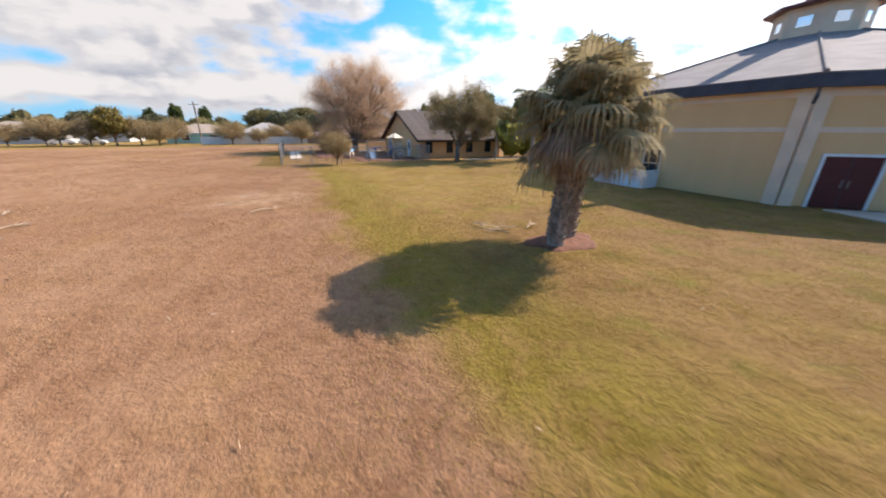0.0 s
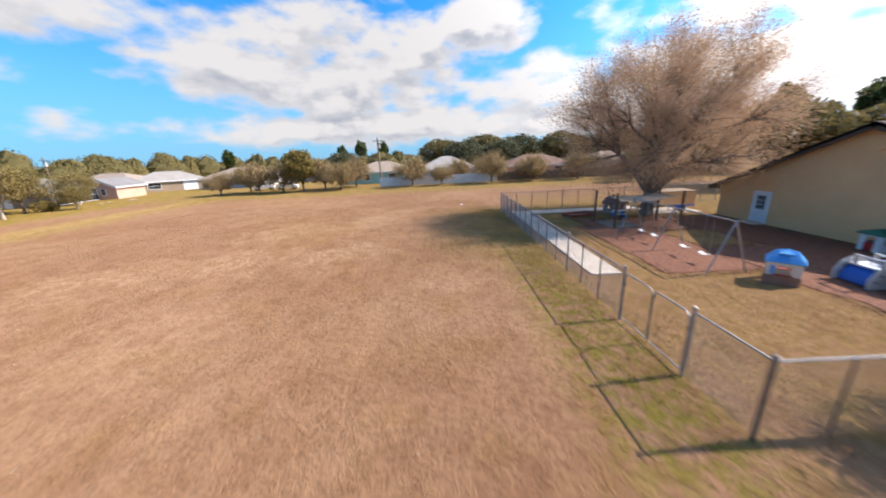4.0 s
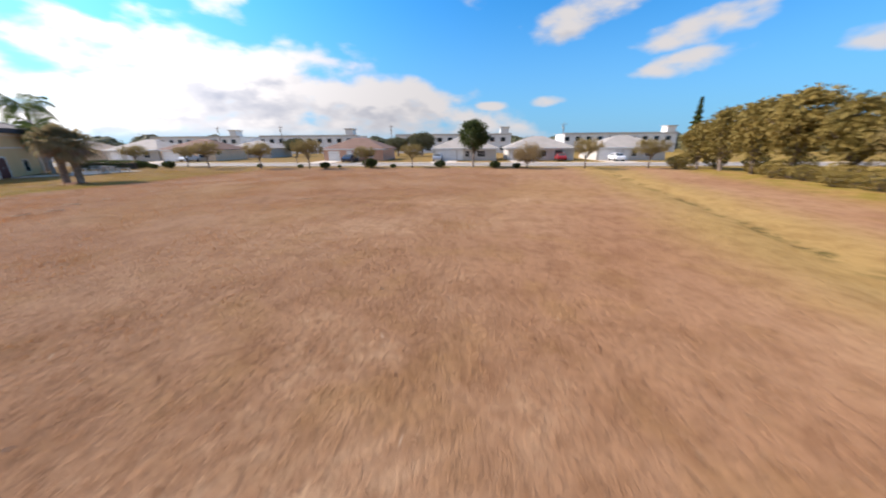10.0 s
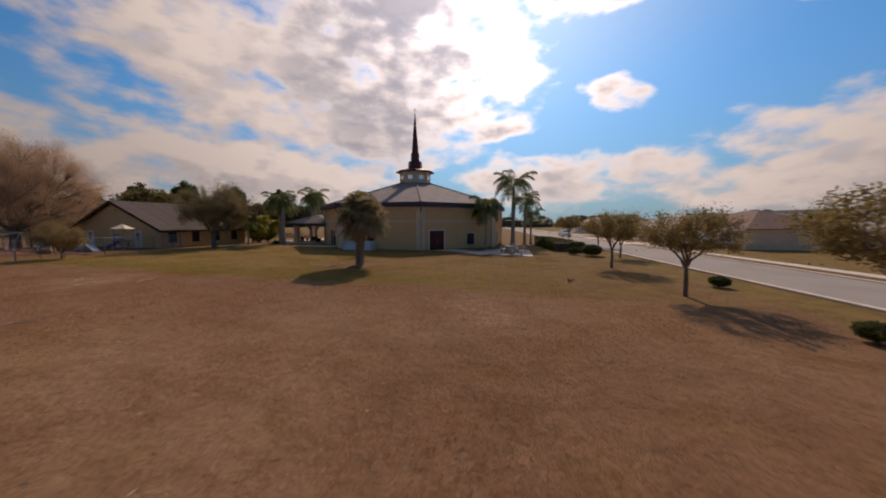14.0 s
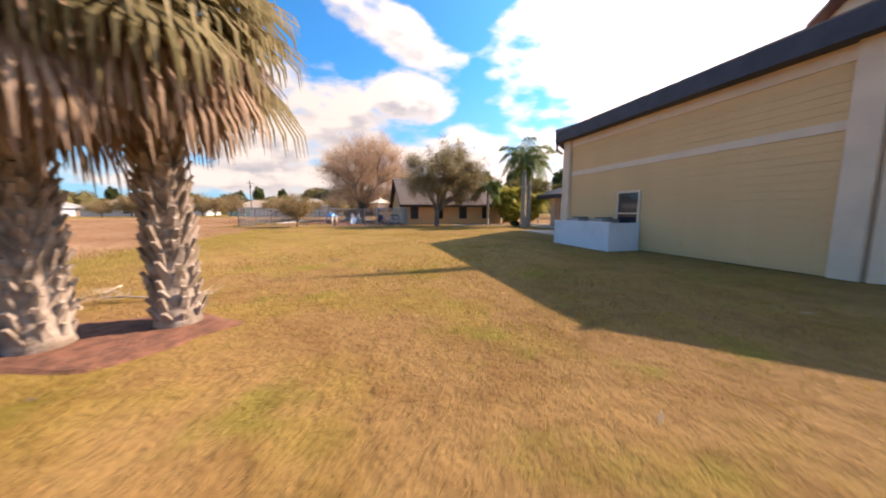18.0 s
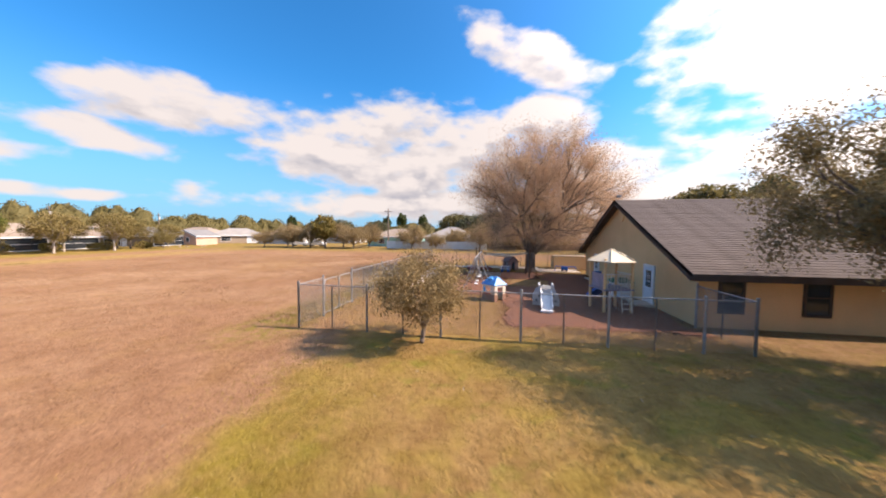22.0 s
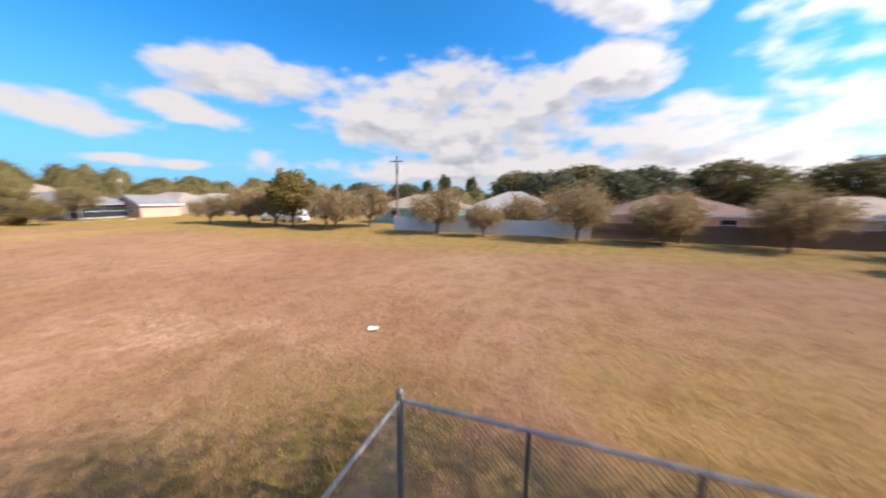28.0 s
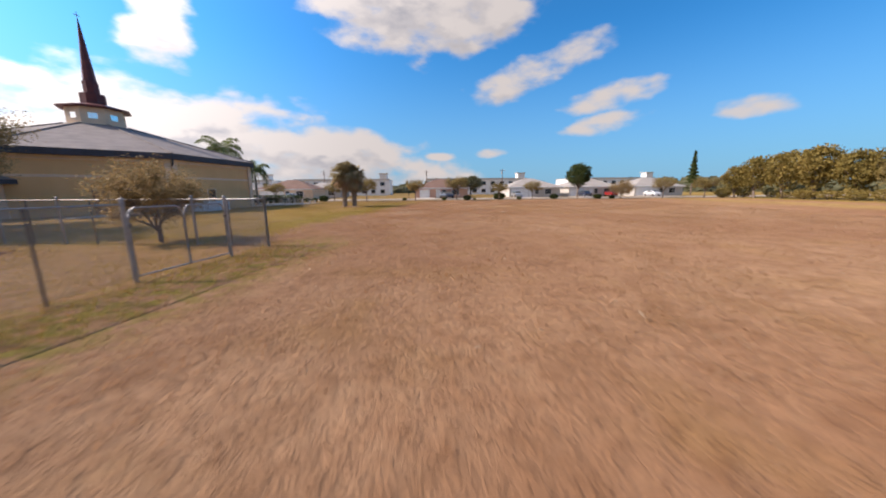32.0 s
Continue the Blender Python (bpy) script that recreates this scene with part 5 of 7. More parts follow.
rt = crown_tree("round_tree", "clipped round dark green tree beside the street", 5.4, 1.9, 1.5, 0.11, 0.105, 10000, L_DARK, seed=61, clump=0.24, limbs=12, bottom=1.5)
rt.matrix_basis = pose(-30.4, -18.7, 0) @ Matrix.Diagonal((1.5, 1.5, 1.35, 1))
for x, y, s in ((1.1, -10.1, 0.88), (10.1, -9.1, 0.92), (-21.2, -16.6, 0.8), (-14.5, -14.0, 0.75), (-46.5, -18.5, 0.95), (17.5, -11.5, 0.8), (30.0, -12.0, 0.9), (45.0, -10.0, 1.1), (-55.0, -20.0, 1.0)):
    plant(o1, x, y, x * 37 % 360, s, s * (0.92 + 0.15 * ((x * 7) % 1)))
plant(o3, -38.5, -18.0, 90, 0.62)
o2b = crown_tree("oak_tree", "olive oak with a pale trunk at the edge of the field", 7.0, 4.4, 1.9, 0.16, 0.15, 7500, L_OAK, PALEBARK, seed=44, clump=0.15, limbs=11, bottom=1.7)
o2b.matrix_basis = pose(-65.0, 65.4, 0)
for x, y, s in ((-64.5, 39.6, 1.05), (-63.7, 48.5, 0.95), (-70.7, 80.2, 0.95), (-65.1, 82.3, 0.55), (-61.2, 17.2, 1.1), (-66.0, 33.5, 0.9), (-67.0, 57.5, 0.95), (-66.5, 22.5, 1.0), (-69.5, 28.5, 1.1), (-67.0, 1.0, 1.0)):
    plant(o2, x, y, x * 53 % 360, s, s * (0.9 + 0.2 * ((x * 3.7) % 1)))
for x, y, s in ((-65.2, 73.7, 1.0), (-62.4, 7.4, 1.0), (-64.0, 26.5, 0.8), (-70.0, 69.5, 0.95), (-66.5, 13.0, 0.95), (-71.5, 88.5, 0.8), (-68.5, 36.0, 1.0), (-69.0, 52.5, 1.05), (-65.5, 11.0, 0.9)):
    plant(o2b, x, y, x * 47 % 360, s, s * (0.9 + 0.2 * ((x * 2.9) % 1)))
for x, y, s in ((-73.6, 22.3, 1.15), (-82.5, 53.0, 1.25), (-76.0, 44.5, 1.0), (-80.0, 14.0, 1.1), (-72.0, 61.5, 0.85), (-76.0, 32.0, 1.0), (-90.0, 20.0, 1.2)):
    plant(o4, x, y, x * 71 % 360, s)
for x, y, s in ((-43.6, 95.0, 0.9), (-27.5, 94.0, 0.85), (-14.0, 95.0, 0.95), (-8.3, 94.4, 0.6), (8.5, 94.2, 0.85), (-5.0, 100.5, 0.8), (17.7, 94.5, 0.95), (-39.3, 95.6, 1.0), (-50.5, 94.0, 0.75), (28.0, 92.0, 1.0), (38.0, 93.0, 1.1), (48.0, 90.0, 1.2), (-26.0, 99.5, 0.95), (-31.5, 97.0, 1.0), (-46.8, 97.5, 0.9)):
    plant(o3, x, y, x * 29 % 360, s, s * (0.95 + 0.15 * ((x * 1.7) % 1)))
for x, y, s in ((-62.8, -18.5, 1.0), (-63.8, -14.0, 1.05), (-64.7, -9.6, 1.1), (-66.0, -5.0, 0.95), (-69.5, 1.0, 0.55), (-61.5, -21.5, 0.8), (10.3, 96.0, 0.55)):
    plant(o5, x, y, x * 31 % 360, s)
# pine far to the south-west and tall dark pines to the north-east
pine = thing("pine", "tall narrow dark pine far behind the houses", "tree", (-74.0, -55.0, 0))
part("trunk", tube([(0, 0, -0.1), (0, 0, 12.5)], [0.25, 0.04], 7), BARK, pine)
rng = np.random.default_rng(5)
zz = rng.uniform(3.5, 12.6, 2600)
aa, rr = rng.uniform(0, 6.28, 2600), (12.9 - zz) * 0.2 * np.sqrt(rng.random(2600)) * (0.75 + 0.35 * np.sin(zz * 6))
part("crown", leaf_cloud("crown", np.stack([rr * np.cos(aa), rr * np.sin(aa), zz], 1), 0.3, rng, 2.0), L_DARK, pine)
tall = crown_tree("tall_pine", "tall dark casuarina behind the school", 15.0, 3.4, 5.0, 0.3, 0.36, 4600, L_DARK, seed=71, clump=0.2, limbs=12, bottom=4.0)
tall.matrix_basis = pose(52, 92, 0)
for x, y, s in ((44, 96, 0.95), (58, 98, 1.1), (66, 90, 1.0), (73, 96, 1.1), (62, 84, 0.9), (80, 84, 1.05), (88, 92, 1.1), (95, 80, 1.0), (39, 104, 0.8), (-46, 190, 1.0), (-58, 200, 0.9), (-38, 205, 1.0), (-90, 160, 0.8)):
    plant(tall, x, y, x * 17 % 360, s)
spread = crown_tree("broad_tree", "broad dark green tree behind the houses", 10.5, 8.0, 3.0, 0.4, 0.36, 6600, L_WOODS, seed=73, clump=0.16, limbs=14, bottom=3.2)
spread.matrix_basis = pose(33, 74, 0)
for x, y, s in ((44, 70, 0.9), (24, 120, 1.0), (4, 128, 1.05), (-8, 131, 1.0), (52, 64, 0.8), (40, 122, 1.05), (56, 112, 1.05)):
    plant(spread, x, y, x * 13 % 360, s)
dusk = crown_tree("broad_tree", "broad dark tree far behind the houses", 9.5, 7.0, 2.5, 0.35, 0.36, 4800, L_FAR, seed=79, clump=0.16, limbs=14, bottom=1.5)
dusk.matrix_basis = pose(8, 122, 0)
for x, y, s in ((-2, 120, 1.0), (15, 130, 1.15), (-60, 150, 1.0), (-40, 140, 0.9), (60, 60, 0.9), (66, 72, 1.1), (-8, -62, 0.75), (-2, -58, 0.6), (30, -55, 0.6), (-20, -120, 0.8), (12, -115, 0.9), (50, 48, 0.8)):
    plant(dusk, x, y, x * 19 % 360, s)


def far_woods(name, label, mat, spots, seed, leaf=0.75, many=34):
    """Distant woods: rounded lumpy crowns with leaf clumps over them and an uneven top."""
    rng = np.random.default_rng(seed)
    P, V, F = [], [], []
    for x, y, r, h in spots:
        for k in range(4):
            a, off = rng.uniform(0, 6.283), r * rng.uniform(0.1, 0.65)
            rr, hh = r * rng.uniform(0.45, 0.75), h * rng.uniform(0.68, 1.0)
            bx, by = x + off * math.cos(a), y + off * math.sin(a)
            base = len(V)
            for i in range(5):
                el = math.pi / 2 * i / 4.6
                for m in range(11):
                    az = 2 * math.pi * m / 11 + i * 0.3
                    w = rng.uniform(0.86, 1.08)
                    V.append((bx + rr * w * math.cos(el) * math.cos(az), by + rr * w * math.cos(el) * math.sin(az), hh * w * math.sin(el) - (0.2 if i == 0 else 0)))
            V.append((bx, by, hh * 1.02))
            for i in range(4):
                for m in range(11):
                    F.append((base + i * 11 + m, base + i * 11 + (m + 1) % 11, base + (i + 1) * 11 + (m + 1) % 11, base + (i + 1) * 11 + m))
            for m in range(11):
                F.append((base + 44 + m, base + 44 + (m + 1) % 11, base + 55))
            n = int(many * rr)
            d = rng.normal(size=(n, 3))
            d /= np.linalg.norm(d, axis=1)[:, None]
            d[:, 2] = np.abs(d[:, 2])
            P.append(d * (rr, rr, hh) * rng.uniform(0.93, 1.07, (n, 1)) + (bx, by, 0))
    leaves = leaf_cloud(name, np.concatenate(P), leaf, rng, 1.3)
    k = len(leaves.vertices)
    co = np.zeros(3 * k, np.float32)
    leaves.vertices.foreach_get("co", co)
    allv = [tuple(p) for p in V] + co.reshape(-1, 3).tolist()
    allf = F + [tuple(range(len(V) + 4 * i, len(V) + 4 * i + 4)) for i in range(k // 4)]
    bpy.data.meshes.remove(leaves)
    o = part(name, quads(name, allv, allf), mat)
    return tagged(o, label, "woods", kind="stuff")


rng = np.random.default_rng(17)
west = [(-100 - rng.random() * 25, y + rng.normal() * 3, rng.uniform(6, 10), rng.uniform(8.8, 12.2)) for y in range(28, 170, 7)]
far_woods("far_woods_west", "bank of olive-green woods far beyond the western houses", L_WOODS, west, 1, 0.34, 170)
ringw = []
for k in range(150):
    a = 2 * math.pi * k / 150
    rad = rng.uniform(190, 270)
    ringw.append((rad * math.cos(a) - 10, rad * math.sin(a) + 35, rng.uniform(9, 15), rng.uniform(5, 9.5)))
far_woods("far_woods_ring", "dark tree line on the horizon", L_FAR, ringw, 2, 0.9, 9)
northw = [(x, 150 + rng.random() * 30, rng.uniform(6, 10), rng.uniform(6.5, 9.5)) for x in range(-110, 120, 9)]
far_woods("far_woods_north", "brown-green trees beyond the northern houses", L_WOODS, northw, 3, 0.6, 50)


# ---- neighbouring houses ----
house((-84.0, 92.0, 0), 8, 15.0, 10.0, 2.6, 2.0, TANWALL, ROOFGREY, "long tan house with a grey roof and screened porch", hip=True, windows=[(0, -3, 0.2, 6.0, 2.1), (1, 0.0, 0.15, 8.6, 2.15)], doors=[(0, 1, 0, 1.0, 2.05)])
house((-79.0, 117.0, 0), 40, 15.0, 10.0, 2.6, 2.0, TANWALL, ROOFLIGHT, "tan house with a pale grey hipped roof and white garage", hip=True, windows=[(0, -3, 0.8, 2.4, 1.3)], garage=[(0, 4.0, 0, 3.0, 2.1)])
house((-77.0, 100.5, 0), 95, 7.0, 6.4, 2.5, 1.5, PEACH, ROOFGREY, "peach gabled wing with paired white windows", windows=[(3, -0.8, 0.9, 0.8, 1.1), (3, 0.8, 0.9, 0.8, 1.1)])
house((-88.0, 112.0, 0), 5, 16.0, 11.0, 2.6, 2.2, TANWALL, ROOFTAN, "tan house with a tan hipped roof", hip=True)
house((-60.0, 118.0, 0), 0, 15.0, 11.0, 2.6, 2.2, LGREY, ROOFTAN, "pale house with a tan hipped roof behind trees", hip=True, windows=[(0, -3, 0.8, 1.6, 1.2), (0, 3, 0.8, 1.6, 1.2)])
house((-80.5, 72.0, 0), 90, 18.0, 11.0, 2.6, 2.2, TANWALL, ROOFTAN, "tan-roofed house behind the western trees", hip=True, windows=[(0, -5, 0.2, 6.4, 2.1), (0, 2.6, 0.2, 6.0, 2.1), (0, 7.3, 0.8, 1.6, 1.2)])
house((-82.0, 52.0, 0), 90, 16.0, 11.0, 2.6, 2.2, LGREY, ROOFTERRA, "house with a terracotta roof behind the western trees", hip=True, windows=[(0, -4.6, 0.2, 5.4, 2.1), (0, 3.4, 0.2, 6.4, 2.1)])
house((-79.0, 36.5, 0), 90, 14.0, 10.0, 2.6, 2.1, LGREY, ROOFGREY, "white house with a grey roof and dark screened porch", hip=False, windows=[(0, -3.6, 0.3, 3.0, 2.0), (0, 2.5, 0.8, 1.4, 1.2)], doors=[(0, 5.2, 0, 1.0, 2.05)])
house((-86.0, 8.0, 0), 80, 16.0, 11.0, 2.6, 2.2, TANWALL, ROOFTAN, "tan house behind the western trees", hip=True, windows=[(0, -4, 0.8, 1.8, 1.2), (0, 4, 0.8, 1.8, 1.2)])
house((-22.5, 112.0, 0), 0, 14.0, 11.0, 2.6, 2.0, AQUA, ROOFTAN, "aqua-walled house with a tan roof", hip=True, windows=[(0, -3, 0.8, 1.6, 1.2), (0, 3, 0.8, 1.6, 1.2)])
house((-7.0, 111.0, 0), 0, 13.0, 11.0, 2.7, 2.4, LGREY, ROOFLIGHT, "grey house with a pale grey hipped roof behind the white fence", hip=True, windows=[(0, -3, 0.9, 1.6, 1.2), (0, 3, 0.9, 1.6, 1.2)])
house((13.5, 110.0, 0), 0, 15.0, 11.0, 2.6, 2.0, PEACH, ROOFTERRA, "peach house with a brown hipped roof and dark porch", hip=True, windows=[(0, -3.5, 0.4, 4.0, 2.0), (0, 4, 0.8, 1.6, 1.2)])
house((31.0, 110.0, 0), 0, 14.0, 11.0, 2.6, 2.0, TRIM, ROOFTAN, "pale house with a brown roof", hip=True, windows=[(0, 0, 0.8, 1.8, 1.2)])
house((48.0, 108.0, 0), 0, 14.0, 11.0, 2.6, 2.0, TRIM, ROOFTERRA, "pale house with a brown roof", hip=True)
house((-50.0, 130.0, 0), 0, 15.0, 11.0, 2.6, 2.0, LGREY, ROOFLIGHT, "pale house far behind", hip=True)
house((-110.0, 95.0, 0), 0, 16.0, 12.0, 4.6, 2.0, TANWALL, ROOFTAN, "two-storey tan house far off", hip=True, windows=[(1, -2, 3.2, 1.4, 1.1), (1, 2, 3.2, 1.4, 1.1)])

# screened pool cage, shrubs and hedges behind the western trees
cage = thing("pool_cage", "white-framed screened pool enclosure beside the grey house", "pool enclosure", (-78.2, 95.4, 0), 5)
for i in range(6):
    part("frame_post", box(-0.04, 0.04, i * 1.0 - 0.04, i * 1.0 + 0.04, 0, 2.4), WHITE, cage)
    part("roof_bar", tube([(0, i * 1.0, 2.4), (-2.0, i * 1.0, 3.1)], 0.035, 6), WHITE, cage)
for z in (0.05, 1.0, 2.38):
    part("frame_rail", box(-0.03, 0.03, 0, 5.0, z - 0.03, z + 0.03), WHITE, cage)
low = round_shrub("shrub", "low yellow-green shrub under the western trees", 1.2, 1.3, L_GOLD, 13, 900, 0.11)
low.matrix_basis = pose(-67.7, 81.0, 0)
for k in range(9):
    plant(low, -63.2 - 1.4 * math.sin(k * 2.1), 30.0 + k * 1.9 + 1.3 * math.sin(k * 3.7), k * 50, 0.6 + 0.55 * abs(math.sin(k * 1.9)), 0.4 + 0.45 * abs(math.sin(k * 2.7)))
for k in (0, 1, 3, 4, 6, 8, 9, 11):
    plant(low, -69.5 - 1.5 * math.sin(k * 2.1), 52.0 + k * 2.6, k * 50, 1.0 + 0.4 * abs(math.sin(k * 1.9)))
for k in range(9):
    plant(low, -64.0 - 1.2 * math.sin(k * 2.1), -14.0 + k * 2.4, k * 50, 1.0 + 0.4 * abs(math.sin(k * 1.9)))
for x, y, s in ((-58.5, -20.3, 1.2), (-60.5, -23.0, 1.4), (-64.0, -22.4, 1.4), (-67.5, -20.5, 1.3), (-71.0, -18.0, 1.3)):
    plant(low, x, y, x * 40 % 360, s, s * 1.2)
for x, y, s in ((-65.7, 92.0, 1.0), (-67.5, 89.5, 0.6), (-66.5, 87.0, 0.5)):
    d = thing("yard_waste", "pale heap of cut branches on the lawn", "branches", (x, y, 0), x * 40 % 360)
    bm = bmesh.new()
    for k in range(9):
        a = k * 0.7
        tube([(0.4 * math.cos(a) * s, 0.4 * math.sin(a) * s, 0.03), (0.1 * math.sin(a), 0.1, 0.3 * s), (-0.8 * math.cos(a + 0.4) * s, -0.8 * math.sin(a + 0.4) * s, 0.1)], [0.05, 0.06, 0.02], 5, bm)
    part("sticks", bm, DRY, d)

# row of houses south of the street
S_ROW = ((-62, LGREY, ROOFLIGHT, "pale blue-grey house with a grey roof and garage", 1), (-44, LGREY, ROOFLIGHT, "light grey house with a double garage", 1), (-28, LGREY, ROOFLIGHT, "grey house with a white garage and windows", 1), (-3.5, PEACH, ROOFTERRA, "peach house with a terracotta roof", 0), (36, TRIM, ROOFTERRA, "house with a brown roof and garage", 1), (50, LGREY, ROOFLIGHT, "pale house with a grey roof", 0), (70, TRIM, ROOFTAN, "tan house with a brown roof", 1), (92, LGREY, ROOFLIGHT, "pale house far along the street", 0))
for s, wl, rf, lab, gar in S_ROW:
    x, y = along(s, -19.5)
    house((x, y, 0), ROAD, 13.5, 11.0, 2.6, 2.2, wl, rf, lab, hip=True, windows=[(2, 3.6, 0.8, 1.7, 1.2), (2, 0.6, 0.8, 1.0, 1.2)], doors=[(2, -0.9, 0, 1.0, 2.05)], garage=[(2, -4.0, 0, 4.6, 2.15)] if gar else [(2, -4.4, 0, 2.6, 2.1)])
    px, py = along(s + 4.0 if gar else s + 4.4, -8.6)
    dr = tagged(part("driveway", box(-2.5, 2.5, -5.2, 5.2, -0.1, 0.04), CONCRETE), "pale concrete driveway", "driveway", kind="structure")
    dr.matrix_basis = pose(px, py, 0, 0, 0, ROAD)

x, y = along(33, -36)
house((x, y, 0), ROAD, 13.0, 11.0, 2.6, 1.9, LGREY, ROOFLIGHT, "pale grey house set back from the street", hip=True, windows=[(2, 3.6, 0.8, 1.7, 1.2), (2, 0.6, 0.8, 1.0, 1.2)], doors=[(2, -0.9, 0, 1.0, 2.05)], garage=[(2, -4.0, 0, 4.6, 2.15)])

# white two-storey terrace beyond them
for i, (s, ln, off) in enumerate(((-22, 44, -78), (36, 40, -78), (-84, 40, -80), (86, 40, -80))):
    x, y = along(s, off)
    b = thing("apartment_building", "white two-storey flat-roofed apartment building far beyond the houses", "building", (x, y, 0), ROAD, group="apartment buildings")
    part("wall", box(-ln / 2, ln / 2, -7, 7, 0, 6.6), WHITE, b)
    part("parapet", box(-ln / 2 - 0.2, ln / 2 + 0.2, 6.9, 7.2, 6.4, 7.0), LGREY, b)
    part("roof", box(-ln / 2 - 0.2, ln / 2 + 0.2, -7.2, 6.9, 6.6, 6.75), LGREY, b)
    part("stair_tower", box(-ln / 2 + 1, -ln / 2 + 4, 3.5, 7.35, 6.75, 9.0), WHITE, b)
    part("tower_roof", box(-ln / 2 + 0.6, -ln / 2 + 4.4, 3.1, 7.75, 9.0, 9.25), LGREY, b)
    n = int(ln / 4)
    for k in range(n):
        u = -ln / 2 + 3 + k * 4
        for z in (0.9, 4.1):
            w = part("window", box(u - 0.9, u + 0.9, 7.0, 7.06, z, z + 1.5), GLASS, b)
            part("window_frame", box(u - 1.0, u + 1.0, 7.0, 7.04, z - 0.12, z), TRIM, w)


# ---- cars ----
def car(at, rz, mat, label):
    c = thing("car", label, "car", at, rz, group="parked cars")
    prof = [(-2.15, 0.35), (-2.2, 0.75), (-1.95, 0.95), (-1.3, 1.05), (-0.75, 1.45), (0.75, 1.48), (1.45, 1.02), (2.1, 0.88), (2.2, 0.6), (2.15, 0.35)]
    bm = bmesh.new()
    l = [bm.verts.new((x, -0.86 + (0.12 if z > 1.1 else 0), z)) for x, z in prof]
    r = [bm.verts.new((x, 0.86 - (0.12 if z > 1.1 else 0), z)) for x, z in prof]
    for i in range(len(prof)):
        j = (i + 1) % len(prof)
        bm.faces.new((l[i], l[j], r[j], r[i]))
    bm.faces.new(l)
    bm.faces.new(r[::-1])
    bmesh.ops.recalc_face_normals(bm, faces=bm.faces)
    bmesh.ops.bevel(bm, geom=bm.edges[:], offset=0.05, segments=2, affect="EDGES")
    part("body", bm, mat, c, smooth=False)
    for s in (-1, 1):
        part("side_window", slab([(-0.95, s * 0.865, 1.04), (1.15, s * 0.865, 1.04), (0.7, s * 0.76, 1.40), (-0.6, s * 0.76, 1.40)], 0.02), GLASS, c)
    part("windscreen", slab([(0.83, -0.66, 1.45), (0.83, 0.66, 1.45), (1.42, 0.74, 1.075), (1.42, -0.74, 1.075)], 0.02), GLASS, c)
    part("rear_window", slab([(-0.83, -0.66, 1.425), (-0.83, 0.66, 1.425), (-1.27, 0.72, 1.105), (-1.27, -0.72, 1.105)], 0.02), GLASS, c)
    for x in (-1.35, 1.35):
        for s in (-1, 1):
            t = part("wheel", tube([(x, s * 0.68, 0.32), (x, s * 0.90, 0.32)], 0.32, 16), TYRE, c)
            part("rim", tube([(x, s * 0.89, 0.32), (x, s * 0.915, 0.32)], 0.2, 12), STEEL, t)
    return c


for s, off, rz, m, lab in ((-40.2, -11.3, 96, CARDARK, "dark blue car parked on a driveway"), (-47.5, -12.0, 92, CARRED, "red car parked on a driveway"), (-22.5, -11.6, 96, CARSILVER, "silver car parked on a driveway"), (-3.8, -12, 95, CARSILVER, "silver car parked on a driveway"), (33.5, -11.5, 95, CARWHITE, "white car parked on a driveway"), (-58.0, -11, 96, CARWHITE, "white car parked on a driveway"), (-5.0, -7.6, 96, CARDARK, "dark car parked on a driveway"), (62, -1.5, 4, CARWHITE, "white car parked at the kerb")):
    x, y = along(s, off)
    car((x, y, 0.04), rz + ROAD - 5, m, lab)
car((-65.1, 20.2, 0), 100, CARSILVER, "silver pickup-like car under the trees")
car((-41.0, 101.0, 0), 10, CARWHITE, "white car parked behind the trees")
car((-46.5, 102.0, 0), 15, CARWHITE, "white car parked behind the trees")


# ---- street shrubs, mailbox, poles ----
sh = round_shrub("shrub", "clipped dark green shrub at the edge of the street", 1.35, 1.5, L_DARK, 3, 3400, 0.11)
sh.matrix_basis = pose(-14.6, -15.4, 0)
for x, y, s in ((-25.5, -17.3, 0.75), (-33.9, -17.6, 0.72), (-8.4, -12.6, 0.68), (3.8, -12.7, 0.4), (-9.8, -14.4, 0.3), (23.2, -8.5, 0.8), (18.5, -9.2, 0.8), (-37.0, -18.6, 0.5), (19.5, -7.6, 0.5), (21.5, -8.6, 0.5), (-18.5, -15.5, 0.42), (-4.0, -12.6, 0.4), (29.5, 30.6, 0.4), (23.0, 33.0, 0.38)):
    plant(sh, x, y, x * 40 % 360, s)
hedge = thing("hedge", "clipped dark green hedge beside the picnic pad", "hedge", (27.5, -6.0, 0), 12)
rng = np.random.default_rng(8)
n = 9000
c = rng.uniform(-1, 1, (n, 3)) * (5.0, 1.1, 0.62) + (0, 0, 0.62)
face = rng.integers(0, 3, n)
c[face == 0, 2] = 1.22 + rng.normal(size=(face == 0).sum()) * 0.05
c[face == 1, 1] = np.sign(c[face == 1, 1]) * (1.08 + rng.normal(size=(face == 1).sum()) * 0.05)
part("crown", leaf_cloud("crown", c, 0.09, rng), L_DARK, hedge)
part("stems", box(-4.6, 4.6, -0.7, 0.7, 0.0, 0.9), BARK, hedge)
mb = thing("mailbox", "dark mailbox on a post by the street", "mailbox", (*along(4.5, -4.6), 0.0))
part("post", box(-0.05, 0.05, -0.05, 0.05, -0.1, 1.05), WOOD, mb)
part("box", box(-0.12, 0.12, -0.25, 0.25, 1.05, 1.3, 0.04), FASCIA, mb)


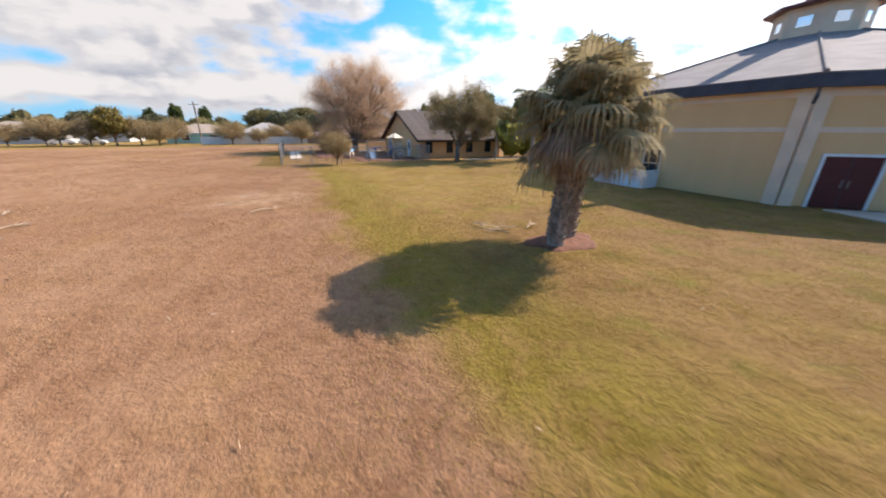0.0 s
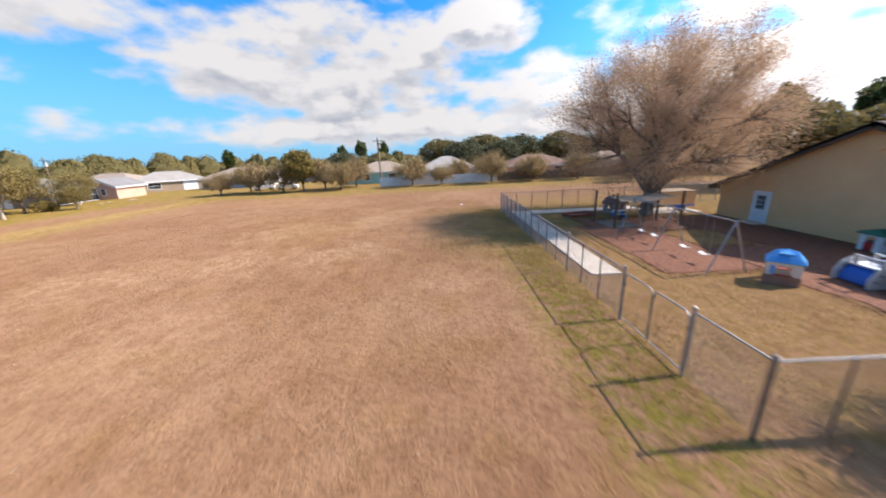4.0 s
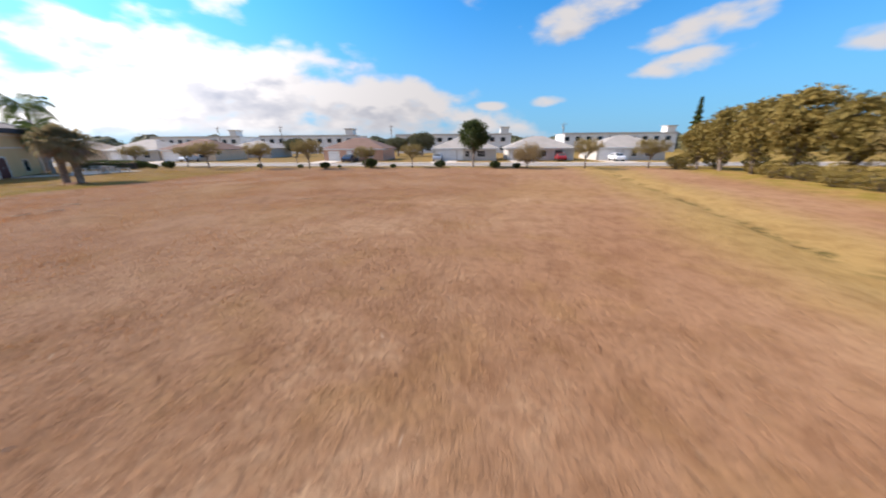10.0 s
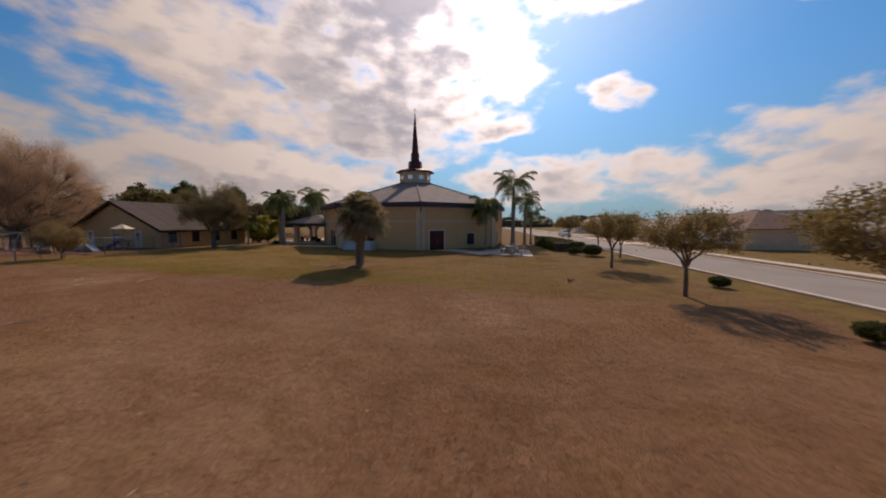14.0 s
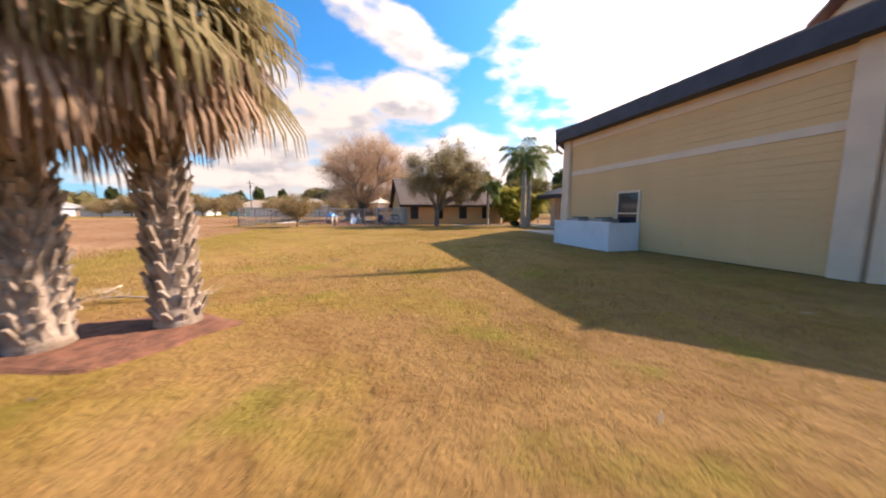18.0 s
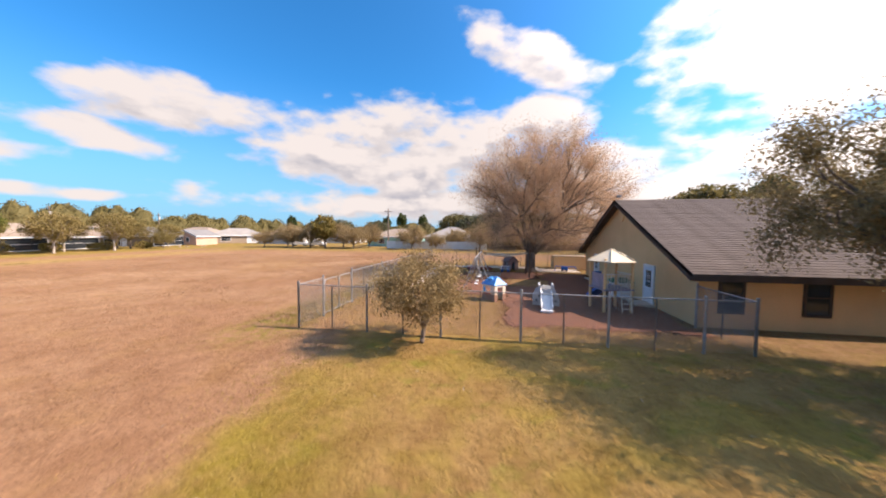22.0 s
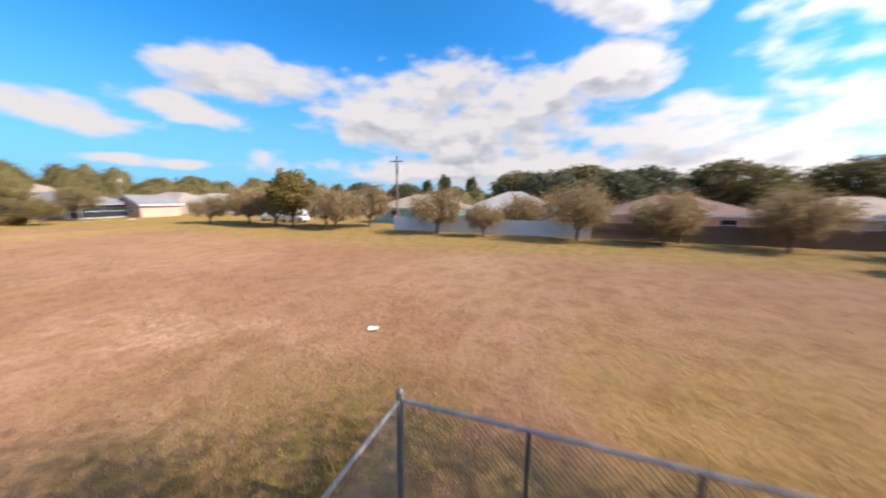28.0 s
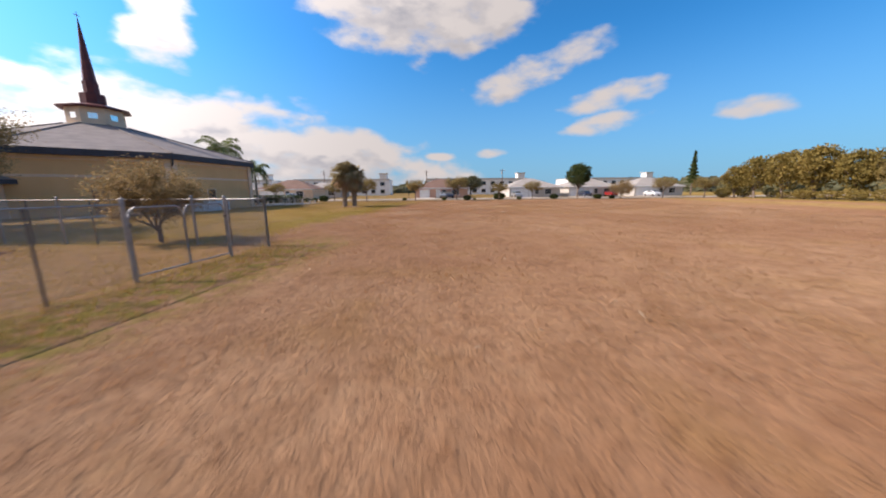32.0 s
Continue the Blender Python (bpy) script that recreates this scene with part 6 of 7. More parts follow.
def pole(at, h, label, lamp=False):
    p = thing("utility_pole", label, "utility pole", at, group="utility poles")
    part("post", tube([(0, 0, -0.2), (0, 0, h)], [0.16, 0.11], 8), WOOD, p)
    part("crossarm", box(-0.9, 0.9, -0.05, 0.05, h - 0.7, h - 0.58), WOOD, p)
    for u in (-0.8, 0, 0.8):
        part("insulator", tube([(u, 0, h - 0.58), (u, 0, h - 0.4)], 0.04, 6), LGREY, p)
    part("transformer", tube([(0.28, 0, h - 2.0), (0.28, 0, h - 1.2)], 0.2, 10), LGREY, p)
    return p


pole((-20.4, 97.4, 0), 9.3, "grey wooden utility pole behind the white fence")
pole((34.0, 96.5, 0), 9.8, "grey wooden utility pole behind the wooden fence")
for s, off in ((66, -62), (-30, -58), (-60, -60), (0, -64), (40, -60)):
    x, y = along(s, off)
    pole((x, y, 0), 10.0, "utility pole far behind the houses")
pole((-92.0, 80.0, 0), 9.0, "utility pole behind the western houses")
pole((-95.0, 105.0, 0), 9.0, "utility pole behind the western houses")

# ---- fences along the north side ----
vf = thing("vinyl_fence", "white vinyl privacy fence with posts", "fence", (-20.45, 96.7, 0))
NV = 10
for i in range(NV):
    a = i * 2.3
    part("panel", box(a + 0.07, a + 2.23, -0.03, 0.03, 0.06, 1.62), VINYL, vf)
    part("rail", box(a + 0.07, a + 2.23, -0.045, 0.045, 1.62, 1.72), VINYL, vf)
for i in range(NV + 1):
    p = part("post", box(i * 2.3 - 0.065, i * 2.3 + 0.065, -0.065, 0.065, -0.1, 1.8), VINYL, vf)
wf = thing("wooden_fence", "weathered grey-brown board fence behind the field", "fence", (2.7, 96.9, 0))
pk = box(0.01, 0.135, -0.015, 0.015, 0.03, 1.75)
first = None
for i in range(290):
    if first is None:
        first = part("board", pk, WOOD, wf)
    else:
        again("board", first, wf, pose(i * 0.142, 0, 0.02 * math.sin(i * 12.9)))
for z in (0.4, 1.35):
    part("rail", box(0, 41.2, 0.015, 0.06, z, z + 0.09), WOOD, wf)


# ---- playground fence ----
FX, FY0, FY1, FE = -2.7, 37.7, 63.4, 13.0
FH = 1.72


def chain_run(parent, a, b, every=4):
    """Posts, rails and woven wire from a to b."""
    a, b = Vector((*a, 0)), Vector((*b, 0))
    L = (b - a).length
    n = max(1, round(L / 1.46))
    rot = math.degrees(math.atan2(b.y - a.y, b.x - a.x))
    M = pose(a.x, a.y, 0, 0, 0, rot)
    for i in range(n + 1):
        big = i % every == 0 or i == n
        p = part("post", tube([(L * i / n, 0, -0.1), (L * i / n, 0, FH + (0.07 if big else -0.02))], 0.045 if big else 0.024, 8), STEEL if big else DARKSTEEL, parent)
        p.matrix_basis = M
        if big:
            cp = part("post_cap", tube([(L * i / n, 0, FH + 0.07), (L * i / n, 0, FH + 0.10), (L * i / n, 0, FH + 0.12)], [0.052, 0.048, 0.015], 8), STEEL, p)
    r = part("top_rail", tube([(0, 0, FH - 0.02), (L, 0, FH - 0.02)], 0.022, 6), STEEL, parent)
    r.matrix_basis = M
    step, h, w = 0.075, FH - 0.09, 0.0036
    V, F = [], []
    k = int((L + h) / step)
    for s in (-1, 1):
        for i in range(k):
            x0 = i * step - (0 if s < 0 else h)
            p0, p1 = (x0, 0.05), (x0 + s * h, 0.05 + h)
            if s < 0:
                p0, p1 = (x0, 0.05), (x0 - h, 0.05 + h)
            lo, hi = p0, p1
            t0, t1 = 0.0, 1.0
            dx = hi[0] - lo[0]
            ta, tb = sorted(((0 - lo[0]) / dx, (L - lo[0]) / dx))
            t0, t1 = max(0, ta), min(1, tb)
            if t1 - t0 < 0.02:
                continue
            q0 = (lo[0] + dx * t0, lo[1] + h * t0)
            q1 = (lo[0] + dx * t1, lo[1] + h * t1)
            m = len(V)
            y = 0.03 * 0.1 * s
            V += [(q0[0] - w, y, q0[1]), (q0[0] + w, y, q0[1]), (q0[0], y + 0.004, q0[1]), (q1[0] - w, y, q1[1]), (q1[0] + w, y, q1[1]), (q1[0], y + 0.004, q1[1])]
            F += [(m, m + 1, m + 4, m + 3), (m + 1, m + 2, m + 5, m + 4), (m + 2, m, m + 3, m + 5)]
    wire = part("chain_link", quads("chain_link", V, F), STEEL, parent)
    wire.matrix_basis = M
    wire["kind"] = "stuff"


fence = thing("chain_link_fence", "grey chain-link fence round the playground", "fence", (0, 0, 0))
chain_run(fence, (FX, FY0), (FX, 39.5))
chain_run(fence, (FX, 42.3), (FX, FY1), 3)
chain_run(fence, (FX, FY1), (FE + 5.0, FY1))
chain_run(fence, (FX, FY0), (FE, FY0), 2)
chain_run(fence, (FE, FY0), (FE, 40.72))
# double gate
gate = thing("chain_link_gate", "closed double chain-link gate with rounded corners", "gate", (FX, 39.5, 0), 90)
for i in range(2):
    x0, x1 = 0.07 + i * 1.35, 1.38 + i * 1.35
    pts = [(x0, 0, 0.1), (x0, 0, 1.4), (x0 + 0.05, 0, 1.55), (x0 + 0.15, 0, 1.62), (x1 - 0.15, 0, 1.62), (x1 - 0.05, 0, 1.55), (x1, 0, 1.4), (x1, 0, 0.1), (x0, 0, 0.1)]
    lf = part("gate_leaf", tube(pts, 0.022, 6), STEEL, gate)
    V, F = [], []
    for s in (-1, 1):
        for k in range(34):
            z = 0.1 + k * 0.075 - (1.02 if s > 0 else 0)
            za, zb = z, z + s * 1.02
            ta, tb = 0.0, 1.0
            lo2, hi2 = min(za, zb), max(za, zb)
            u0, u1 = x0 + 0.02, x1 - 0.02
            def cut(zq):
                return u0 + (u1 - u0) * (zq - za) / (zb - za)
            c0, c1 = max(lo2, 0.12), min(hi2, 1.6)
            if c1 - c0 < 0.03:
                continue
            xa, xb = cut(c0), cut(c1)
            m = len(V)
            V += [(xa - 0.003, 0, c0), (xa + 0.003, 0, c0), (xb + 0.003, 0, c1), (xb - 0.003, 0, c1)]
            F.append((m, m + 1, m + 2, m + 3))
    part("gate_mesh", quads("gate_mesh", V, F), STEEL, lf)
    part("hinge", box(x0 - 0.03 if i == 0 else x1 - 0.03, x0 + 0.03 if i == 0 else x1 + 0.03, -0.03, 0.03, 1.2, 1.28), DARKSTEEL, lf)

# ---- playground ground: concrete strip, mulch, slab ----
for nm, b, lab in (("path_strip", (-1.85, -0.5, 46.1, 61.1), "pale concrete path along the fence"), ("path_cross", (-1.85, 9.4, 61.1, 62.55), "pale concrete path along the far fence"), ("path_slab", (9.0, 13.0, 58.6, 61.09), "concrete slab by the school building")):
    L = b[3] - b[2] if nm == "path_strip" else b[1] - b[0]
    o = thing(nm, lab, "path", kind="structure")
    k = max(1, round(L / 3.7))
    for i in range(k):
        if nm == "path_strip":
            part("slab", box(b[0], b[1], b[2] + L * i / k + 0.008, b[2] + L * (i + 1) / k - 0.008, -0.1, 0.035, 0.01), CONCRETE, o)
        else:
            part("slab", box(b[0] + L * i / k + 0.008, b[0] + L * (i + 1) / k - 0.008, b[2] + 0.01, b[3], -0.1, 0.035, 0.01), CONCRETE, o)


def patch(name, x0, x1, y0, y1, label, seed, z=0.02, jag=0.35):
    rng = np.random.default_rng(seed)
    ring = []
    for (ax, ay), (bx, by) in (((x0, y0), (x1, y0)), ((x1, y0), (x1, y1)), ((x1, y1), (x0, y1)), ((x0, y1), (x0, y0))):
        for k in range(44):
            t = k / 44
            ring.append((ax + (bx - ax) * t + rng.normal() * 0.05 + jag * 0.4 * math.sin(t * 17 + seed), ay + (by - ay) * t + rng.normal() * 0.05 + jag * 0.4 * math.sin(t * 13 + 2 * seed)))
    return tagged(part(name, mound(ring, -0.06, z, 0.03), MULCH), label, "mulch", kind="structure")


patch("mulch_swings", 1.35, 5.6, 45.8, 55.4, "red-brown mulch under the swings", 1, 0.006, 0.1)
patch("mulch_tower", 5.4, 12.9, 39.6, 49.4, "red-brown mulch round the play tower", 2, 0.011, 0.5)
patch("mulch_wall", 8.8, 12.95, 49.0, 57.5, "dark mulch along the school wall", 3, 0.015, 0.5)
patch("mulch_tree", 2.2, 8.6, 53.2, 57.6, "red-brown mulch under the shade roof", 4, 0.019, 0.4)
rngc = np.random.default_rng(55)
chips = []
for x0, x1, y0, y1 in ((1.35, 5.6, 45.8, 55.4), (5.4, 12.9, 39.6, 49.4), (2.2, 8.6, 53.2, 57.6)):
    for ax, ay, bx, by in ((x0, y0, x1, y0), (x1, y0, x1, y1), (x1, y1, x0, y1), (x0, y1, x0, y0)):
        m = int(120 * math.hypot(bx - ax, by - ay))
        t = rngc.random(m)
        chips.append(np.stack([ax + (bx - ax) * t + rngc.normal(size=m) * 0.24, ay + (by - ay) * t + rngc.normal(size=m) * 0.24, np.full(m, 0.004)], 1))
chips = np.concatenate(chips)
chips = chips[chips[:, 0] < 12.9]
tagged(part("mulch_chips", leaf_cloud("mulch_chips", chips, 0.032, rngc, 2.0), MULCH), "loose red-brown mulch chips at the edges of the beds", "mulch", kind="stuff")
# ---- swings ----
sw = thing("swing_set", "grey steel swing set with white seats", "swing set", (3.67, 0, 0))
SH = 2.25
for y in (45.65, 49.2, 52.7):
    for s in (-1, 1):
        part("leg", tube([(s * 0.86, y, -0.05), (0, y, SH)], 0.032, 8), STEEL, sw)
part("top_beam", tube([(0, 45.6, SH), (0, 52.75, SH)], 0.036, 8), STEEL, sw)
for y in (46.9, 48.1, 50.4, 51.6):
    st = part("seat", slab([(-0.1, y - 0.26, 0.52), (0.1, y - 0.26, 0.52), (0.1, y, 0.46), (-0.1, y, 0.46)], 0.02), WHITE, sw, "white belt seat")
    slab2 = part("seat_half", slab([(-0.1, y, 0.46), (0.1, y, 0.46), (0.1, y + 0.26, 0.52), (-0.1, y + 0.26, 0.52)], 0.02), WHITE, st)
    for s in (-1, 1):
        part("chain", tube([(0, y + s * 0.26, 0.52), (0, y + s * 0.2, SH)], 0.008, 5), STEEL, sw)


def playhouse(at, rz, w, d, h, wall, roof, label, rise=0.45, ov=0.12):
    o = thing("playhouse", label, "playhouse", at, rz)
    t = 0.05
    hw, hd = w / 2, d / 2
    for s in (-1, 1):
        # long walls with a window hole
        for b in ((-hw, -0.22, 0, h), (0.22, hw, 0, h), (-0.22, 0.22, 0, h * 0.42), (-0.22, 0.22, h * 0.78, h)):
            part("wall", box(b[0], b[1], s * hd - t / 2, s * hd + t / 2, b[2], b[3], 0.008), wall, o)
        for b in ((-hd + t / 2, -0.2, 0, h), (0.2, hd - t / 2, 0, h), (-0.2, 0.2, h * 0.8, h)):
            part("wall", box(s * hw - t / 2, s * hw + t / 2, b[0], b[1], b[2], b[3], 0.008), wall, o)
        part("roof", slab([(-hw - ov, s * (hd + ov), h - 0.05), (hw + ov, s * (hd + ov), h - 0.05), (hw * 0.55, 0, h + rise), (-hw * 0.55, 0, h + rise)], 0.05), roof, o)
        part("roof", slab([(s * (hw + ov), -hd - ov, h - 0.05), (s * (hw + ov), hd + ov, h - 0.05), (s * hw * 0.55, 0, h + rise)], 0.05), roof, o)
        part("shutter", box(-0.36, -0.23, s * (hd + 0.035) - 0.012, s * (hd + 0.035) + 0.012, h * 0.42, h * 0.78), roof, o)
        part("window_sill", box(-0.26, 0.26, s * (hd + 0.05) - 0.05, s * (hd + 0.05) + 0.05, h * 0.40, h * 0.44), RED, o)
    for i in range(6):
        f = (i + 1) / 7
        e = (hw + ov) * (1 - f) + hw * 0.55 * f - 0.01
        for s in (-1, 1):
            part("roof_ridge", tube([(-e, s * (hd + ov) * (1 - f), h - 0.03 + (rise + 0.05) * f), (e, s * (hd + ov) * (1 - f), h - 0.03 + (rise + 0.05) * f)], 0.012, 5), roof, o)
    return o


ph = playhouse((4.85, 44.55, 0), -46, 0.95, 0.82, 0.95, BEIGE, SKYBLUE, "beige plastic playhouse with a light blue roof and red sills", 0.36, 0.08)
for s in (-1, 1):
    part("base_band", box(-0.50, 0.50, s * 0.44 - 0.012, s * 0.44 + 0.012, 0, 0.36, 0.006), BROWNBASE, ph, "brown lower wall")
    for a, b in ((-0.42, -0.2), (0.2, 0.42)):
        part("base_band", box(s * 0.505 - 0.012, s * 0.505 + 0.012, a, b, 0, 0.36, 0.006), BROWNBASE, ph)
    part("dormer", slab([(-0.2, s * 0.34, 1.22), (0.2, s * 0.34, 1.22), (0.0, s * 0.12, 1.33)], 0.1), SKYBLUE, ph)
gp = playhouse((12.5, 47.4, 0.03), -6, 1.0, 0.85, 0.9, WHITE, GREEN, "white plastic playhouse with a green roof against the wall", 0.16, 0.14)
part("half_door", box(-0.535, -0.51, -0.19, 0.19, 0.02, 0.45, 0.006), RED, gp, "red half door")
# faded gabled playhouse under the tree
gh = thing("playhouse", "faded mauve plastic playhouse with a gabled roof under the tree", "playhouse", (6.35, 59.85, 0), -68)
for s in (-1, 1):
    for b in ((-0.65, -0.2, 0, 0.95), (0.2, 0.65, 0, 0.95), (-0.2, 0.2, 0, 0.42), (-0.2, 0.2, 0.76, 0.95)):
        part("wall", box(b[0], b[1], s * 0.55 - 0.025, s * 0.55 + 0.025, b[2], b[3], 0.008), ROSY, gh)
    part("shutter", box(-0.34, -0.21, s * 0.59 - 0.012, s * 0.59 + 0.012, 0.42, 0.76), UMBER, gh)
    part("window_shelf", box(-0.3, 0.3, s * 0.64 - 0.07, s * 0.64 + 0.07, 0.37, 0.42, 0.01), ROSY, gh)
    part("roof", slab([(-0.78, s * 0.7, 0.84), (0.78, s * 0.7, 0.84), (0.78, 0, 1.42), (-0.78, 0, 1.42)], 0.05), UMBER, gh)
    for k in range(5):
        f = (k + 0.7) / 5.5
        part("roof_ridge", tube([(-0.77, s * 0.7 * (1 - f), 0.86 + 0.58 * f), (0.77, s * 0.7 * (1 - f), 0.86 + 0.58 * f)], 0.012, 5), UMBER, gh)
    ge = bmesh.new()
    ring = [(-0.53, 0), (-0.2, 0), (-0.2, 0.62), (-0.12, 0.76), (0.0, 0.82), (0.12, 0.76), (0.2, 0.62), (0.2, 0), (0.53, 0), (0.53, 0.95), (0.0, 1.36), (-0.53, 0.95)]
    lo = [ge.verts.new((s * 0.62, y, z)) for y, z in ring]
    hi = [ge.verts.new((s * 0.67, y, z)) for y, z in ring]
    for k in range(len(ring)):
        ge.faces.new((lo[k], lo[(k + 1) % len(ring)], hi[(k + 1) % len(ring)], hi[k]))
    ge.faces.new(lo)
    ge.faces.new(hi[::-1])
    bmesh.ops.recalc_face_normals(ge, faces=ge.faces)
    part("gable_wall", ge, ROSY, gh, "gabled end wall with an arched doorway")
part("chimney", box(-0.42, -0.26, 0.1, 0.24, 1.2, 1.55, 0.015), UMBER, gh)

# toddler climber: two scalloped end walls, a blue tunnel between, a slide at one end
cl = thing("toddler_climber", "grey plastic climber with a blue tunnel and white slide", "climber", (7.6, 44.0, 0.03), -6, scale=0.94)
tn = bmesh.new()
N = 16
for r0 in (0.56, 0.5):
    for y in (-0.56, 0.56):
        for k in range(N + 1):
            a = math.pi * k / N
            tn.verts.new((r0 * math.cos(a), y, 0.04 + r0 * 1.12 * math.sin(a)))
tn.verts.ensure_lookup_table()
M1 = N + 1
for k in range(N):
    for a, b in ((0, M1), (2 * M1, 3 * M1), (0, 2 * M1), (M1, 3 * M1)):
        tn.faces.new([tn.verts[q] for q in (a + k, a + k + 1, b + k + 1, b + k)])
bmesh.ops.recalc_face_normals(tn, faces=tn.faces)
part("tunnel", tn, BLUE, cl, "blue arched tunnel", smooth=False)


def scalloped(y, out, top):
    """An upright wall with a scalloped curved edge."""
    bm = bmesh.new()
    ring = [(-0.72, 0.0)]
    for k in range(25):
        a = math.pi * (1 - k / 24)
        r = 0.70 + 0.035 * abs(math.sin(k * math.pi / 4))
        ring.append((r * math.cos(a), 0.05 + top * r / 0.70 * math.sin(a) ** 0.8))
    ring.append((0.72, 0.0))
    lo = [bm.verts.new((x, y, z)) for x, z in ring]
    hi = [bm.verts.new((x, y + out, z)) for x, z in ring]
    n = len(ring)
    for i in range(n):
        bm.faces.new((lo[i], lo[(i + 1) % n], hi[(i + 1) % n], hi[i]))
    bm.faces.new(lo)
    bm.faces.new(hi[::-1])
    bmesh.ops.recalc_face_normals(bm, faces=bm.faces)
    return bm


for y in (-0.66, 0.58):
    w = part("end_wall", scalloped(y, 0.09, 0.86), LGREY, cl, "grey scalloped end wall with round holes")
    for k in range(6):
        a = math.pi * (0.1 + 0.16 * k)
        part("climbing_hole", tube([(0.52 * math.cos(a), y - 0.004, 0.08 + 0.62 * math.sin(a)), (0.52 * math.cos(a), y + 0.094, 0.08 + 0.62 * math.sin(a))], 0.055, 10), FASCIA, w)
part("platform", box(-0.34, 0.34, -0.56, 0.56, 0.66, 0.74, 0.02), WHITE, cl)
for x in (-0.36, 0.36):
    for y in (-0.6, 0.3):
        part("hand_post", box(x - 0.06, x + 0.06, y - 0.06, y + 0.06, 0.7, 1.14, 0.02), LGREY, cl)
    part("hand_rail", tube([(x, -0.62, 1.1), (x, 0.34, 1.1)], 0.035, 8), WHITE, cl)
sc = part("slide", slab([(-0.24, -0.66, 0.72), (0.24, -0.66, 0.72), (0.24, -2.15, 0.12), (-0.24, -2.15, 0.12)], 0.05), WHITE, cl, "white slide")
for x in (-0.27, 0.27):
    part("slide_rail", tube([(x, -0.66, 0.84), (x, -2.15, 0.22)], 0.045, 8), WHITE, sc)
part("slide_foot", box(-0.3, 0.3, -2.35, -2.1, 0.0, 0.12, 0.03), WHITE, sc)

# play tower
tw = thing("play_tower", "tan play tower with metal roof, mauve panels and blue slide", "play tower", (10.6, 43.35, 0.03), 12, scale=0.93)
for x in (-0.72, 0.72):
    for y in (-0.72, 0.72):
        part("post", box(x - 0.055, x + 0.055, y - 0.055, y + 0.055, -0.05, 2.75, 0.012), STUCCO2, tw)
part("deck", box(-0.8, 0.8, -0.8, 0.8, 1.1, 1.18, 0.01), MAUVE, tw)
R6 = [(1.28 * math.cos(math.pi / 3 * k), 1.28 * math.sin(math.pi / 3 * k)) for k in range(6)]
for k in range(6):
    a, b = R6[k], R6[(k + 1) % 6]
    part("roof_panel", slab([(*a, 2.62), (*b, 2.62), (0.0, 0.0, 3.22)], 0.03), TANROOF, tw)
    part("roof_rib", tube([(*a, 2.64), (0, 0, 3.24)], 0.022, 5), TANROOF, tw)
    part("roof_edge", tube([(*a, 2.6), (*b, 2.6)], 0.03, 6), TANROOF, tw)
part("side_panel", box(-0.70, -0.64, -0.62, 0.62, 1.2, 1.95, 0.02), MAUVE, tw)
for i in range(7):
    u = -0.55 + i * 0.18
    part("baluster", tube([(u, -0.7, 1.2), (u, -0.7, 1.95)], 0.018, 6), BEIGE, tw)
    part("baluster", tube([(0.7, u, 1.2), (0.7, u, 1.95)], 0.018, 6), BEIGE, tw)
part("rail", tube([(-0.7, -0.7, 1.95), (0.7, -0.7, 1.95), (0.7, 0.7, 1.95)], 0.026, 6), BEIGE, tw)
ld = part("ladder", tube([(0.1, -1.0, 0), (0.1, -0.8, 1.15)], 0.03, 6), BEIGE, tw)
part("ladder_rail", tube([(0.6, -1.0, 0), (0.6, -0.8, 1.15)], 0.03, 6), BEIGE, ld)
for i in range(4):
    part("rung", tube([(0.1, -0.97 + i * 0.045, 0.2 + 0.26 * i), (0.6, -0.97 + i * 0.045, 0.2 + 0.26 * i)], 0.024, 6), BEIGE, ld)
sl = part("slide", slab([(-0.1, 0.75, 1.12), (0.42, 0.75, 1.12), (0.42, 2.3, 0.24), (-0.1, 2.3, 0.24)], 0.05), BLUE, tw, "blue plastic slide")
for x in (-0.12, 0.44):
    part("slide_side", slab([(x - 0.025, 0.75, 1.26), (x + 0.025, 0.75, 1.26), (x + 0.025, 2.3, 0.38), (x - 0.025, 2.3, 0.38)], 0.18), BLUE, sl)
part("slide_exit", slab([(-0.1, 2.3, 0.24), (0.42, 2.3, 0.24), (0.42, 2.8, 0.16), (-0.1, 2.8, 0.16)], 0.05), BLUE, sl)
part("back_panel", box(-0.62, -0.16, 0.64, 0.70, 1.2, 1.95, 0.02), BLUE, tw)
step = tagged(part("door_step", box(12.2, 13.09, 44.3, 45.6, -0.05, 0.1, 0.015), CONCRETE), "pale concrete step before the school door", "step", kind="structure")
tagged(part("door_step_far", box(12.3, 13.09, 53.5, 54.7, -0.05, 0.1, 0.015), CONCRETE), "pale concrete step before the far school door", "step", kind="structure")

# shade roof over a sand tray
sd = thing("shade_shelter", "sagging tan shade roof on brown wooden posts", "shelter", (0, 0, 0))
for (x, y) in ((3.05, 56.4), (3.46, 54.3), (7.62, 56.3), (7.7, 54.0)):
    part("post", box(x - 0.06, x + 0.06, y - 0.06, y + 0.06, -0.05, 2.42, 0.01), POSTWOOD, sd)
bm = bmesh.new()
N = 12
vv = []
for i in range(N + 1):
    row = []
    for j in range(N + 1):
        u, v = i / N, j / N
        x = (3.6 + 0.28 * (1 - v)) * (1 - u) + 7.66 * u
        y = 54.42 + 2.06 * v - 0.2 * math.sin(math.pi * v) * u
        row.append(bm.verts.new((x, y, 2.02 - 0.2 * (1 - v) * (1 - u) - 0.3 * math.sin(math.pi * u) * math.sin(math.pi * (0.15 + 0.7 * v)) + 0.03 * math.sin(9 * u + 4 * v))))
    vv.append(row)
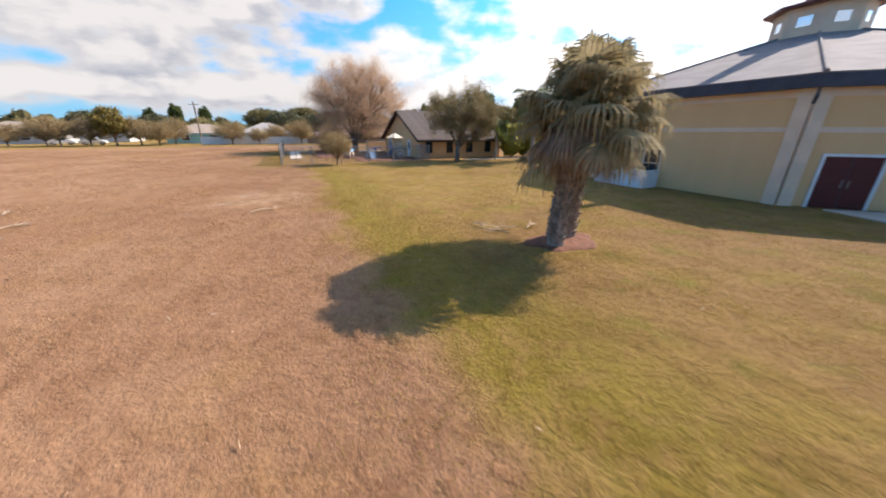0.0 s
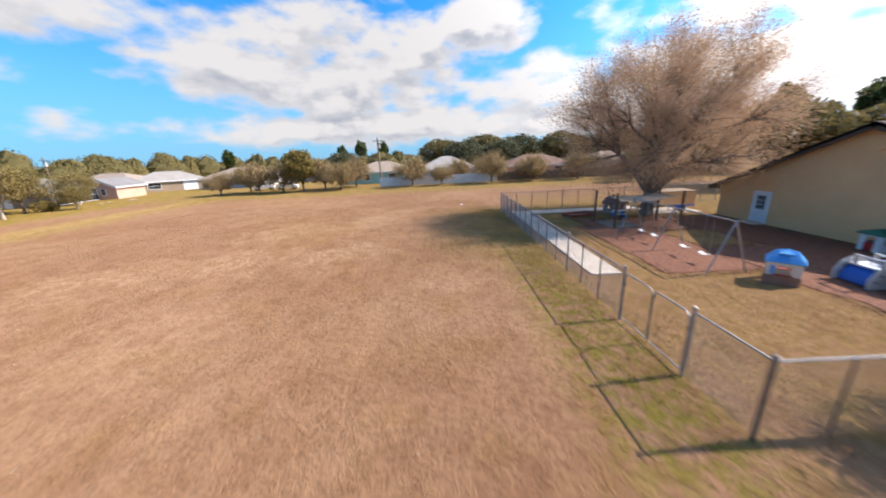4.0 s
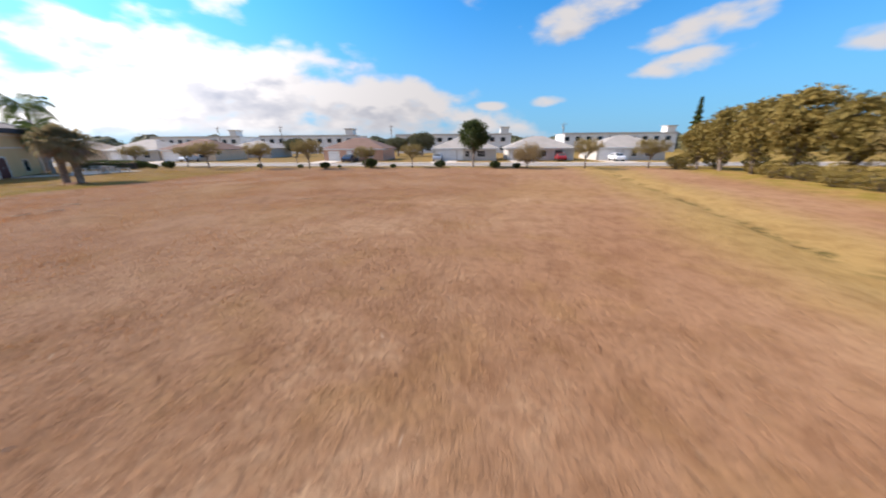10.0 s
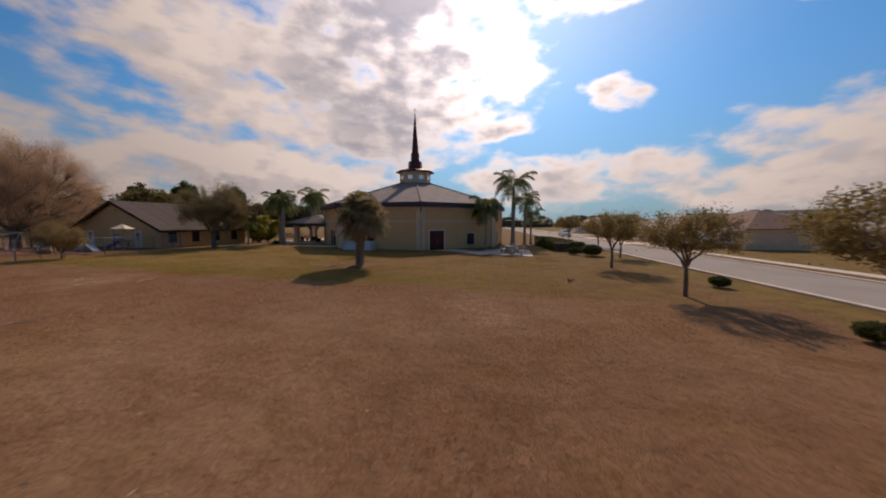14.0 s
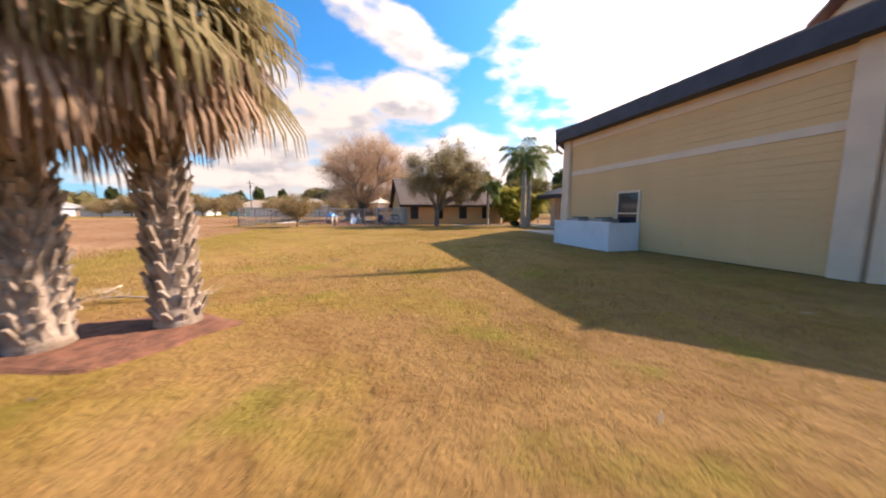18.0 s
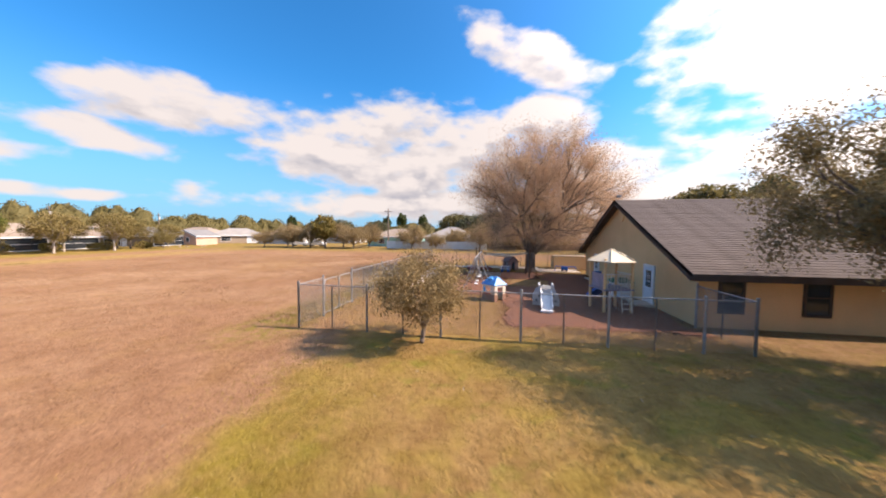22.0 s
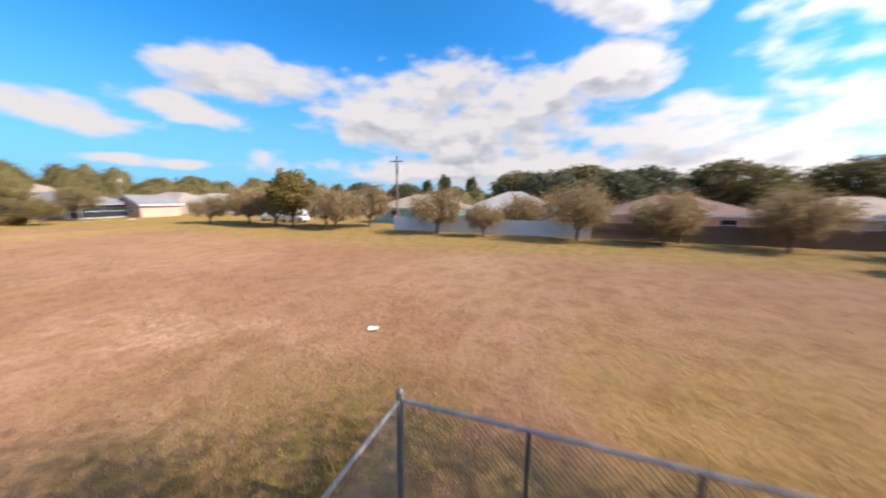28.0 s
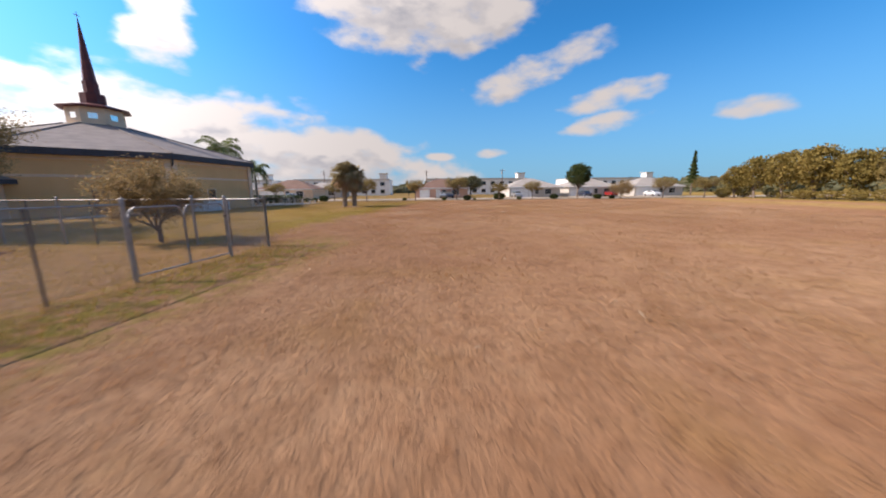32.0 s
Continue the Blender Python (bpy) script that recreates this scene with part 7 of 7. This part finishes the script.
for i in range(N):
    for j in range(N):
        bm.faces.new((vv[i][j], vv[i + 1][j], vv[i + 1][j + 1], vv[i][j + 1]))
bmesh.ops.solidify(bm, geom=bm.faces[:], thickness=0.012)
part("shade_cloth", bm, BEIGE, sd, "sagging tan shade cloth", smooth=True)
for a, b in (((3.05, 56.4, 2.08), (3.6, 56.48, 2.03)), ((3.46, 54.3, 1.95), (3.88, 54.42, 1.82))):
    part("tie_rope", tube([a, b], 0.012, 5), BEIGE, sd)
tray = thing("sand_tray", "pale grey weathered sandbox cover on the mulch", "sandbox", (4.3, 55.45, 0.01), 2)
ts = bmesh.new()
gridv = [[ts.verts.new((-0.98 + 1.96 * i / 16, -1.0 + 2.0 * j / 12, 0.03 + 0.02 * math.sin(i * 1.3 + j * 0.7) * math.cos(j * 1.1 - i * 0.4))) for j in range(13)] for i in range(17)]
for i in range(16):
    for j in range(12):
        ts.faces.new((gridv[i][j], gridv[i + 1][j], gridv[i + 1][j + 1], gridv[i][j + 1]))
bmesh.ops.solidify(ts, geom=ts.faces[:], thickness=0.01)
part("cover_sheet", ts, TARP, tray, "wrinkled pale grey sheet", smooth=True)
for a, b in (((-1.0, -1.02), (0.95, -1.0)), ((0.95, -1.0), (1.03, 1.02)), ((1.03, 1.02), (-0.97, 1.0)), ((-0.97, 1.0), (-1.0, -1.02))):
    mx, my = (a[0] + b[0]) / 2 * 1.02, (a[1] + b[1]) / 2 * 1.02
    part("rim", tube([(*a, 0.03), (mx, my, 0.045), (*b, 0.03)], 0.035, 7), TARP, tray, "rolled pale edge", smooth=True)
rb = thing("planter_box", "red timber planter box in the grass", "planter", (3.2, 59.35, 0), 14)
for b in ((-1.2, 1.2, -0.66, -0.61), (-1.2, 1.2, 0.61, 0.66), (-1.2, -1.15, -0.61, 0.61), (1.15, 1.2, -0.61, 0.61)):
    part("board", box(*b, 0, 0.22, 0.01), BRICKRED, rb)
part("soil", box(-1.15, 1.15, -0.61, 0.61, 0, 0.06), MULCH, rb)
bt = thing("toy_picnic_table", "small blue and white plastic picnic table", "table", (5.85, 58.2, 0), -12)
part("tabletop", box(-0.45, 0.45, -0.25, 0.25, 0.46, 0.52, 0.02), WHITE, bt)
for s in (-1, 1):
    part("bench", box(-0.45, 0.45, s * 0.48 - 0.1, s * 0.48 + 0.1, 0.25, 0.30, 0.02), WHITE, bt)
    part("leg", box(s * 0.3 - 0.05, s * 0.3 + 0.05, -0.5, 0.5, 0.0, 0.25, 0.02), BLUE, bt)
    part("leg_upper", box(s * 0.3 - 0.04, s * 0.3 + 0.04, -0.15, 0.15, 0.25, 0.46, 0.02), BLUE, bt)
wg = thing("toy_wagon", "small blue plastic toy on the concrete slab", "toy", (11.6, 59.3, 0.035), -10)
part("tub", box(-0.3, 0.3, -0.22, 0.22, 0.12, 0.5, 0.05), BLUE, wg)
part("spout", tube([(0.3, 0, 0.45), (1.0, 0, 0.47), (1.05, 0, 0.3)], 0.05, 8), BLUE, wg)
part("spout_stand", tube([(-0.3, 0, 0.47), (-0.85, 0, 0.46), (-0.9, 0, 0.02)], 0.045, 8), BLUE, wg)
for x in (-0.2, 0.2):
    for s in (-1, 1):
        part("wheel", tube([(x, s * 0.2, 0.1), (x, s * 0.27, 0.1)], 0.1, 12), FASCIA, wg)
en = thing("bin_enclosure", "low tan walled enclosure behind the tree", "enclosure", (12.6, 61.3, 0))
for b in ((-1.7, 1.7, -0.06, 0.06), (-1.7, -1.58, 0.06, 1.7), (1.58, 1.7, 0.06, 1.7), (-1.7, 1.7, 1.7, 1.82)):
    part("wall", box(*b, 0, 1.35), STUCCO2, en)
part("cover", box(-1.75, 1.75, -0.1, 1.86, 1.35, 1.40, 0.01), TANWALL, en)


# ---- grass and litter ----
def grass(name, x0, x1, y0, y1, per_m2, lo, hi, mat, label, seed, holes=(), fade=1.5):
    """Thin blades, three to a tuft, leaning all ways, thicker in patches."""
    rng = np.random.default_rng(seed)
    n = int((x1 - x0) * (y1 - y0) * per_m2)
    p = np.stack([rng.uniform(x0, x1, n), rng.uniform(y0, y1, n)], 1)
    keep = rng.random(n) < 0.55 + 0.45 * np.sin(p[:, 0] * 0.7 + 2 * np.sin(p[:, 1] * 0.23)) * np.sin(p[:, 1] * 0.6 + 1.5 * np.sin(p[:, 0] * 0.31))
    border = np.minimum(np.minimum(p[:, 0] - x0, x1 - p[:, 0]), np.minimum(p[:, 1] - y0, y1 - p[:, 1]))
    keep &= rng.random(n) < border / fade
    for a, b, c, d in holes:
        keep &= ~((p[:, 0] > a) & (p[:, 0] < b) & (p[:, 1] > c) & (p[:, 1] < d))
    p = np.repeat(p[keep], 3, 0)
    n = len(p)
    p = p + rng.normal(size=(n, 2)) * 0.03
    a = rng.uniform(0, 6.283, n)
    h = rng.uniform(lo, hi, n)
    lean = rng.uniform(0.5, 2.0, n) * h
    w = rng.uniform(0.003, 0.007, n)
    base = np.stack([p[:, 0], p[:, 1], np.full(n, -0.03)], 1)
    side = np.stack([-np.sin(a), np.cos(a), np.zeros(n)], 1) * w[:, None]
    tip = base + np.stack([np.cos(a) * lean, np.sin(a) * lean, h + 0.03], 1)
    v = np.stack([base - side, base + side, tip], 1).reshape(-1, 3)
    me = bpy.data.meshes.new(name)
    me.vertices.add(3 * n)
    me.vertices.foreach_set("co", v.astype(np.float32).ravel())
    me.loops.add(3 * n)
    me.loops.foreach_set("vertex_index", np.arange(3 * n, dtype=np.int32))
    me.polygons.add(n)
    me.polygons.foreach_set("loop_start", np.arange(0, 3 * n, 3, dtype=np.int32))
    me.update(calc_edges=True)
    return tagged(part(name, me, mat), label, "grass", kind="stuff")


grass("field_grass", -38, 0.6, -9, 26, 150, 0.015, 0.045, L_GRASS, "short dry brown field grass", 1)
grass("field_grass_west", -44, -1.0, 24, 39, 80, 0.02, 0.06, L_GRASS, "short dry brown field grass", 6)
grass("field_grass_north", -40, -2.6, 37.5, 74, 80, 0.025, 0.07, L_GRASS, "short dry brown field grass", 2)
grass("lawn_grass", -2.0, 19, -6, 37.5, 125, 0.014, 0.042, L_GRASS2, "short yellowing lawn grass", 3, holes=[(4.7, 7.1, 8.3, 10.0), (16.0, 22, -4, 8.5), (17.7, 19.5, 15, 18.5)])
grass("yard_grass", -2.7, 8.5, 37.5, 63.4, 80, 0.02, 0.07, L_GRASS2, "patchy grass in the playground yard", 4, holes=[(-1.9, -0.45, 46, 62.6), (-1.9, 10, 61, 62.6), (1.2, 5.7, 45.6, 57.6), (5.2, 9, 39.5, 57.6)])
grass("fence_grass", -5.2, -1.6, 36.0, 65.0, 120, 0.04, 0.13, L_GRASS2, "longer yellow-green grass along the fence", 5, fade=1.7, holes=[(-1.9, -0.45, 46, 62.6)])


def frond(at, rz, length, label="dry fallen palm frond on the grass", seed=1):
    rng = np.random.default_rng(seed)
    o = thing("fallen_frond", label, "palm frond", (at[0], at[1], 0.03), rz, group="fallen fronds")
    part("stem", tube([(0, 0, 0.03), (length * 0.5, 0.05, 0.06), (length, 0.0, 0.02)], [0.025, 0.018, 0.008], 5), DRY, o)
    V, F = [], []
    for i in range(26):
        t = 0.35 + 0.65 * i / 26
        s = 1 if i % 2 else -1
        b = Vector((length * t, 0.02, 0.04))
        e = b + Vector((rng.uniform(0.1, 0.35), s * rng.uniform(0.1, 0.4), rng.uniform(-0.02, 0.12)))
        k = len(V)
        V += [tuple(b + Vector((-0.012, 0, 0))), tuple(b + Vector((0.012, 0, 0))), tuple(e)]
        F.append((k, k + 1, k + 2))
    part("leaflets", quads("leaflets", V, F), DRY, o)
    return o


for i, (x, y, r, l) in enumerate(((-3.6, 17.2, 20, 1.1), (-12.5, 20.6, 100, 0.7), (-11.2, 17.8, 40, 0.8), (-4.0, 19.6, 200, 1.2), (5.3, 10.9, 170, 0.8), (4.7, 10.4, 130, 0.9), (5.6, 10.6, 30, 0.7), (-10.9, 16.0, 10, 0.7), (-12.7, 19.3, 80, 0.8), (-9.2, 12.4, 150, 0.8), (-24.6, 12.8, 20, 1.0), (-4.3, 20.9, 40, 0.9), (4.2, 12.0, 280, 0.6))):
    frond((x, y), r, l, seed=i)
for x, y, r in ((9.2, 12.6, 15), (3.2, -5.4, -25), (7.9, 14.6, 60)):
    o = thing("broken_branch", "broken dark branch lying on the lawn", "branch", (x, y, 0.0), r, scale=0.38 if y > 0 else 1.0)
    part("stick", tube([(-0.05, 0, 0.06), (0.3, 0.03, 0.05), (0.75, -0.02, 0.04), (1.1, 0.06, 0.03)], [0.05, 0.035, 0.025, 0.01], 6), BARK, o)
    part("stub", tube([(-0.05, 0, 0.04), (-0.1, 0.05, 0.2)], [0.06, 0.04], 6), BARK, o)
wb = thing("paper_scrap", "white scrap lying in the field", "litter", (-6.2, 68.4, 0.0), 30)
part("sheet", slab([(-0.15, -0.1, 0.05), (0.15, -0.12, 0.07), (0.17, 0.1, 0.05), (-0.12, 0.11, 0.08)], 0.02), WHITE, wb)
rng = np.random.default_rng(77)
m = 900
c = np.stack([rng.uniform(-40, 16, m), rng.uniform(-6, 72, m), np.full(m, 0.03)], 1)
c = c[~((c[:, 0] > 1) & (c[:, 1] > 38))]
tagged(part("straw_litter", leaf_cloud("straw_litter", c, 0.026, rng, 5.0), DRY), "scattered dry leaves and straw on the grass", "litter", kind="stuff")
